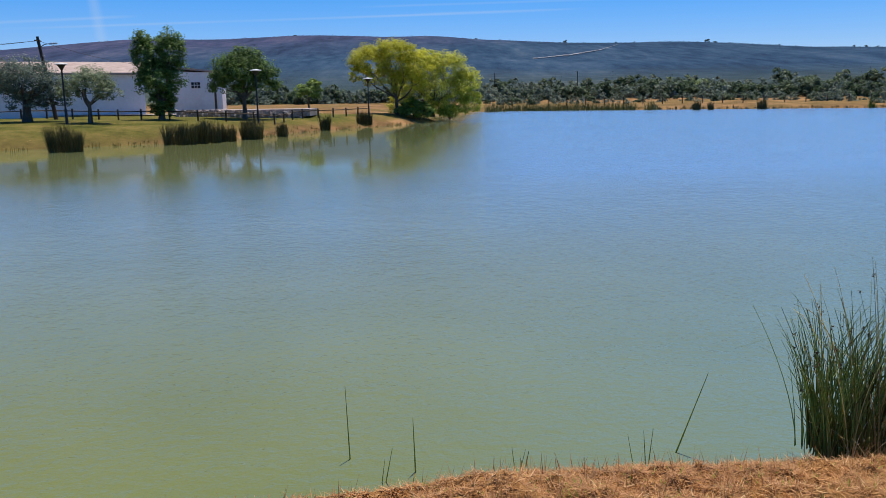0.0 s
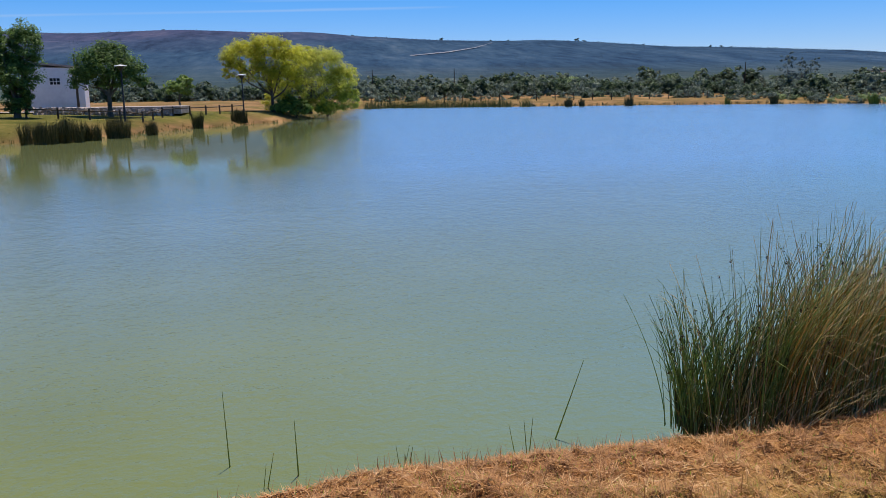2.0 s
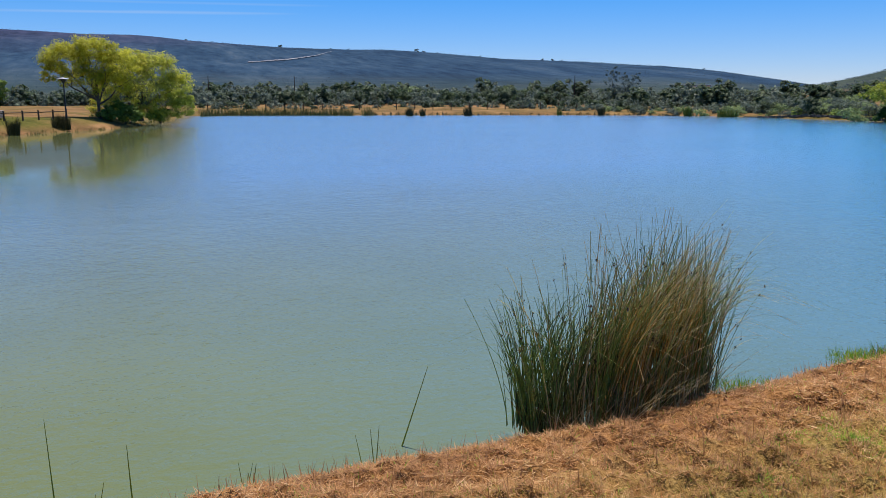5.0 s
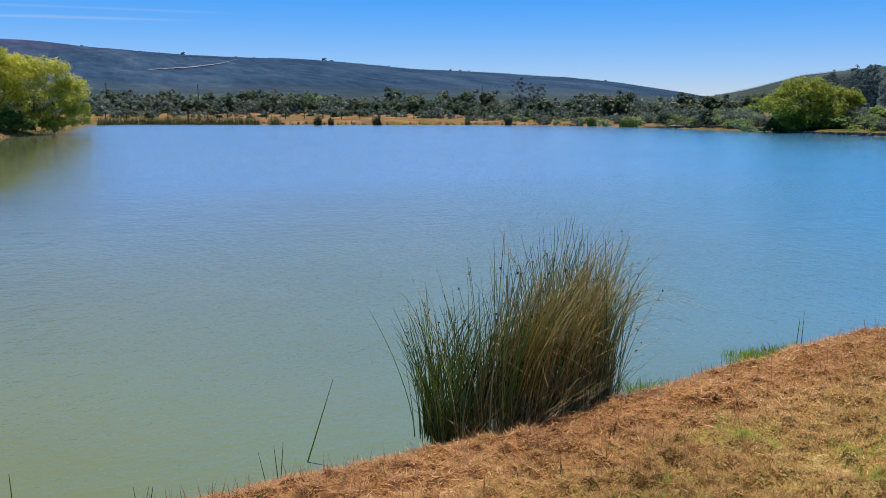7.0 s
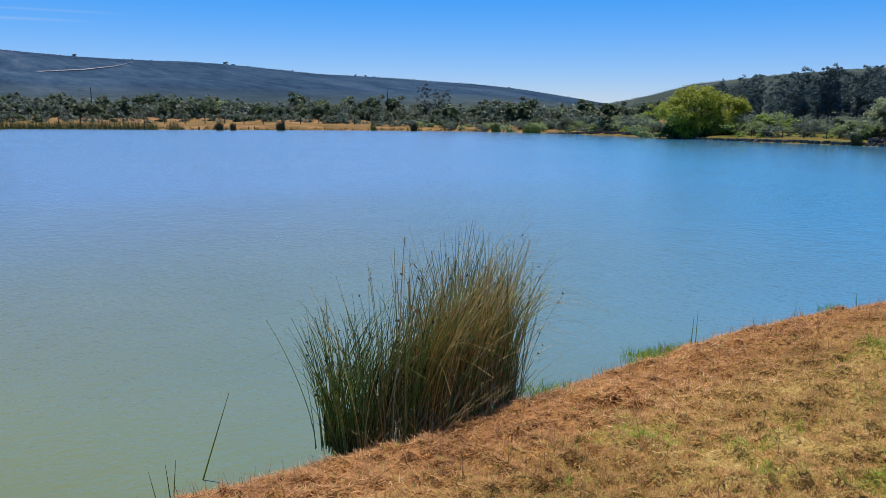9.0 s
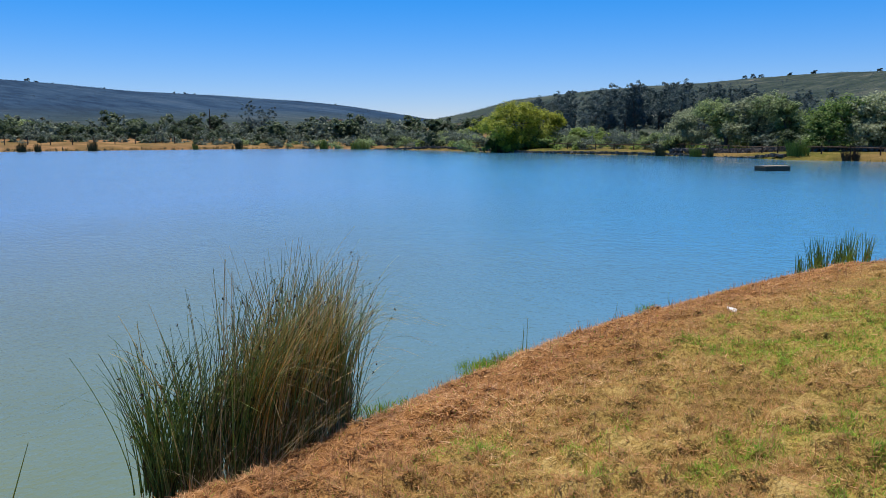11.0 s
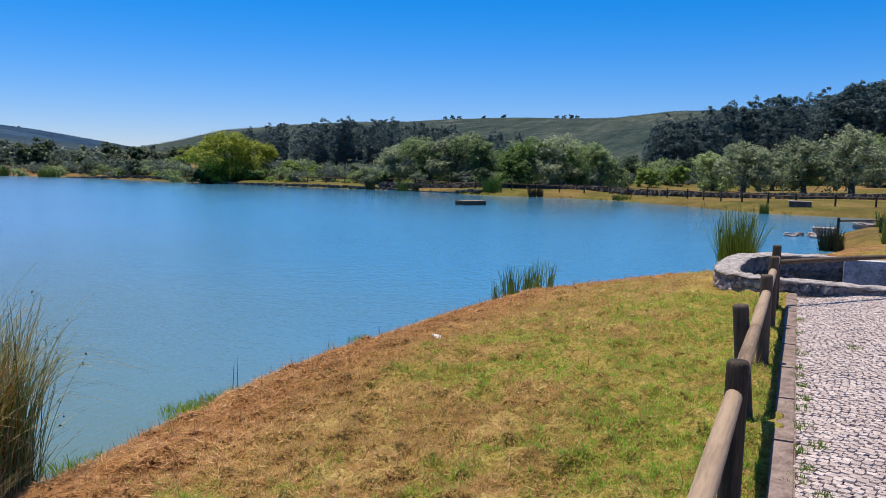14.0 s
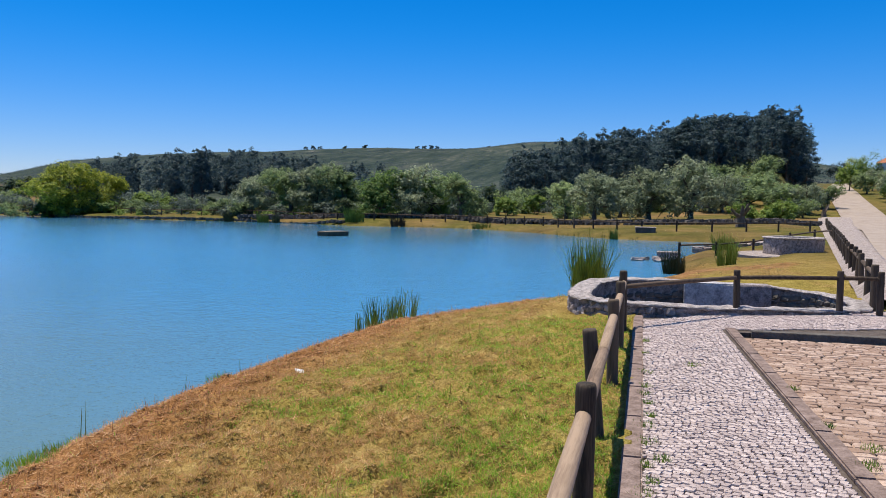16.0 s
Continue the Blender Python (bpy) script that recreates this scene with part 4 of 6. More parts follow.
    for az in np.arange(-3, 47, 0.55):
        x, y, z = on_ground(az + g.uniform(-0.3, 0.3), 160 + g.uniform(-5, 5) - max(0.0, az - 25) * 0.9, -0.4)
        k = int(g.choice(4, p=[0.5, 0.2, 0.15, 0.15]))
        spots[k].append((x, y, z, g.uniform(0, 360)))
        sizes[k].append(g.uniform(0.3, 0.5))
    for az in np.arange(1.5, 47, 0.36):
        x, y, z = on_ground(az + g.uniform(-0.2, 0.2), 148 + g.uniform(-4, 4) - max(0.0, az - 25) * 0.8, -0.75)
        k = int(g.choice(4, p=[0.4, 0.15, 0.15, 0.3]))
        if vnoise(np.array([az * 0.7]), np.array([0.5]), 19)[0] < -0.5:
            continue
        spots[k].append((x, y, z, g.uniform(0, 360)))
        sizes[k].append(g.uniform(0.35, 0.58))
    for az in np.arange(18.3, 23.0, 0.45):
        x, y, z = on_ground(az, 158 + g.uniform(-2, 2), -0.1)
        spots[3].append((x, y, z, g.uniform(0, 360)))
        sizes[3].append(g.uniform(0.6, 0.9))
    # low grey-green scrub close behind the shore, east of the field
    for az in np.arange(28, 47.5, 0.16):
        d = g.uniform(0, 1) ** 1.4
        x, y, z = on_ground(az, np.interp(az, [28, 33, 38, 43, 48], [136, 131, 125, 117, 109]) + 24 * d, -0.5)
        k = int(g.choice(4, p=[0.5, 0.2, 0.1, 0.2]))
        spots[k].append((x, y, z, g.uniform(0, 360)))
        sizes[k].append(g.uniform(0.28, 0.5) + 0.15 * d)
    # the close row of dusky trees behind the dry field
    for az in np.arange(-16, 46, 0.32):
        x, y, z = on_ground(az + g.uniform(-0.2, 0.2), 166 + g.uniform(-5, 12) - max(0.0, az - 25) * 0.9, -0.5)
        k = int(g.choice(3, p=[0.5, 0.15, 0.35]))
        spots[k].append((x, y, z, g.uniform(0, 360)))
        sizes[k].append(g.uniform(0.62, 1.05) * (1.0 + 0.35 * float(vnoise(np.array([az * 0.5]), np.array([3.5]), 41)[0])))
    # taller mixed trees at the foot of the knoll
    for i in range(90):
        az, r = g.uniform(78.5, 98.6), g.uniform(102, 134)
        k = int(g.choice(4, p=[0.2, 0.45, 0.25, 0.1]))
        x, y, z = on_ground(az, r, -0.3)
        spots[k].append((x, y, z, g.uniform(0, 360)))
        sizes[k].append(g.uniform(0.6, 0.95))
    for k in range(4):
        for store, far in ((small, False), (remote, True)):
            pick = [i for i, p in enumerate(spots[k]) if (math.hypot(p[0], p[1]) > 136) == far]
            copies(store[k], [spots[k][i] for i in pick], [sizes[k][i] for i in pick])


olive_grove()


LEFT_WOOD = ([48, 52, 55, 59, 63, 67, 71, 74], [1.3, 2.3, 2.9, 3.25, 3.0, 2.6, 2.4, 1.6])      # azimuth, height of the tops in degrees


def pine_wood():
    """The dark wood on the knoll and along the foot of the hill."""
    g = np.random.default_rng(51)
    firsts = []
    for i in range(4):
        bl = [((g.uniform(-0.9, 0.9), g.uniform(-0.9, 0.9), z), (w, w, 1.3), w) for z, w in ((1.6, 2.2), (3.4, 2.6), (5.2, 2.7), (7.0, 2.6), (8.6, 2.3), (9.8, 1.9), (10.5, 1.3))]
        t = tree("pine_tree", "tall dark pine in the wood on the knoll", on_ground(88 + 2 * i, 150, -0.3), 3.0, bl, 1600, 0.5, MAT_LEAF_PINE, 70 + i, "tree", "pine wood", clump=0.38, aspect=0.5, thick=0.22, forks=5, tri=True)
        t.scale = (0.8, 0.8, 0.8)
        firsts.append(t)
    for i in range(215):
        az = g.uniform(79.5, 99.2)
        r = g.uniform(128, 215)
        if az > 97.6 and r > 190:
            continue
        x, y, z = on_ground(az, r, -0.3)
        top = r * math.tan(radians(np.interp(az, [79, 80, 85, 90, 94, 97.8, 98.8, 99.4], [2.9, 3.6, 4.5, 5.5, 6.0, 6.4, 5.6, 4.2]) - g.uniform(0, 1.0))) + 1.6 - z
        copies(firsts[i % 4], [(x, y, z, g.uniform(0, 360))], [min(max(top / 11.4, 0.4), 1.25)])
    for i in range(165):
        az = g.uniform(48.5, 74)
        r = g.uniform(160, 245)
        x, y, z = on_ground(az, r, -0.3)
        top = r * math.tan(radians(np.interp(az, LEFT_WOOD[0], LEFT_WOOD[1]) - g.uniform(-0.1, 0.7))) + 1.6 - z
        copies(firsts[i % 4], [(x, y, z, g.uniform(0, 360))], [min(max(top / 11.4, 0.3), 1.1)])
    for az, r, s in ((31.6, 172, 0.62), (32.4, 175, 0.62), (33.1, 174, 0.55)):
        x, y, z = on_ground(az, r, -0.3)
        copies(firsts[0], [(x, y, z, g.uniform(0, 360))], [s])
    # the yellow-topped willow on the right bank
    bl = [((-3.2, 0, 2.5), (2.2, 2.4, 1.6), 2), ((-0.6, 0, 3.9), (2.9, 2.6, 1.6), 3), ((2.6, 0, 3.1), (2.3, 2.4, 1.7), 2), ((0.2, -0.5, 1.6), (4.2, 2.6, 1.3), 2.5), ((4.2, 0, 3.4), (1.1, 1.3, 0.9), 0.6), ((0, -0.6, 0.6), (4.0, 2.2, 0.9), 1.6)]
    tree("willow_tree", "wide round yellow-green willow on the far bank", on_ground(50.5, 101, -0.3), 1.2, [((c[0] * 1.66, c[1], c[2] * 1.10), (q[0] * 1.38, q[1], q[2] * 1.02), w) for c, q, w in bl], 26000, 0.34, MAT_LEAF_WILLOW_LIME, 80, droop=0.4, clump=0.26, aspect=0.32, thick=0.3, forks=9)
    # added shrubs: dark leaf colour stands in for shade under the crown
    for az, r, w, h, sd in ((48.7, 99.5, 2.2, 1.6, 85), (50.6, 99.5, 2.4, 1.5, 86), (52.3, 100, 2.0, 1.4, 87)):
        x, y, z = on_ground(az, r, -0.2)
        bush("shrub", "dark green shrub added as the shaded lower crown of the willow", (x, y, z), w, h, 2600, 0.34, MAT_LEAF_DARK, sd)
    for az, r, w, h, sd in ((54.3, 108, 2.2, 2.0, 81), (56.2, 110, 1.8, 1.6, 82), (79.5, 92, 2.2, 2.0, 83), (81.5, 95, 2.0, 2.2, 84)):
        x, y, z = on_ground(az, r, -0.1)
        bush("shrub", "fresh green shrub beside the far path", (x, y, z), w, h, 2200, 0.34, MAT_LEAF_FRESH, sd)


pine_wood()


def hill_scrub():
    """Low scrub over the far hillsides, and the lone trees on the skyline."""
    g = np.random.default_rng(110)
    n = 42000
    az = g.uniform(-34, 103, n)
    right = az > 46
    r = np.where(right, g.uniform(240, 505, n), 300 + 600 * g.uniform(0, 1, n) ** 0.8)
    x, y = np.sin(np.radians(az)) * r, np.cos(np.radians(az)) * r
    keep = vnoise(x / 45, y / 45, 31) + 0.8 * vnoise(x / 14, y / 14, 32) + g.uniform(-0.7, 0.9, n) > 0.1
    x, y, r = x[keep], y[keep], r[keep]
    m, k = len(x), 6
    base = np.stack([x, y, ground(x, y)], 1)
    s = g.uniform(0.3, 0.8, m) * np.where(g.uniform(0, 1, m) < 0.03, 1.6, 1) * np.where(r < 510, 0.3, 0.16 + r / 3000) * np.where(r < 300, 1.3, 1)
    c = base[:, None] + g.normal(0, 0.5, (m, k, 3)) * s[:, None, None] * [1.3, 1.3, 0.6] + [0, 0, 0.4]
    t = g.normal(0, 0.55, (m, k, 3, 3)) * s[:, None, None, None]
    v = (c[:, :, None, :] + t).reshape(-1, 3)
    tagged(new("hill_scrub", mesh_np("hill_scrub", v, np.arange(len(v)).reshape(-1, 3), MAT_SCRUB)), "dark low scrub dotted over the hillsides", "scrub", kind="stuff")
    bl = [((0, 0, 2.4), (1.6, 1.6, 1.1), 2), ((0.8, 0.3, 3.2), (1.1, 1.1, 0.8), 1), ((-0.7, 0, 3.0), (1.0, 1.0, 0.8), 1)]
    first = None
    for az, r, s in ((-9.7, 985, 1.3), (2.7, 985, 1.2), (8.8, 990, 1.5), (12.2, 990, 0.9), (13.4, 990, 0.9), (14.2, 990, 0.8), (18.1, 985, 1.7), (18.6, 985, 1.4), (19.5, 985, 1.0), (22.5, 990, 0.9), (26.8, 985, 1.1), (27.5, 985, 1.2), (28.1, 985, 1.0), (34.8, 985, 0.8),
                     (37.5, 985, 0.9), (52.9, 556, 0.9), (54.2, 556, 0.8), (61.0, 550, 0.9), (65.2, 552, 0.9), (65.7, 552, 1.1), (66.2, 552, 1.0), (67.9, 556, 1.1), (69.3, 556, 1.35), (70.9, 556, 0.6), (73.0, 556, 1.0), (73.5, 556, 1.05), (74.0, 556, 1.05), (74.4, 556, 0.9), (78.1, 556, 0.5)):
        x, y, z = on_ground(az, r, -0.4)
        if first is None:
            first = tree("hilltop_tree", "lone dark tree on the skyline", (x, y, z), 1.4, bl, 420, 0.75, MAT_LEAF_PINE, 111, group="skyline trees", forks=3, thick=0.22, tri=True)
            first.scale = (s, s, s)
        else:
            copies(first, [(x, y, z, g.uniform(0, 360))], [s])


hill_scrub()
far_wood()


# ---- rushes and reeds ----
def stems(n, span, height, radius, lean, seed, segs=5, seedy=0.3, fan=0.5, rise=0.0, droop=0.5):
    """Rush stems over an oval base (rx, ry): stem and seed-head arrays. rise: how much taller towards +x."""
    g = np.random.default_rng(seed)
    a, q = g.uniform(0, 2 * np.pi, n), np.sqrt(g.uniform(0, 1, n))
    bx, by = np.cos(a) * q * span[0], np.sin(a) * q * span[1]
    h = height * g.uniform(0.45, 1.0, n) ** 0.7 * (1 + rise * bx / span[0]) * np.where(g.uniform(0, 1, n) < 0.03, 1.12, 1)
    side = bx / span[0]
    tilt = np.zeros((n, 2))
    if n >= 150:      # stems stand in tussocks, each with a lean and height of its own
        seeds = np.stack([g.uniform(-1, 1, 16) * span[0], g.uniform(-1, 1, 16) * span[1]], 1)
        own = np.argmin((bx[:, None] - seeds[:, 0]) ** 2 + (by[:, None] - seeds[:, 1]) ** 2, axis=1)
        pull = g.uniform(0.25, 0.5, n)
        bx, by = bx + (seeds[own, 0] - bx) * pull, by + (seeds[own, 1] - by) * pull
        h = h * g.uniform(0.72, 1.08, 16)[own]
        tilt = np.stack([g.normal(0.01, 1, 16), g.normal(0, 1, 16)], 1)[own] * (0.09 if segs >= 7 else 0.04)
    out = np.stack([side * fan * np.where(side < 0, 0.30, -0.02) + g.normal(0, 0.085, n) + lean[0] + tilt[:, 0], by / span[1] * fan * 0.25 + g.normal(0, 0.07, n) + lean[1] + tilt[:, 1]], 1) * h[:, None]
    bend = g.uniform(0.2, 1.5, n) ** 2 * droop * (g.uniform(0, 1, n) < 0.55)
    wind = np.stack([np.full(n, 0.14), np.zeros(n)], 1) * h[:, None]
    s = np.linspace(0, 1, segs)
    cx = bx[:, None] + out[:, :1] * s + (out[:, :1] + wind[:, :1]) * bend[:, None] * s ** 3
    cy = by[:, None] + out[:, 1:] * (s + bend[:, None] * s ** 3)
    cz = h[:, None] * (s - 0.2 * bend[:, None] * s ** 4)
    c = np.stack([cx, cy, cz], -1)
    rad = radius * g.uniform(0.6, 1.3, n)[:, None] * np.linspace(1, 0.3, segs)
    ang = np.arange(3) * 2 * np.pi / 3 + g.uniform(0, 6, n)[:, None]
    off = np.stack([np.cos(ang), np.sin(ang), np.zeros_like(ang)], -1)
    v = c[:, :, None, :] + rad[:, :, None, None] * off[:, None]
    i, j = np.meshgrid(np.arange(segs - 1), np.arange(3), indexing="ij")
    k = (j + 1) % 3
    one = np.stack([i * 3 + j, i * 3 + k, (i + 1) * 3 + k, (i + 1) * 3 + j], -1).reshape(-1, 4)
    f = (np.arange(n)[:, None, None] * segs * 3 + one).reshape(-1, 4)
    pick = np.where(g.uniform(0, 1, n) < seedy)[0]
    hv = []
    for m in pick:
        p = c[m, segs - 2] + (c[m, segs - 1] - c[m, segs - 2]) * g.uniform(0.1, 0.8)
        for _ in range(4):
            w, u1, u2 = g.normal(0, 0.010, 3) + p, g.normal(0, radius * 0.95, 3), g.normal(0, radius * 0.95, 3)
            hv.append(np.array([w - u1, w + u2, w + u1, w - u2]))
    return v.reshape(-1, 3), f, (np.vstack(hv) if hv else None), np.arange(len(hv) * 4).reshape(-1, 4)


def rush(name, label, place, n, span, height, radius, lean, seed, turn=0.0, seedy=0.3, mat=None, group="", fan=0.5, segs=5, rise=0.0, droop=0.5):
    ob = thing(name, label, "reeds", place, turn, group)
    v, f, hv, hf = stems(n, span, height, radius, lean, seed, segs, seedy, fan, rise, droop)
    tagged(part("foliage", mesh_np("foliage", v, f, mat or MAT_RUSH, True), ob), kind="stuff")
    if hv is not None:
        tagged(part("seed_head", mesh_np("seed_head", hv, hf, MAT_SEED), ob, "brown seed heads"), kind="stuff")
    return ob


def stalks(g, foot, height, lean, curl, radius, segs=8, taper=0.35):
    """Thin three-sided stalks from their feet: lean in metres at the tip, curl bends the tip over. Returns vertices, faces, centre lines."""
    n = len(foot)
    t = np.linspace(0, 1, segs)[None, :, None]
    side = lean / (np.linalg.norm(lean, axis=1)[:, None] + 1e-6)
    c = foot[:, None] + np.concatenate([lean[:, None] * t ** 1.5 + side[:, None] * (curl * height)[:, None, None] * t ** 3.4,
                                        height[:, None, None] * (t - (0.75 * np.abs(curl))[:, None, None] * t ** 5)], -1)
    a = np.arange(3) * 2 * np.pi / 3 + g.uniform(0, 6, n)[:, None]
    off = np.stack([np.cos(a), np.sin(a), np.zeros_like(a)], -1)
    r = radius * g.uniform(0.65, 1.3, n)[:, None] * np.linspace(1, taper, segs)
    v = c[:, :, None, :] + r[:, :, None, None] * off[:, None]
    i, j = np.meshgrid(np.arange(segs - 1), np.arange(3), indexing="ij")
    k = (j + 1) % 3
    one = np.stack([i * 3 + j, i * 3 + k, (i + 1) * 3 + k, (i + 1) * 3 + j], -1).reshape(-1, 4)
    return v.reshape(-1, 3), (np.arange(n)[:, None, None] * segs * 3 + one).reshape(-1, 4), c


def near_clump():
    """The tall clump at the bank: it rises and leans away from its low end, with a golden heart and wind-bent tips."""
    ob = thing("rush_clump", "large tall rush clump with brown seed heads at the water's edge", "reeds", (2.03, 4.56, -0.68))
    g = np.random.default_rng(101)
    seeds = g.uniform(0, 1, (34, 2))
    own_lean, own_h = g.normal(0, 0.08, (34, 2)), g.uniform(0.82, 1.06, 34)

    def feet(n, u0, u1, v0, v1, gather=0.45):
        """Feet along the clump (u) and across it (v), drawn together into tussocks; the front follows the bank's line."""
        u, w = g.uniform(u0, u1, n), g.uniform(v0, v1, n)
        own = np.argmin((u[:, None] - seeds[:, 0]) ** 2 * 3 + (w[:, None] - seeds[:, 1]) ** 2 * 0.4, axis=1)
        u, w = u + (seeds[own, 0] - u) * gather * g.uniform(0, 1, n), w + (seeds[own, 1] - w) * gather * g.uniform(0, 1, n) * 0.5
        x = 1.70 * u
        y = np.interp(u, [0, 0.3, 1], [0.0, -0.11, 0.20]) + 0.46 * w * np.interp(u, [0, 0.15, 0.85, 1], [0.6, 1, 1, 0.6])
        return u, own, np.stack([x, y, np.full(n, -0.02) + 0.02 * w], 1)

    def top(u):
        return np.interp(u, [0, 0.12, 0.4, 0.7, 1.0], [1.06, 1.17, 1.37, 1.45, 1.39])

    def make(name, label, mat, n, u0, u1, v0, v1, h0, h1, radius, curl, segs=8, lean=1.0, share=0.6, spread=0.10):
        u, own, foot = feet(n, u0, u1, v0, v1)
        h = top(u) * own_h[own] * g.uniform(h0, h1, n)
        go = np.stack([np.interp(u, [0, 0.1, 0.3, 0.6, 1], [-0.17, -0.08, 0.06, 0.09, 0.04]) * lean, np.zeros(n)], 1) + own_lean[own] + g.normal(0, spread, (n, 2))
        bend = np.where(g.uniform(0, 1, n) < share, g.uniform(0, 1, n) ** 1.6 * curl, 0.01)
        go[:, 1] *= np.where(bend > 0.06, 0.35, 1.0)
        go[:, 0] = np.where((bend > 0.06) & (g.uniform(0, 1, n) < 0.8), np.abs(go[:, 0]) + 0.03, go[:, 0])
        v, f, c = stalks(g, foot, h, go * h[:, None], bend, radius, segs)
        tagged(part(name, mesh_np(name, v, f, mat, True), ob, label), kind="stuff")
        return c
    tall = make("green_stem", "upright deep green stems", MAT_RUSH_DEEP, 560, 0, 1, 0, 1, 0.5, 0.92, 0.0048, 0.22, share=0.75)
    # shade inside the clump is painted as the dark colour of these stems
    make("inner_stem", "short stems inside the clump, shade put into dark colour", MAT_RUSH_DARK, 330, 0.03, 1, 0.3, 1, 0.3, 0.62, 0.0052, 0.05)
    make("gold_stem", "golden brown stems in the heart", MAT_RUSH_GOLD, 250, 0.38, 0.92, 0.0, 0.7, 0.62, 0.97, 0.0042, 0.22, share=0.8)
    bent = make("bent_stem", "stems bent over by the wind", MAT_RUSH_NEAR, 300, 0.08, 1, 0, 1, 0.85, 1.1, 0.0040, 0.62, 12, 1.5, 0.98)
    make("pale_stem", "pale dry stems", MAT_RUSH_PALE, 230, 0.15, 1, 0, 0.8, 0.7, 1.08, 0.0040, 0.7, 12, 1.1, 0.95)
    make("outer_stem", "loose thin stems round the rim", MAT_RUSH_DEEP, 60, 0.9, 1.04, 0, 1, 0.4, 0.9, 0.0036, 0.25, 9, 1.9, 0.8, 0.10)
    make("rim_stem", "loose thin stems over the water", MAT_RUSH_DEEP, 60, -0.03, 0.1, 0, 1, 0.5, 1.02, 0.0036, 0.25, 9, 0.9, 0.6, 0.07)
    make("dead_stem", "short dead stems at the foot", MAT_RUSH_DRY, 420, 0.0, 1.0, -0.02, 0.5, 0.08, 0.34, 0.0045, 0.2, 6, 1.0, 0.8, 0.3)
    make("fallen_straw", "fallen dry straws at the foot", MAT_RUSH_PALE, 130, 0.1, 1.0, -0.25, 0.2, 0.12, 0.4, 0.0034, 0.3, 9, 1.0, 0.9, 0.8)
    # a few long straws arch out on their own: foot along the clump, height, lean along x and y, curl
    solo = np.array([(0.07, 1.16, -0.10, 0.0, 0.18), (0.12, 1.26, -0.15, -0.03, 0.22), (0.04, 1.0, -0.10, -0.03, 0.22), (0.30, 1.50, 0.02, 0.0, 0.02), (0.55, 0.80, 0.62, -0.30, 0.25),
                     (0.97, 1.02, 0.26, 0.0, 0.12), (1.0, 0.72, 0.30, 0.0, 0.14), (0.99, 0.52, 0.42, 0.05, 0.30), (0.80, 1.42, 0.22, 0.0, 0.02), (0.9, 1.36, 0.26, 0.0, 0.03), (0.05, 0.7, -0.12, 0.0, 0.14)])
    foot = np.stack([1.7 * solo[:, 0], np.interp(solo[:, 0], [0, 0.3, 1], [0.1, 0.05, 0.3]), np.full(len(solo), -0.02)], 1)
    v, f, lone = stalks(g, foot, solo[:, 1], solo[:, 2:4], solo[:, 4], 0.0042, 12, 0.5)
    tagged(part("arching_straw", mesh_np("arching_straw", v, f, MAT_RUSH_PALE, True), ob, "long pale straws arching outwards"), kind="stuff")
    # small brown seed tufts on the upper stems
    lines = [c for c in tall if g.uniform() < 0.3] + [c for c in bent if g.uniform() < 0.4] + list(lone)
    hv = []
    for c in lines:
        k = c[int(len(c) * g.uniform(0.62, 0.93))]
        for _ in range(7):
            w = k + g.normal(0, 0.007, 3) * [0.7, 0.7, 1.5]
            a, b = g.normal(0, 0.005, 3), g.normal(0, 0.0035, 3)
            hv.append([w - a, w + b, w + a, w - b])
    hv = np.array(hv).reshape(-1, 3)
    tagged(part("seed_head", mesh_np("seed_head", hv, np.arange(len(hv)).reshape(-1, 4), MAT_SEED), ob, "brown seed heads"), kind="stuff")


near_clump()


def on_water(az, r, z=-0.85):
    return r * math.sin(radians(az)), r * math.cos(radians(az)), z


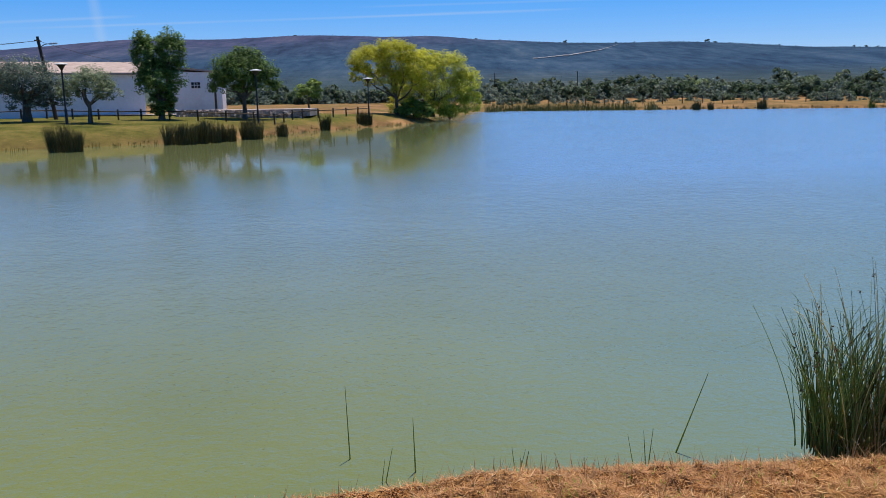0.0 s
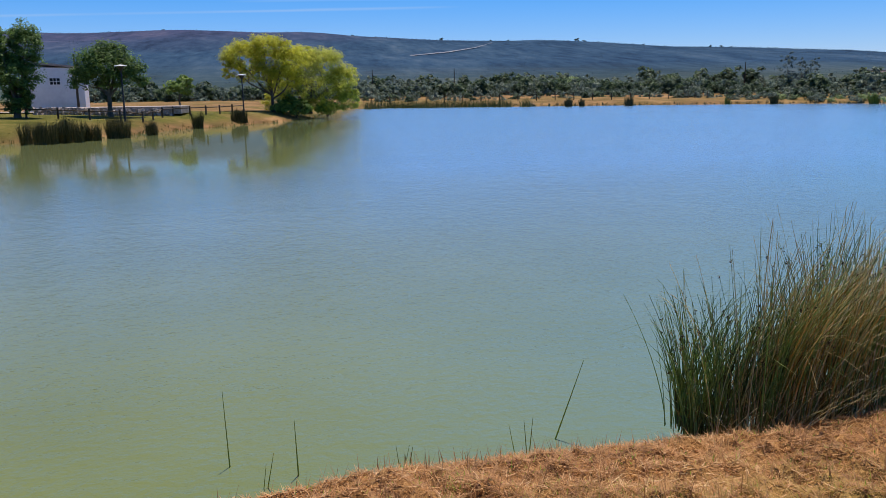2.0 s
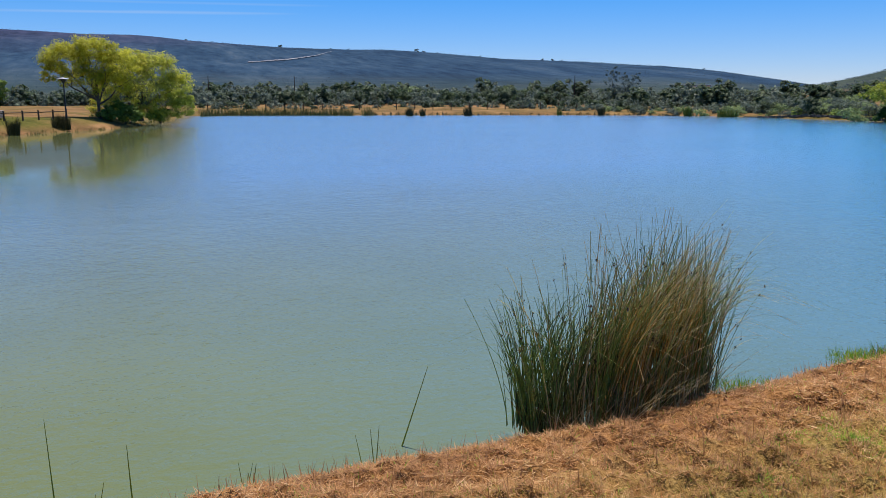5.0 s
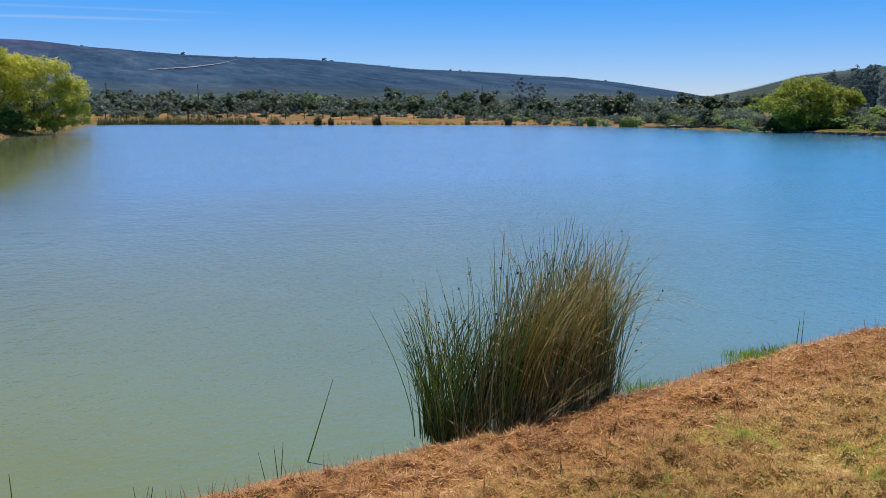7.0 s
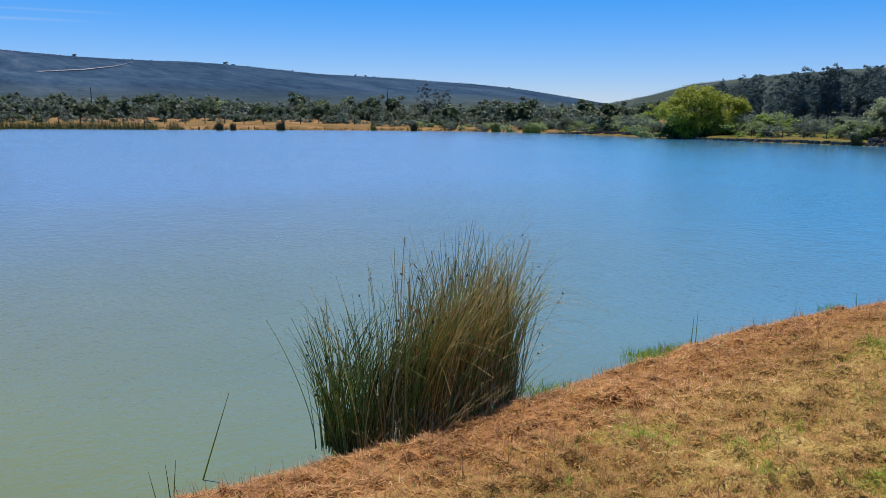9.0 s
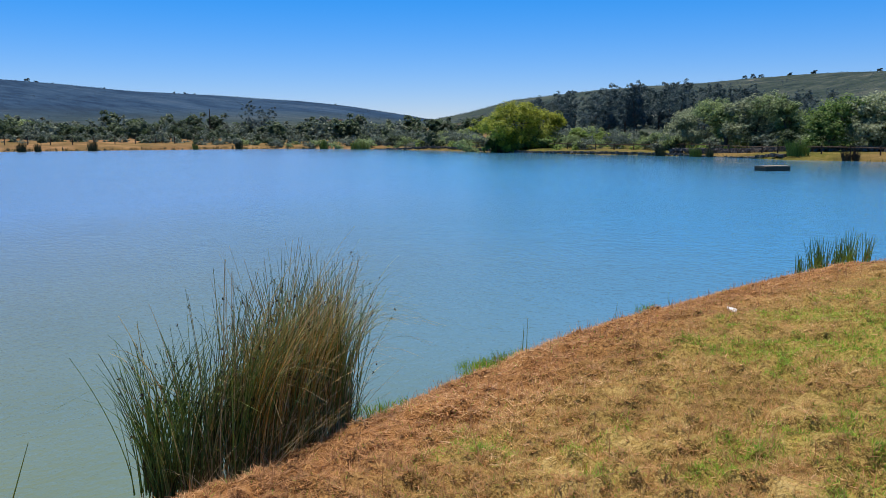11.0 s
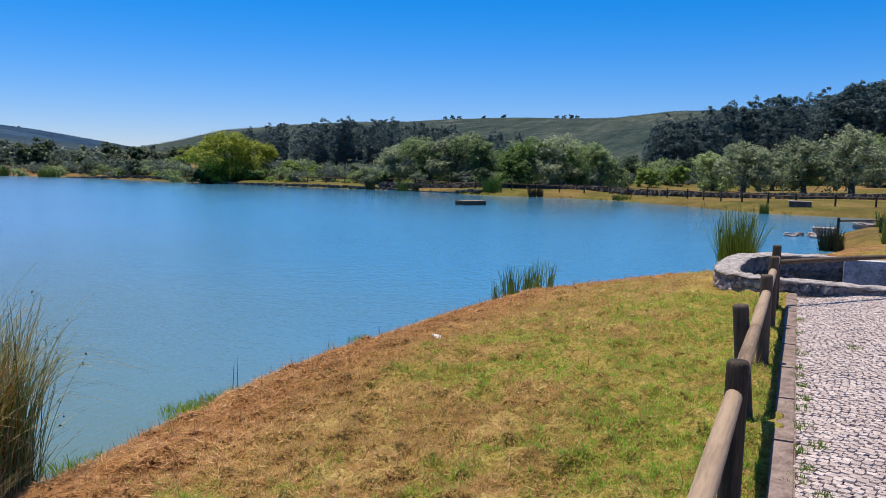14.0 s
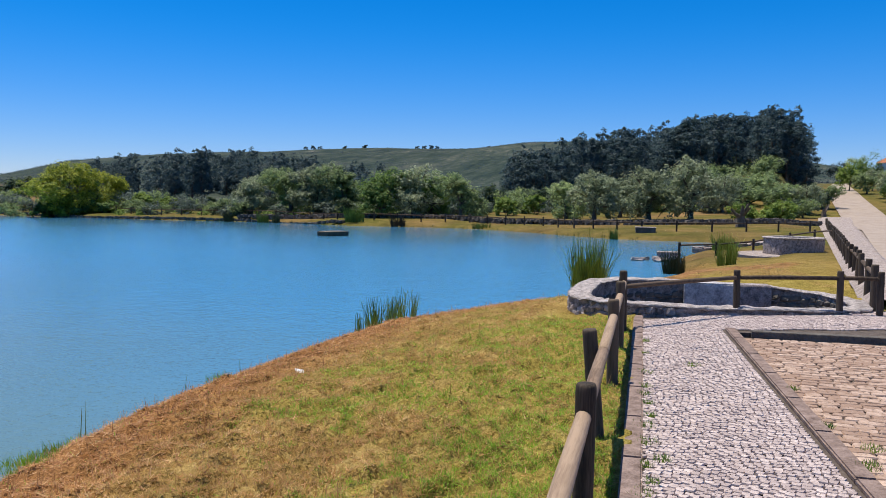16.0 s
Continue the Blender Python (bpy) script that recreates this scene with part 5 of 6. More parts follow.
def bank_reeds():
    """Tufts along the banks: azimuth, distance, half widths, height, stems, thickness, material."""
    tuft = "dark dense rush tuft at the pond's edge"
    for i, (az, r, w, dpt, h, n, mat) in enumerate((
            (-25.1, 44.5, 0.85, 0.6, 1.5, 1100, MAT_RUSH_DARK), (-18.0, 47.8, 0.95, 0.7, 1.35, 1000, MAT_RUSH_DARK), (-16.6, 48.6, 1.1, 0.7, 1.5, 1100, MAT_RUSH_DARK), (-15.1, 50, 0.7, 0.5, 1.2, 600, MAT_RUSH_DARK),
            (-13.3, 51.8, 0.68, 0.5, 1.45, 800, MAT_RUSH_DARK), (-11.2, 54.5, 0.38, 0.35, 1.15, 420, MAT_RUSH_DARK), (-8.15, 63.5, 0.38, 0.35, 1.4, 420, MAT_RUSH_DARK), (-5.4, 69.5, 0.65, 0.45, 1.3, 520, MAT_RUSH_DARK),
            (17.5, 123, 0.55, 0.4, 1.6, 260, MAT_RUSH_DARK), (18.4, 123, 0.35, 0.3, 1.3, 160, MAT_RUSH_DARK), (21.6, 124, 0.65, 0.4, 1.6, 260, MAT_RUSH_DARK), (28.0, 128, 0.4, 0.3, 1.1, 160, MAT_RUSH),
            (30.85, 127, 0.5, 0.4, 1.5, 220, MAT_RUSH_DARK), (36.6, 124, 0.6, 0.4, 1.6, 260, MAT_RUSH), (39.1, 119, 1.3, 0.5, 1.4, 420, MAT_RUSH), (60.0, 83, 0.5, 0.4, 1.1, 260, MAT_RUSH_DARK),
            (62.3, 80.5, 0.55, 0.4, 1.2, 260, MAT_RUSH), (63.2, 80, 0.4, 0.4, 1.2, 200, MAT_RUSH_DARK), (68.6, 74, 0.9, 0.5, 1.5, 500, MAT_LEAF_FRESH), (71.7, 71.5, 0.65, 0.4, 1.0, 320, MAT_SEED), (77.6, 68, 0.8, 0.4, 0.6, 260, MAT_RUSH),
            (86.9, 53.8, 0.3, 0.3, 0.9, 160, MAT_RUSH), (91.0, 28.6, 0.38, 0.32, 1.0, 520, MAT_RUSH_DARK), (94.4, 27.5, 0.3, 0.25, 1.0, 260, MAT_REED), (94.2, 38.5, 0.5, 0.35, 0.9, 300, MAT_REED))):
        x, y, _ = on_water(az, r)
        z = max(gz(x, y), -0.85) - 0.05
        rush("rush_tuft", tuft if mat is not MAT_RUSH else "green rush tuft at the pond's edge", (x, y, z), n, (w, dpt), h, 0.013 * max(0.6, r / 60), (0, 0), 200 + i, az * -1, 0.0, mat, "bank rushes", 0.45, 4, 0.0, 0.3)
    rush("reed_bed", "tall green reeds behind the stone basin", (18.4, 1.55, -0.85), 520, (0.36, 0.3), 1.65, 0.011, (0, 0), 230, 0, 0.06, MAT_REED, "", 0.35, 5, 0, 0.4)
    rush("reed_bed", "thin green reeds standing in the shallows", (14.35, 4.95, -0.85), 330, (0.95, 0.22), 0.68, 0.007, (0, 0), 231, -18, 0.0, MAT_REED, "", 0.3, 5, 0.2, 0.3)
    # single stalks in the shallows
    for x, y, h, lx, n, sd in ((1.26, 5.0, 0.80, 0.34, 1, 240), (-0.96, 4.95, 0.52, 0.0, 1, 241), (-0.55, 4.75, 0.45, -0.06, 1, 242), (1.0, 4.8, 0.25, 0, 3, 243), (6.62, 5.42, 0.5, -0.05, 2, 244), (8.6, 5.55, 0.35, 0.05, 1, 245), (-0.7, 4.6, 0.2, 0.2, 2, 246), (0.2, 4.75, 0.16, 0.0, 4, 247), (9.9, 5.55, 0.28, -0.1, 1, 248)):
        rush("reed_stalk", "single thin green reed stalk in the shallows", (x, y, -0.85), n, (0.06, 0.04), h + 0.12, 0.0065, (lx, 0), sd, 0, 0.0, MAT_RUSH, "stalks", 0.2, 6, 0, 0.0)
    # the yellow reed belt under the far field
    g = np.random.default_rng(260)
    pieces, o = [], 0
    for az in np.arange(2.6, 15.0, 0.05):
        if vnoise(np.array([az * 1.3]), np.array([0.5]), 9)[0] < -0.35:
            continue
        x, y, _ = on_water(az, np.interp(az, [2.6, 5, 11, 15], [124, 131, 129, 127]) + g.uniform(-1.5, 0.5))
        v, f, _, _ = stems(7, (0.3, 0.4), 1.5 * g.uniform(0.6, 1.1), 0.03, (0, 0), int(az * 1000), 4, 0, 0.3, 0, 0.2)
        pieces.append((v + [x, y, -0.8], f))
    tagged(new("reed_belt", mesh_np("reed_belt", *join(pieces), MAT_RUSH_DRY)), "belt of yellow-green reeds along the far shore", "reeds", kind="stuff")


def shore_edge(name, label, a, b, spacing, n, height, thick, mat, seed, inset=0.25):
    """Low sedge and grass overhanging the water along the shore line between two places."""
    g = np.random.default_rng(seed)
    ia, ib = [int(np.argmin(((LOOP - np.array(q)) ** 2).sum(1))) for q in (a, b)]
    p = LOOP[ia:ib + 1]
    s = np.r_[0, np.cumsum(np.linalg.norm(np.diff(p, axis=0), axis=1))]
    pieces = []
    for t in np.arange(0, s[-1], spacing):
        x, y = np.interp(t, s, p[:, 0]) + g.normal(0, inset), np.interp(t, s, p[:, 1]) + g.normal(0, inset)
        if vnoise(np.array([t / 3.1]), np.array([seed + 0.5]), 8)[0] < -0.45:
            continue
        v, f, _, _ = stems(n, (0.25, 0.25), height * g.uniform(0.4, 1.2), thick, (0, 0), int(g.integers(1, 10 ** 6)), 3, 0, 0.8, 0, 0.4)
        pieces.append((v + [x, y, max(gz(x, y), -0.82) - 0.03], f))
    tagged(new(name, mesh_np(name, *join(pieces), mat)), label, "grass", kind="stuff")


shore_edge("sedge", "dark low sedge along the far shore", (77, 97), (12, 130), 0.45, 9, 0.55, 0.03, MAT_RUSH_DARK, 271)
shore_edge("sedge", "rough green sedge along the right bank", (54, 1.0), (72.5, 52), 0.45, 8, 0.26, 0.012, MAT_RUSH_DRY, 272, 0.3)
shore_edge("sedge", "rough grass overhanging the lawn's edge", (-0.8, 90), (-24, 41.6), 0.35, 9, 0.3, 0.014, MAT_RUSH_DRY, 273, 0.3)


bank_reeds()


# ---- fence by the path ----
def fence(name, label, posts, rail_z, height, radius, rail_r, group="", wood=None, leans={}):
    """Round posts at (x, y, z), each its own part, with a round rail from post to post."""
    ob = thing(name, label, "fence", posts[0], 0, group)
    o = Vector(posts[0])
    me = post_mesh("post", height + 0.3, radius, MAT_POST)
    for i, p in enumerate(posts):
        q = part("post", me, ob)
        q.matrix_basis = pose(*(Vector(p) - o - Vector((0, 0, 0.3))), leans.get(i, rng.normal(0, 0.8)), rng.normal(0, 0.8), 0) @ pose(0, 0, 0, 0, 0, rng.uniform(0, 360))
    for a, b in zip(posts, posts[1:]):
        va, vb = Vector(a) - o + Vector((0, 0, rail_z)), Vector(b) - o + Vector((0, 0, rail_z))
        d = (vb - va).normalized() * radius * 0.55
        part("rail", rail_mesh("rail", (0, 0, 0), tuple(vb - va - 2 * d), rail_r, wood or (MAT_RAIL if o.x < 5 and o.y < 5 else MAT_RAIL_DARK)), ob).matrix_basis = Matrix.Translation(va + d)
    return ob


fence("wooden_fence", "weathered round-post wooden fence with a single rail beside the cobbled path",
      [(x, 0.27 + 0.0145 * x, -0.03) for x in (-4.8, -3.1, -1.4, 0.32, 2.04, 3.85, 5.55, 7.3, 9.0, 10.45)], 0.61, 0.77, 0.05, 0.04, leans={6: -5.0})
fence("wooden_fence", "dark weathered fence crossing in front of the stone basin",
      [(10.5, 0.42, 0.0), (12.45, -1.12, 0.0), (12.95, -2.6, 0.0), (13.0, -3.15, 0.0)], 0.53, 0.64, 0.048, 0.031, "", MAT_RAIL_DARK)


# ---- the house group ----
def white_building():
    ob = thing("farm_building", "long whitewashed farm building with a faded low roof", "building", (-25.5, 70.5, 0.9), 24)
    part("wall", box(26, 12, 4.4, (-13, 6, 1.0)), ob, material=MAT_PLASTER)
    bm = bmesh.new()
    pr = [(-26.3, -0.3, 3.15), (0.3, -0.3, 3.15), (0.3, 6, 4.3), (-26.3, 6, 4.3), (0.3, 12.3, 3.15), (-26.3, 12.3, 3.15)]
    vs = [bm.verts.new(p) for p in pr] + [bm.verts.new((x, y, z - 0.18)) for x, y, z in pr]
    for q in ((0, 1, 2, 3), (3, 2, 4, 5), (7, 6, 9, 8), (8, 9, 11, 10), (0, 6, 7, 1), (5, 4, 10, 11), (1, 7, 8, 2), (2, 8, 10, 4), (0, 3, 9, 6), (3, 5, 11, 9)):
        bm.faces.new([vs[i] for i in q])
    part("roof", bm, ob, "faded reddish roof", MAT_TILE)
    wing = thing("outbuilding", "whitewashed outbuilding with a low pitched roof and barred window", "building", (-24.6, 77.0, 1.05), 12)
    part("wall", box(4.6, 8, 4.4, (1.6, 4, 1.0)), wing, material=MAT_PLASTER)
    bm = bmesh.new()
    pr = [(-0.9, -0.25, 3.6), (4.1, -0.25, 3.1), (4.1, 8.25, 3.1), (-0.9, 8.25, 3.6)]
    vs = [bm.verts.new(p) for p in pr] + [bm.verts.new((x, y, z + 0.16)) for x, y, z in pr]
    for q in ((3, 2, 1, 0), (4, 5, 6, 7), (0, 1, 5, 4), (1, 2, 6, 5), (2, 3, 7, 6), (3, 0, 4, 7)):
        bm.faces.new([vs[i] for i in q])
    part("roof", bm, wing, "faded reddish roof", MAT_TILE)
    win = part("window", box(0.8, 0.1, 0.55, (1.55, -0.02, 2.0)), wing, material=MAT_DARK)
    for i in range(2):
        part("glazing_bar", box(0.05, 0.05, 0.55, (1.42 + 0.26 * i, -0.09, 2.0)), win, material=MAT_PLASTER)
    part("glazing_bar", box(0.8, 0.05, 0.05, (1.55, -0.092, 2.0)), win, material=MAT_PLASTER)


white_building()


def street_lamp(az, r, h, label):
    x, y, z = on_ground(az, r)
    ob = thing("street_lamp", label, "lamp", (x, y, z), 0, "lamps")
    part("pole", mesh_np("pole", *tube([(0, 0, -0.2), (0, 0, 0.9), (0, 0, 0.95), (0, 0, h)], [0.09, 0.085, 0.06, 0.045], 10), MAT_IRON, True), ob)
    part("arm", mesh_np("arm", *tube([(0, 0, h - 0.35), (0, 0, h - 0.1), (0, 0, h)], [0.05, 0.2, 0.3], 12), MAT_IRON, True), ob)
    part("shade", mesh_np("shade", *tube([(0, 0, h), (0, 0, h + 0.05), (0, 0, h + 0.12)], [0.42, 0.4, 0.02], 14), MAT_LAMP, True), ob, "pale disc-shaped shade")


for az, r, h, lab in ((-24.8, 57, 3.7, "dark street lamp with a flat shade by the olive trees"), (-12.75, 61, 3.75, "dark street lamp with a flat shade before the round tree"),
                      (-5.1, 71, 3.7, "dark street lamp with a flat shade beside the willow")):
    street_lamp(az, r, h, lab)


def utility_pole(az, r, h, tilt, label):
    x, y, z = on_ground(az, r)
    ob = thing("utility_pole", label, "pole", (x, y, z), 0, "poles")
    part("pole", mesh_np("pole", *tube([(tilt * -0.3, 0, -0.3), (0, 0, 0), (-tilt * h, 0, h)], [0.13, 0.12, 0.07], 9), MAT_POST, True), ob)


def wired_pole():
    x, y, z = on_ground(-25.35, 66)
    ob = thing("utility_pole", "leaning wooden utility pole with a lamp arm and wires", "pole", (x, y, z), 0, "poles")
    top = (-0.75, 0, 5.9)
    part("pole", mesh_np("pole", *tube([(0.05, 0, -0.3), (0, 0, 0), top], [0.16, 0.15, 0.10], 9), MAT_POST, True), ob)
    part("crossarm", box(0.1, 0.9, 0.1, (-0.74, 0, 5.6), 0.01), ob, material=MAT_POST)
    part("lamp_arm", mesh_np("lamp_arm", *tube([(-0.65, 0, 5.1), (-0.3, 0, 5.35), (0.25, 0, 5.4)], [0.03, 0.03, 0.03], 6), MAT_IRON, True), ob)
    part("lamp_head", box(0.45, 0.2, 0.12, (0.4, 0, 5.4), 0.03), ob, material=MAT_LAMP)
    for k, (dx, dy, dz) in enumerate(((-22, 3, 0.3), (-22, 2.4, -0.1), (9.5, 6, -1.9))):
        s = np.linspace(0, 1, 10)
        p = np.stack([top[0] + dx * s, dy * s, 5.6 + dz * s - 0.5 * np.sin(np.pi * s)], 1)
        part("wire", mesh_np("wire", *tube(p, np.full(10, 0.012), 4), MAT_IRON, True), ob)


wired_pole()
utility_pole(-15.4, 79, 5.0, 0.0, "dark wooden pole at the outbuilding's corner")
for paz in (3.9, 9.6, 29.0):
    utility_pole(paz, 182, 5.6, 0.0, "thin dark utility pole beyond the dry field")
fh = thing("farmhouse", "low white farmhouse among the trees", "house", on_ground(36.9, 196, 0.0), -30)
part("wall", box(6.5, 4, 3.0, (0, 0, 1.5)), fh, material=MAT_PLASTER)
part("roof", box(6.9, 4.4, 0.25, (0, 0, 3.12)), fh, "pale flat roof", MAT_CAP)


# ---- the stone basin, well and bank structures ----
def ring_wall(name, outer, inner, top, bottom, mats, rough=0.02, cap=0.06):
    """A closed rubble wall between two loops with a mortar cap; top is a function of (x, y)."""
    g = np.random.default_rng(5)
    n = len(outer)
    rows = []
    for loop, zs in ((outer, (0, 0.33, 0.66, 1)), (inner, (1, 0.66, 0.33, 0))):
        for s in zs:
            p = np.c_[loop, [bottom + (top(x, y) - cap - bottom) * s for x, y in loop]]
            p[:, :2] += g.normal(0, rough, (n, 2))
            p[:, 2] += g.normal(0, rough * 0.6, n) if 0 < s < 1 else 0
            rows.append(p)
    v = np.vstack(rows)
    k = len(rows)
    i, j = np.meshgrid(np.arange(k), np.arange(n), indexing="ij")
    f = np.stack([i * n + j, i * n + (j + 1) % n, ((i + 1) % k) * n + (j + 1) % n, ((i + 1) % k) * n + j], -1).reshape(-1, 4)
    body = mesh_np(name, v, f, mats[0])
    c = np.mean(outer, 0)
    rows = []
    for loop, out, dz in ((outer, 0.03, -cap), (outer, 0.035, -0.012), (outer, -0.03, 0.0), (inner, 0.03, 0.0), (inner, -0.03, -0.012), (inner, -0.025, -cap)):
        d = (np.asarray(loop) - c)
        d = d / (np.linalg.norm(d, axis=1)[:, None] + 1e-6)
        xy = np.asarray(loop) + d * (out + g.normal(0, rough * 0.5, (n, 1)))
        rows.append(np.c_[xy, [top(x, y) + dz for x, y in loop] + g.normal(0, rough * 0.5, n)])
    v, k = np.vstack(rows), 6
    i, j = np.meshgrid(np.arange(k), np.arange(n), indexing="ij")
    f = np.stack([i * n + j, i * n + (j + 1) % n, ((i + 1) % k) * n + (j + 1) % n, ((i + 1) % k) * n + j], -1).reshape(-1, 4)
    return body, mesh_np("cap", v, f, mats[1], True)


def stone_shapes(n, mat, seed):
    """Rough rubble stones of unit size."""
    g = np.random.default_rng(seed)
    out = []
    for _ in range(n):
        bm = bmesh.new()
        bmesh.ops.create_icosphere(bm, subdivisions=1, radius=0.6)
        for v in bm.verts:
            v.co = Vector((max(-0.5, min(0.5, v.co.x)), max(-0.5, min(0.5, v.co.y)), max(-0.5, min(0.5, v.co.z)))) + Vector(g.normal(0, 0.05, 3))
        me = bpy.data.meshes.new("stone")
        bm.to_mesh(me)
        bm.free()
        me.materials.append(mat)
        out.append(me)
    return None, out


def stone_basin():
    ob = thing("stone_basin", "old rubble-stone wash basin with pale mortared rims", "basin")
    outer, inner = BASIN_OUT, BASIN_IN

    def top(x, y):
        return float(np.interp(y, [-3.3, -2.3, -0.9, 0.3, 1.3], [0.05, 0.065, 0.10, 0.155, 0.20]) + np.interp(x, [13.2, 15], [0, 0.08]) * np.interp(y, [-3, -1.8], [0.2, 1]))
    body, cap = ring_wall("wall", outer, inner, top, -0.6, (MAT_STONE, MAT_RIM), 0.02, 0.03)
    part("wall", body, ob)
    part("cap", cap, ob, "pale weathered mortar rim")
    part("panel", box(0.16, 0.86, 0.70, (15.16, -0.88, -0.16), 0.02, 0.008), ob, "pale whitewashed panel of the far wall", MAT_LIME)
    part("panel", box(0.12, 0.6, 0.68, (15.20, -1.62, -0.17), 0.02, 0.008), ob, "stained panel of the far wall", MAT_BLOCK)
    bm = bmesh.new()
    bm.faces.new([bm.verts.new((x, y, -0.42)) for x, y in inner])
    part("bottom", bm, ob, "dark basin floor", MAT_JOINT)
    g = np.random.default_rng(61)
    _, stones = stone_shapes(10, MAT_STONE, 62)
    # inner faces: the shade there is painted in as darker stones
    _, shaded = stone_shapes(10, MAT_STONE_DARK, 63)
    count = 0
    for loop, sign, zs in ((outer, 1, (-0.04, 0.05)), (inner, -1, (-0.28, -0.17, -0.06))):
        p = np.vstack([loop, loop[:1]])
        seg = np.r_[0, np.cumsum(np.linalg.norm(np.diff(p, axis=0), axis=1))]
        for row, z in enumerate(zs):
            t = g.uniform(0, 0.1)
            while t < seg[-1] and count < 300:
                w = g.uniform(0.10, 0.19)
                x, y = np.interp(t + w / 2, seg, p[:, 0]), np.interp(t + w / 2, seg, p[:, 1])
                x2, y2 = np.interp(t + w, seg, p[:, 0]), np.interp(t + w, seg, p[:, 1])
                a = math.degrees(math.atan2(y2 - y, x2 - x))
                t += w * 1.06
                if (sign > 0 and x > 13.6) or (sign < 0 and x < 13.3) or z > top(x, y) - 0.075:
                    continue
                q = part("stone", (stones if sign > 0 else shaded)[int(g.integers(0, 10))], ob)
                q.matrix_basis = pose(x, y, z + g.normal(0, 0.015), g.normal(0, 5), g.normal(0, 9), a) @ Matrix.Diagonal((w * 1.15, 0.075, g.uniform(0.09, 0.14), 1))
                count += 1


stone_basin()


def round_well():
    z = -0.25
    ob = thing("round_well", "low round rubble-stone well on a stone slab", "well", (32.5, -4.85, z))
    a = np.linspace(0, 2 * np.pi, 61)[:-1]

    def ring(r):
        return np.c_[np.cos(a) * r, np.sin(a) * r]
    body, cap = ring_wall("wall", ring(1.06), ring(0.8), lambda x, y: 0.66, -0.2, (MAT_STONE, MAT_RIM), 0.008, 0.05)
    part("wall", body, ob)
    part("cap", cap, ob, "pale mortar rim")
    part("slab", mesh_np("slab", *tube([(0, 0, -0.25), (0, 0, -0.02), (0, 0, 0.02), (0, 0, 0.021)], [2.0, 2.05, 2.0, 0.01], 36), MAT_CAP), ob, "pale round slab")
    # added disc below the rim; its dark colour stands for the unlit opening
    part("lid", mesh_np("lid", *tube([(0, 0, 0.5), (0, 0, 0.51)], [0.82, 0.01], 24), MAT_DARK), ob)


round_well()


def raft():
    ob = thing("floating_raft", "small dark wooden raft with a pale deck floating on the pond", "raft", (48.8, 20.6, -0.8), 65)
    part("float", box(0.95, 1.9, 0.30, (0, 0, 0.10), 0.04), ob, material=MAT_POST)
    for i in range(6):
        part("deck_board", box(0.96, 0.29, 0.05, (0, -0.8 + 0.32 * i, 0.276), 0.008), ob, material=MAT_RAIL)


raft()


def near_bank_things():
    tr = thing("stone_trough", "small square stone trough on the far bank", "trough", (56.5, 0.95, gz(56.5, 0.95) - 0.12), 5)
    part("body", box(0.8, 1.3, 0.5, (0, 0, 0.2), 0.04, 0.01), tr, material=MAT_STONE_DARK)
    part("rim", box(0.86, 1.36, 0.06, (0, 0, 0.46), 0.02, 0.006), tr, "pale rim", MAT_STONE)
    sl = thing("stone_sluice", "flat stone slabs and a block at the water's edge", "stones", (35.5, 0.1, -0.8), 0)
    part("block", box(1.0, 0.9, 0.26, (0.6, -0.5, 0.08), 0.05, 0.02), sl, material=MAT_STONE)
    part("slab", box(0.9, 1.0, 0.12, (0.6, -0.5, 0.25), 0.02, 0.01), sl, "pale slab", MAT_CAP)
    g = np.random.default_rng(8)
    for i in range(9):
        part("stone", box(g.uniform(0.3, 0.6), g.uniform(0.25, 0.5), 0.2, (g.uniform(-1.5, 0.2), g.uniform(-0.8, 1.2), 0.02), 0.05, 0.02), sl, material=MAT_STONE)
    for x, y in ((40.0, -2.6), (41.3, -3.3), (42.5, -3.9), (43.6, -4.4), (45.0, -5.2), (38.8, -2.0)):
        ob = thing("boulder", "pale flat stone on the beach", "stone", (x, y, gz(x, y)), g.uniform(0, 90), "beach stones")
        part("body", box(g.uniform(0.5, 0.9), g.uniform(0.5, 1.0), 0.22, (0, 0, 0.06), 0.05, 0.03), ob, material=MAT_CAP)
    sc = thing("paper_scrap", "crumpled white paper scrap lying on the grass", "litter", (8.14, 3.83, gz(8.14, 3.83) + 0.02), 30)
    v = np.array([(-0.06, -0.04, 0), (0.0, -0.05, 0.03), (0.07, -0.03, 0.0), (-0.05, 0.04, 0.02), (0.01, 0.05, 0.05), (0.06, 0.04, 0.01)])
    v2 = v + [0, 0, 0.004]
    fs = [[0, 1, 4, 3], [1, 2, 5, 4], [9, 10, 7, 6], [10, 11, 8, 7], [0, 6, 7, 1], [1, 7, 8, 2], [2, 8, 11, 5], [5, 11, 10, 4], [4, 10, 9, 3], [3, 9, 6, 0]]
    part("sheet", mesh_np("sheet", np.vstack([v, v2]), fs, MAT_PAPER), sc)


near_bank_things()


# ---- fences, wall and road round the pond ----
def along(points, spacing):
    p = np.array(points, float)
    s = np.r_[0, np.cumsum(np.linalg.norm(np.diff(p, axis=0), axis=1))]
    t = np.arange(0, s[-1], spacing)
    return np.stack([np.interp(t, s, p[:, 0]), np.interp(t, s, p[:, 1])], 1)


def ground_posts(points, spacing, sink=0.0):
    xy = along(points, spacing)
    return [(x, y, z - sink) for (x, y), z in zip(xy, ground(xy[:, 0], xy[:, 1]))]


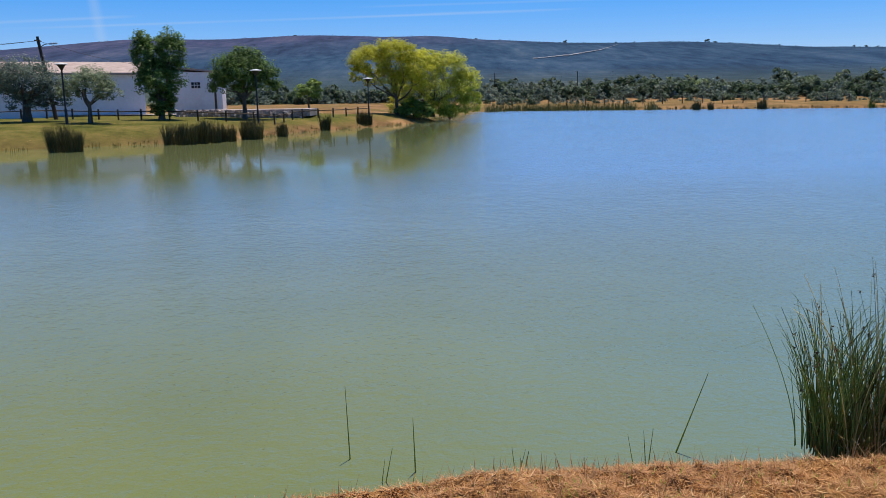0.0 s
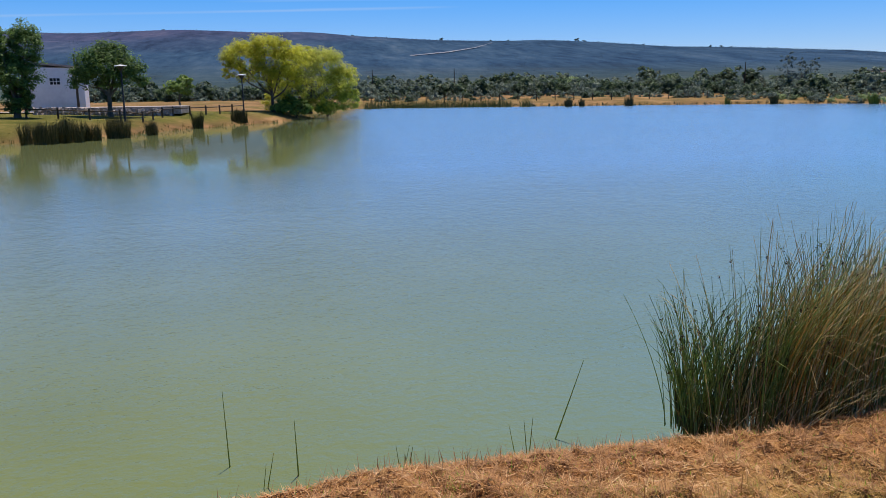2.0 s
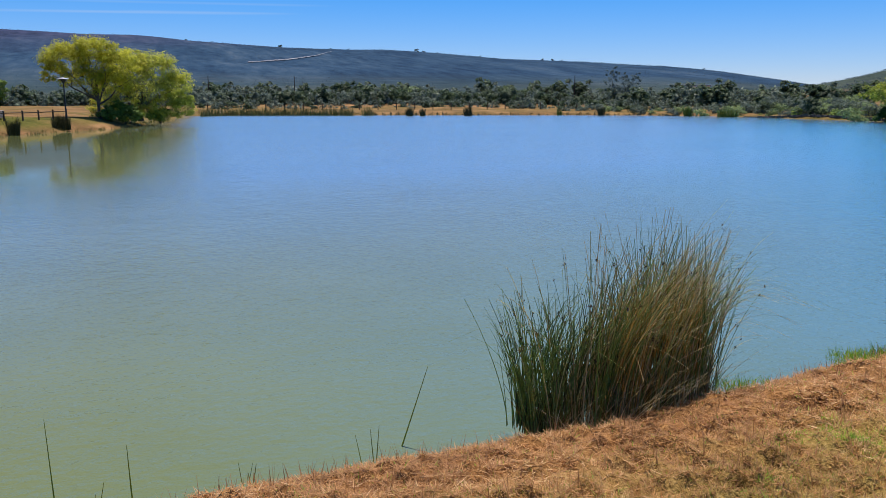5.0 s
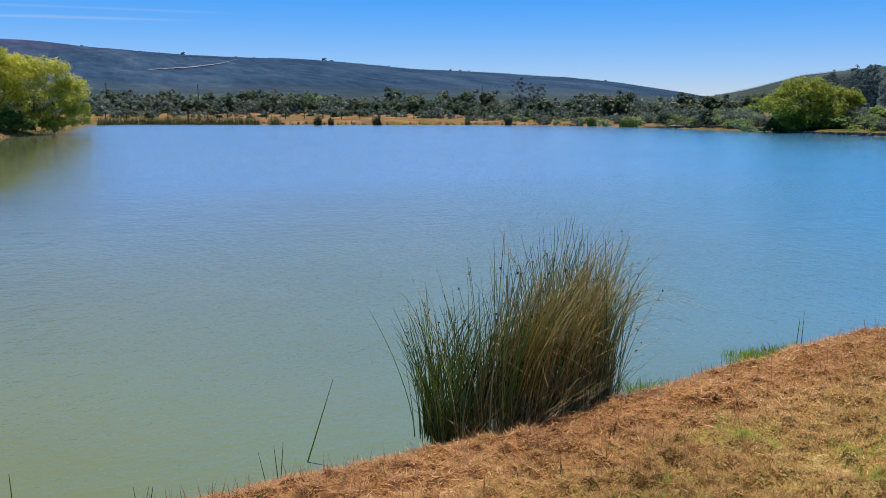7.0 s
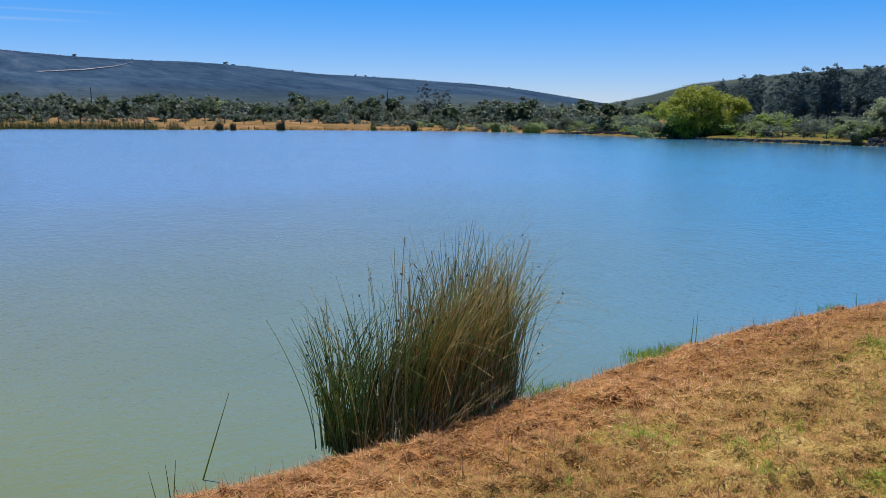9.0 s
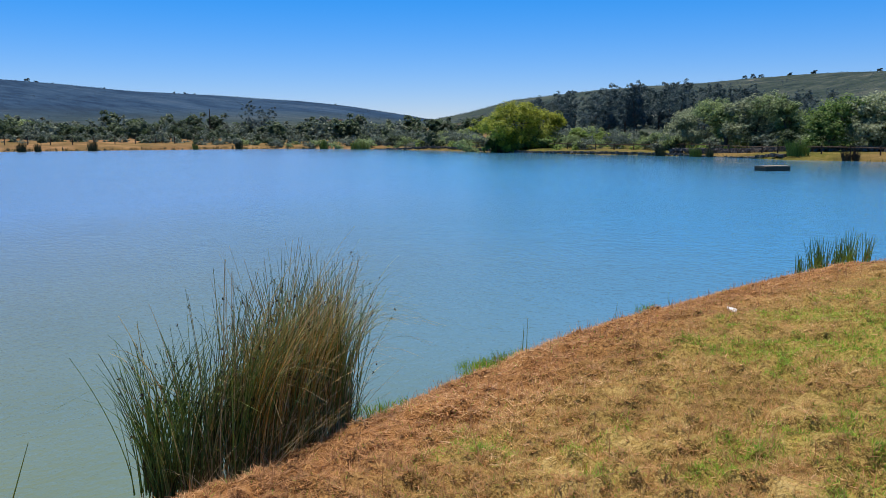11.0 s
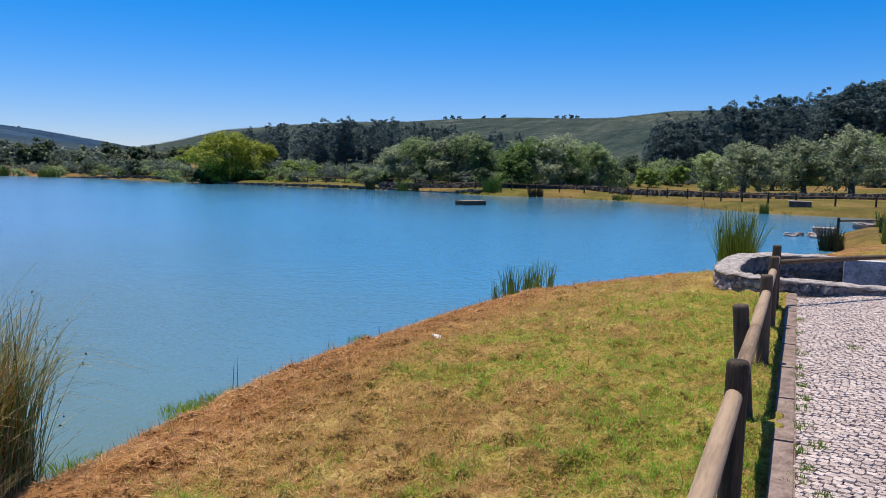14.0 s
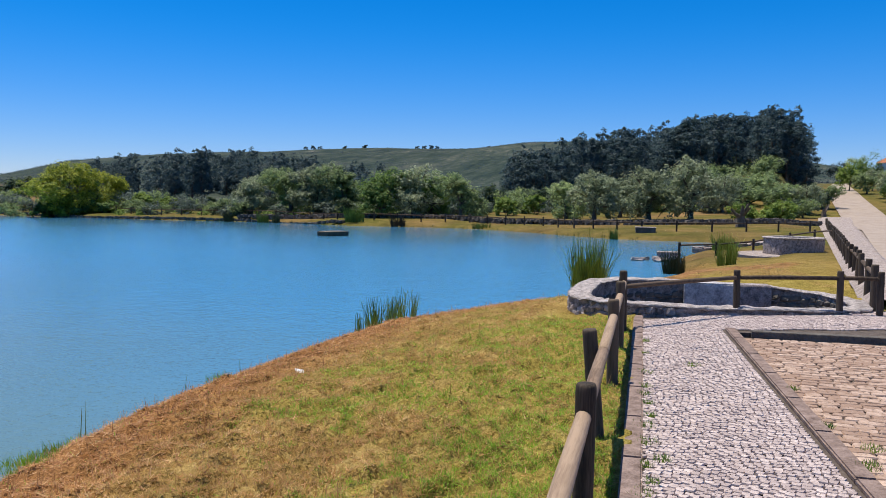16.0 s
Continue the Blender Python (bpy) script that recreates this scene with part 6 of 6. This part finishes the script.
fence("wooden_fence", "low wooden post-and-rail fence on the far lawn", ground_posts([(-44, 63), (-25.5, 60.9), (-22.7, 59.4), (-12.6, 59.5), (-11.6, 66), (-8.9, 70.7), (-6.5, 76)], 2.05), 0.6, 0.78, 0.065, 0.04)
fence("wooden_fence", "low wooden fence along the far bank path", ground_posts([(57.5, 1.2), (61, 5.5), (66, 9.5), (71, 16.5), (71, 28), (75, 34.5), (77, 43), (76, 52), (79, 66), (82, 78)], 2.3), 0.58, 0.76, 0.06, 0.04)
fence("wooden_fence", "low wooden fence round the head of the inlet", ground_posts([(57.5, 1.2), (57.5, -5), (60, -11)], 2.3), 0.58, 0.76, 0.06, 0.04)
fence("wooden_fence", "dark wooden fence across the small beach", [(x, y, max(gz(x, y), -0.5) - 0.05) for x, y in ((33.2, -0.75), (33.9, -2.2), (35.4, -3.75), (38.6, -5.6), (42.0, -7.2), (46.0, -8.8))], 0.5, 0.62, 0.05, 0.035)
fence("wooden_fence", "wooden fence beside the pavement of the road", ground_posts([(13.6, -3.2), (30, -6.0), (60, -11.1), (76, -13.9)], 1.75), 0.58, 0.74, 0.055, 0.038)
g31 = np.random.default_rng(77)
for q in ground_posts([(6, 139), (25, 136), (45, 131), (60, 127), (68, 120)], 3.1):
    ob = thing("fence_post", "leaning wooden wire-fence post in the dry field", "post", (q[0], q[1], q[2]), g31.uniform(0, 90), "field posts")
    part("post", post_mesh("post", 1.15, 0.075, MAT_POST, 7), ob)


def rubble_line(name, label, points, width, height, size, mat, seed, category="wall"):
    """A dry-stone wall: rough stones laid along a line, as one heap."""
    g = np.random.default_rng(seed)
    cube = np.array([(-1, -1, -1), (1, -1, -1), (1, 1, -1), (-1, 1, -1), (-0.8, -0.8, 1), (0.8, -0.8, 1), (0.8, 0.8, 1), (-0.8, 0.8, 1)]) * 0.5
    quads = np.array([(3, 2, 1, 0), (4, 5, 6, 7), (0, 1, 5, 4), (1, 2, 6, 5), (2, 3, 7, 6), (3, 0, 4, 7)])
    pieces = []
    for x, y in along(points, size * 0.8):
        z0 = gz(x, y)
        for lv in range(max(1, round(height / (size * 0.6)))):
            for _ in range(max(1, round(width / size))):
                s = size * g.uniform(0.6, 1.35, 3) * [1, 1, 0.75]
                a = g.uniform(0, 6.28)
                m = np.array([[math.cos(a), -math.sin(a), 0], [math.sin(a), math.cos(a), 0], [0, 0, 1]])
                v = (cube * s + g.normal(0, size * 0.06, (8, 3))) @ m.T
                pieces.append((v + [x + g.normal(0, width * 0.3), y + g.normal(0, width * 0.3), z0 + (lv + 0.4) * size * 0.6], quads))
    return tagged(new(name, mesh_np(name, *join(pieces), mat)), label, category, kind="stuff")


rubble_line("dry_stone_wall", "dark tumbled dry-stone wall before the olive trees", [(73, 41), (76, 30), (76, 20), (71, 15.5), (68, 9), (68, 2), (72, -6), (79, -14)], 0.6, 0.5, 0.34, MAT_STONE_DARK, 91)
rubble_line("stone_revetment", "dark stone edging along the far shore", [(77.5, 92), (77.8, 78), (75.2, 66), (73.2, 56), (72.8, 50), (72.6, 40), (71.2, 33.5), (68.6, 28)], 0.45, 0.26, 0.3, MAT_STONE_DARK, 92)
rubble_line("terrace_wall", "rough grey stone terrace wall on the far lawn", [(-21.6, 66.5), (-17, 66.3), (-11.2, 67.5)], 0.35, 0.55, 0.3, MAT_STONE, 93)
tagged(part("terrace", box(11.0, 5.0, 0.6, (-16.4, 69.8, gz(-16.4, 67) + 0.3), 0.03), material=MAT_CAP), "pale paved terrace behind the stone wall", "terrace", kind="structure")


def ribbon(name, label, category, mid, half0, half1, lift, mat, x0, x1, thick=0.0):
    """A strip of road or pavement that follows the ground; mid(x) is its centre line."""
    xs = np.arange(x0, x1, 1.5)
    v, n = [], 7
    for s in np.linspace(-1, 1, n):
        h = half0 + (half1 - half0) * (xs - x0) / (x1 - x0)
        y = mid(xs) + s * h
        v.append(np.stack([xs, y, ground(xs, mid(xs)) + lift - (thick if abs(s) == 1 else 0)], 1))
    v, m = np.stack(v, 1).reshape(-1, 3), len(xs)
    i, j = np.meshgrid(np.arange(m - 1), np.arange(n - 1), indexing="ij")
    f = np.stack([i * n + j, (i + 1) * n + j, (i + 1) * n + j + 1, i * n + j + 1], -1).reshape(-1, 4)
    return tagged(new(name, mesh_np(name, v, f, mat)), label, category, kind="structure")


ribbon("road", "pale sunlit asphalt road climbing past the wood", "road", lambda x: -4.1 - 0.194 * x + np.interp(x, [60, 78, 118, 150, 230], [0, 0.5, 2.7, 3.6, 4.0]), 2.85, 1.5, 0.10, MAT_ROAD, 13.7, 225)
ribbon("pavement_strip", "pale concrete pavement beside the road", "pavement", lambda x: -1.1 - 0.182 * x, 0.5, 1.85, 0.16, MAT_CAP, 14.0, 92, 0.14)
ribbon("forecourt", "pale paved strip before the farm building", "pavement", lambda x: 66.4 + 0.22 * (x + 44), 1.6, 1.6, 0.1, MAT_CAP, -58, -21.5)


def hill_track():
    """A pale track climbing across the left hillside."""
    v = []
    for az in np.arange(6.6, 12.3, 0.1):
        el = np.interp(az, [6.6, 9.2, 11.1, 12.3], [2.46, 2.66, 2.93, 3.25])
        rs = np.arange(420, 985, 4.0)
        x, y = rs * math.sin(radians(az)), rs * math.cos(radians(az))
        e = np.degrees(np.arctan2(ground(x, y) - 1.6, rs))
        k = int(np.argmax(e > el)) if (e > el).any() else len(rs) - 1
        for s in (-3, 3):
            x, y = (rs[k] + s) * math.sin(radians(az)), (rs[k] + s) * math.cos(radians(az))
            v.append((x, y, gz(x, y) + 0.5))
    n = len(v) // 2
    f = [(2 * i, 2 * i + 2, 2 * i + 3, 2 * i + 1) for i in range(n - 1)]
    tagged(new("hill_track", mesh_np("hill_track", np.array(v), f, MAT_TRACK)), "pale dusty track climbing the hillside", "track", kind="structure")


hill_track()


def far_right():
    """The house and trees above the end of the road, and a stump by the wall."""
    hs = thing("village_house", "small white house with an orange tiled roof", "house", on_ground(104.3, 240, 1.6), 30)
    part("wall", box(8, 6, 6, (0, 0, 1)), hs, material=MAT_PLASTER)
    bm = bmesh.new()
    pr = [(-4.3, -3.3, 4), (4.3, -3.3, 4), (4.3, 0, 5.6), (-4.3, 0, 5.6), (4.3, 3.3, 4), (-4.3, 3.3, 4)]
    vs = [bm.verts.new(p) for p in pr]
    for q in ((0, 1, 2, 3), (3, 2, 4, 5), (0, 3, 5), (1, 4, 2), (0, 5, 4, 1)):
        bm.faces.new([vs[i] for i in q])
    part("roof", bm, hs, "orange tiled roof", MAT_ORANGE)
    for i, x in enumerate((-2, 1.5)):
        part("window", box(1.0, 0.1, 1.2, (x, -3.03, 2.3)), hs, material=MAT_DARK)
    g = np.random.default_rng(95)
    for i, (az, r, s, mat) in enumerate(((101.6, 150, 1.0, MAT_LEAF_FRESH), (102.3, 175, 1.5, MAT_LEAF_DARK), (102.9, 150, 0.8, MAT_LEAF_OLIVE), (104.2, 120, 0.8, MAT_LEAF_DARK), (100.9, 215, 1.3, MAT_LEAF_PINE), (102.6, 140, 0.9, MAT_LEAF_MIX), (103.6, 165, 0.8, MAT_LEAF_MIX), (102.0, 200, 1.4, MAT_LEAF_MIX), (101.3, 240, 1.3, MAT_LEAF_PINE), (103.9, 128, 0.8, MAT_LEAF_OLIVE), (102.6, 190, 0.9, MAT_LEAF_FRESH), (103.0, 240, 1.3, MAT_LEAF_DARK), (105.0, 190, 1.0, MAT_LEAF_DARK))):
        bl = [((g.uniform(-1, 1) * s, g.uniform(-1, 1) * s, g.uniform(1.5, 3.6) * s), (1.5 * s, 1.5 * s, 1.2 * s), 1) for _ in range(5)]
        tree("roadside_tree", "leafy tree beside the climbing road", on_ground(az, r, -0.2), 1.0, bl, 2600, 0.3, mat, 300 + i, group="roadside trees", forks=4, clump=0.46)
    for saz, sr, ss in ((95.2, 66, 1.0), (100.2, 92, 0.8)):
        pollard(g, saz, sr, ss)


def pollard(g, az, r, s):
    st = thing("tree_stump", "gnarled pollarded stump beside the stone wall", "stump", on_ground(az, r, -0.1))
    st.scale = (s, s, s)
    pieces = [tube([(0, 0, -0.2), (0, 0, 0.5), (0.05, 0, 1.0)], [0.42, 0.34, 0.28], 9)]
    for i in range(5):
        pieces.append(branch(g, (0, 0, 0.9), (g.uniform(-0.8, 0.8), g.uniform(-0.9, 0.9), g.uniform(1.3, 2.0)), 0.18, 0.07, 0.1, 5, 6))
    part("trunk", mesh_np("trunk", *join(pieces), MAT_BARK, True), st)


far_right()


# ---- paving ----
def slab(name, loop, z0, z1, mat, label, category):
    bm = bmesh.new()
    lo, hi = [bm.verts.new((x, y, z0)) for x, y in loop], [bm.verts.new((x, y, z1)) for x, y in loop]
    bm.faces.new(hi)
    n = len(loop)
    for i in range(n):
        bm.faces.new([lo[i], lo[(i + 1) % n], hi[(i + 1) % n], hi[i]])
    return tagged(part(name, bm, material=mat), label, category, kind="structure")


def ky(x):
    return 0.10 + 0.0195 * x


def ky2(x):
    return -1.40 + 0.051 * x


PATH_BED = slab("pavement", [(-8, ky(-8) - 0.13), (-8, ky2(-8)), (10.75, ky2(10.75)), (10.75, -14), (12.6, -14), (12.6, -2.6), (11.65, ky(11.65) - 0.13)], -0.3, -0.022, MAT_JOINT, "sandy bed of the limestone cobbled path", "pavement")
LOT_BED = slab("parking_bay", [(-8, ky2(-8) - 0.13), (-8, -14), (10.72, -14), (10.72, ky2(10.7) - 0.13)], -0.3, -0.078, MAT_JOINT, "sunken parking bay of worn stone setts", "pavement")


def kerbs():
    for name, f, x1, dz in (("kerb", ky, 11.7, 0.0), ("kerb", ky2, 10.9, 0.0)):
        ob = tagged(new("kerb"), "worn concrete kerb edging the cobbled path", "kerb", kind="structure")
        x = -7.9
        while x < x1:
            e = min(x + 1.0, x1)
            bm = bmesh.new()
            c = [(x + 0.006, f(x) - 0.005), (e - 0.006, f(e) - 0.005), (e - 0.006, f(e) - 0.135), (x + 0.006, f(x) - 0.135)]
            lo, hi = [bm.verts.new((*p, -0.3)) for p in c], [bm.verts.new((*p, 0.012 + dz)) for p in c]
            bm.faces.new(hi)
            for i in range(4):
                bm.faces.new([lo[i], lo[(i + 1) % 4], hi[(i + 1) % 4], hi[i]])
            bmesh.ops.bevel(bm, geom=[e2 for e2 in bm.edges if all(v.co.z > -0.1 for v in e2.verts)], offset=0.012, segments=2, affect="EDGES")
            bmesh.ops.recalc_face_normals(bm, faces=bm.faces)
            part("kerbstone", bm, ob, material=MAT_KERB)
            x = e
    # cross kerb: shade on its face put in as a darker stone colour
    part("kerbstone", box(0.13, 12.5, 0.3, (10.76, -7.4, -0.138), 0.012), ob, material=MAT_STONE_DARK)


kerbs()


# ---- turf and straw on the near bank ----
def strands(n, seed, green, hay=False):
    """Blades of turf (upright) or cut straw (lying), thinning out with distance."""
    g = np.random.default_rng(seed)
    az, r = np.radians(g.uniform(-34, 96, n)), 0.4 + 20.8 * g.uniform(0, 1, n) ** 1.2
    x, y = np.sin(az) * r, np.cos(az) * r
    keep = (y < 5.7) & (y > 0.13 + 0.0195 * x)
    x, y = x[keep], y[keep]
    d = inland(x, y)
    keep = (d > -0.06) & (y > 0.13 + 0.0195 * x) & ~((x > 11.4) & (y < 1.6))
    x, y, d = x[keep], y[keep], d[keep]
    cover = green_cover(x, y, d)
    keep = g.uniform(0, 1, len(x)) < (step(0.8, 2.0, d) * (0.95 - 0.65 * cover) if hay else np.clip(cover * 1.3, 0.03, 1) if green else np.clip(1.15 - cover * 0.8, 0.15, 1) * (1 - 0.6 * step(1.2, 2.4, d)))
    x, y, d = x[keep], y[keep], d[keep]
    keep = g.uniform(0, 1, len(x)) < np.clip(0.55 + 0.75 * vnoise(x * 12, y * 12, 17) + 0.4 * vnoise(x * 5, y * 5, 18), 0.12, 1)
    x, y, d = x[keep], y[keep], d[keep]
    m = len(x)
    z = ground(x, y)
    p = np.stack([x, y, z], 1)
    a = g.uniform(0, 2 * np.pi, m)
    if green:
        ln, tilt, w = g.uniform(0.02, 0.055, m), g.uniform(0.2, 1.2, m), g.uniform(0.003, 0.006, m)
    else:
        ln, tilt, w = g.uniform(0.035, 0.10, m), g.uniform(-0.05, 0.36, m), g.uniform(0.004, 0.008, m)
        tall = g.uniform(0, 1, m) < 0.02
        tilt, ln = np.where(tall, 1.2, tilt), np.where(tall, 0.13, ln)
    scale = 0.7 + 0.06 * np.hypot(x, y)
    w = w * scale
    e = np.stack([np.cos(a) * np.cos(tilt), np.sin(a) * np.cos(tilt), np.sin(tilt)], 1) * ln[:, None]
    s = np.stack([-np.sin(a), np.cos(a), np.zeros(m)], 1) * w[:, None]
    s[:, 2] += g.normal(0, 0.3, m) * w
    b = p + [0, 0, 0.004]
    v = np.stack([b - s * 0.5, b + s * 0.5, b + e], 1).reshape(-1, 3)
    return v, np.arange(m * 3).reshape(-1, 3)


def far_strands(n, seed, green):
    """Longer grass on the banks across the water."""
    g = np.random.default_rng(seed)
    az, r = np.radians(g.uniform(-31, 104, n)), g.uniform(20, 84, n)
    x, y = np.sin(az) * r, np.cos(az) * r
    d = inland(x, y)
    keep = (d > 0.05) & (d < 22)
    x, y, d, az = x[keep], y[keep], d[keep], az[keep]
    keep = (g.uniform(0, 1, len(x)) > dry_cover(x, y, d, np.hypot(x, y), np.degrees(az)) * 1.8) == green
    x, y = x[keep], y[keep]
    keep = (vnoise(x / 2.5, y / 2.5, seed) + g.uniform(-0.6, 0.6, len(x)) > 0) & ~((np.abs(y + 4.1 + 0.194 * x) < 5.2) & (x > 13)) & ~((x < 16) & (y < 2.5))
    x, y = x[keep], y[keep]
    m = len(x)
    p = np.stack([x, y, ground(x, y)], 1)
    a, k = g.uniform(0, 2 * np.pi, m), g.uniform(0.03, 0.09, m)
    e = np.stack([np.cos(a), np.sin(a), np.full(m, 0.25)], 1) * k[:, None]
    s = np.stack([-np.sin(a), np.cos(a), np.zeros(m)], 1) * (0.012 + 0.0004 * np.hypot(x, y))[:, None]
    v = np.stack([p - s, p + s, p + e], 1).reshape(-1, 3)
    return v, np.arange(m * 3).reshape(-1, 3)


tagged(new("bank_grass", mesh_np("bank_grass", *far_strands(90000, 403, True), MAT_LAWN)), "rough green grass on the far banks", "grass", kind="stuff")
tagged(new("bank_straw", mesh_np("bank_straw", *far_strands(14000, 404, False), MAT_HAY)), "dry straw on the far banks", "straw", kind="stuff")
tagged(new("straw", mesh_np("straw", *strands(1500000, 401, False), MAT_STRAW)), "mown dry straw lying over the bank", "straw", kind="stuff")
tagged(new("dry_grass", mesh_np("dry_grass", *strands(2000000, 405, True, True), MAT_HAY)), "bleached blades standing among the turf", "grass", kind="stuff")
tagged(new("grass", mesh_np("grass", *strands(2400000, 402, True), MAT_BLADE)), "short green turf in uneven patches", "grass", kind="stuff")


def tuft(name, label, place, n, rad, h, mat, seed):
    g = np.random.default_rng(seed)
    q, a = np.sqrt(g.uniform(0, 1, n)) * rad, g.uniform(0, 6.28, n)
    b = np.stack([np.cos(a) * q, np.sin(a) * q, np.zeros(n)], 1)
    e = b + np.stack([g.normal(0, 0.35, n), g.normal(0, 0.35, n), np.ones(n)], 1) * (h * g.uniform(0.4, 1.1, n))[:, None]
    s = np.stack([-np.sin(a), np.cos(a), np.zeros(n)], 1) * 0.004
    v = np.stack([b - s, b + s, e], 1).reshape(-1, 3)
    ob = thing(name, label, "grass", place)
    tagged(part("foliage", mesh_np("foliage", v, np.arange(n * 3).reshape(-1, 3), mat), ob), kind="stuff")


for i, (x, y, n, rad, h) in enumerate(((5.35, 4.92, 420, 0.24, 0.11), (5.72, 5.02, 240, 0.2, 0.10), (4.4, 5.0, 160, 0.2, 0.08), (9.3, 5.5, 200, 0.2, 0.12), (6.3, 5.25, 160, 0.15, 0.1), (3.9, 4.75, 200, 0.25, 0.12))):
    tuft("grass_tuft", "bright green grass tuft at the waterline", (x, y, max(gz(x, y), -0.8) - 0.01), n, rad, h, MAT_BLADE, 420 + i)
for i, (x, y) in enumerate(((4.05, 0.02), (4.3, -0.08), (5.5, 0.05), (6.6, 0.05), (7.2, 0.08), (8.3, -0.35), (4.7, 0.0), (4.15, -0.1), (4.5, 0.06), (5.0, 0.04), (5.15, -0.06), (5.9, 0.07), (6.2, 0.03), (6.9, 0.09), (7.8, 0.1), (8.8, 0.12), (9.6, 0.13), (5.4, -1.28), (6.3, -1.22), (7.5, -1.16), (6.0, -1.45))):
    tuft("weed_tuft", "small weed growing in a paving joint", (x, y, -0.012 if y > -1.3 else -0.066), 70, 0.05 + 0.02 * (i % 3), 0.045, MAT_LEAF_FRESH, 440 + i)


# ---- cobbles and setts ----
def stone_meshes(n, mat, seed, name):
    """A few worn stones of unit size with chamfered, uneven tops."""
    g = np.random.default_rng(seed)
    out = []
    for _ in range(n):
        c = np.array([(-0.5, -0.5), (0.5, -0.5), (0.5, 0.5), (-0.5, 0.5)]) + g.normal(0, 0.06, (4, 2))
        m = np.array([(c[i] + c[(i + 1) % 4]) * 0.5 * g.uniform(1.0, 1.1) for i in range(4)])
        ring = np.empty((8, 2))
        ring[0::2], ring[1::2] = c, m
        rows = [np.c_[ring * 0.97, np.full(8, -1.0)], np.c_[ring * 0.98, np.full(8, -0.28)], np.c_[ring * 0.88, g.normal(-0.03, 0.03, 8)], np.c_[ring * 0.3, g.normal(0.03, 0.03, 8)]]
        v = np.vstack(rows)
        i, j = np.meshgrid(np.arange(3), np.arange(8), indexing="ij")
        f = np.stack([i * 8 + j, i * 8 + (j + 1) % 8, (i + 1) * 8 + (j + 1) % 8, (i + 1) * 8 + j], -1).reshape(-1, 4)
        f = np.vstack([f[8:], [[24, 26, 28, 30], [24, 25, 26, 26], [26, 27, 28, 28], [28, 29, 30, 30]][:1]])
        out.append((v, f))
    return out, [mesh_np(name, v, f, mat) for v, f in out]


def lay(parent, name, rows, mat, seed, first, near, limit):
    """Lays stones (x, y, length, width, turn, height): those between first and near as single parts, the rest joined."""
    arrays, meshes = stone_meshes(10, mat, seed, name)
    g = np.random.default_rng(seed + 1)
    count, rest = 0, []
    for x, y, a, b, turn, z in rows:
        k, zt = int(g.integers(0, 10)), z + g.normal(0, 0.002)
        turn = turn + g.normal(0, 5)
        if first < x < near and count < limit:
            ob = part(name, meshes[k], parent)
            ob.matrix_basis = pose(x, y, zt, g.normal(0, 0.8), g.normal(0, 0.8), turn) @ Matrix.Diagonal((a, b, 0.05, 1))
            count += 1
        else:
            v, f = arrays[k]
            c, s = math.cos(radians(turn)), math.sin(radians(turn))
            w = v * [a, b, 0.05]
            rest.append((np.stack([x + w[:, 0] * c - w[:, 1] * s, y + w[:, 0] * s + w[:, 1] * c, zt + w[:, 2]], 1), f))
    if rest:
        tagged(part(name, mesh_np(name, *join(rest), mat), parent), kind="stuff")


def cobble_rows():
    g = np.random.default_rng(501)
    rows, x = [], -7.8
    while x < 12.55:
        big = 1.5 if x < 1.5 else 1.0
        w = g.uniform(0.046, 0.062) * big
        lo = ky2(x) + 0.05 if x < 10.72 else -4.6
        y = lo
        hi = ky(x) - 0.16 if x < 11.6 else np.interp(x, [11.6, 12.6], [0.1, -1.6])
        while y < hi:
            ln = g.uniform(0.046, 0.064) * big
            rows.append((x + w / 2 + 0.03 * math.sin(y * 6.0) - 0.35 * (y + 0.6) + g.normal(0, 0.004), y + ln / 2, w * 0.9, ln * 0.9, -19, -0.002))
            y += ln
        x += w
    return rows


def sett_rows():
    g = np.random.default_rng(502)
    rows, x = [], -7.8
    while x < 10.55:
        w = g.uniform(0.1, 0.13)
        y = -4.4
        while y < ky2(x) - 0.22:
            ln = g.uniform(0.13, 0.2)
            rows.append((x + w / 2 + 0.03 * math.sin(y * 3.1), y + ln / 2, w * 0.92, ln * 0.93, 0, -0.06))
            y += ln
        x += w
    return rows


lay(PATH_BED, "cobble", cobble_rows(), MAT_COBBLE, 503, 3.6, 5.0, 300)
lay(LOT_BED, "sett", sett_rows(), MAT_SETT, 504, 4.2, 6.6, 280)
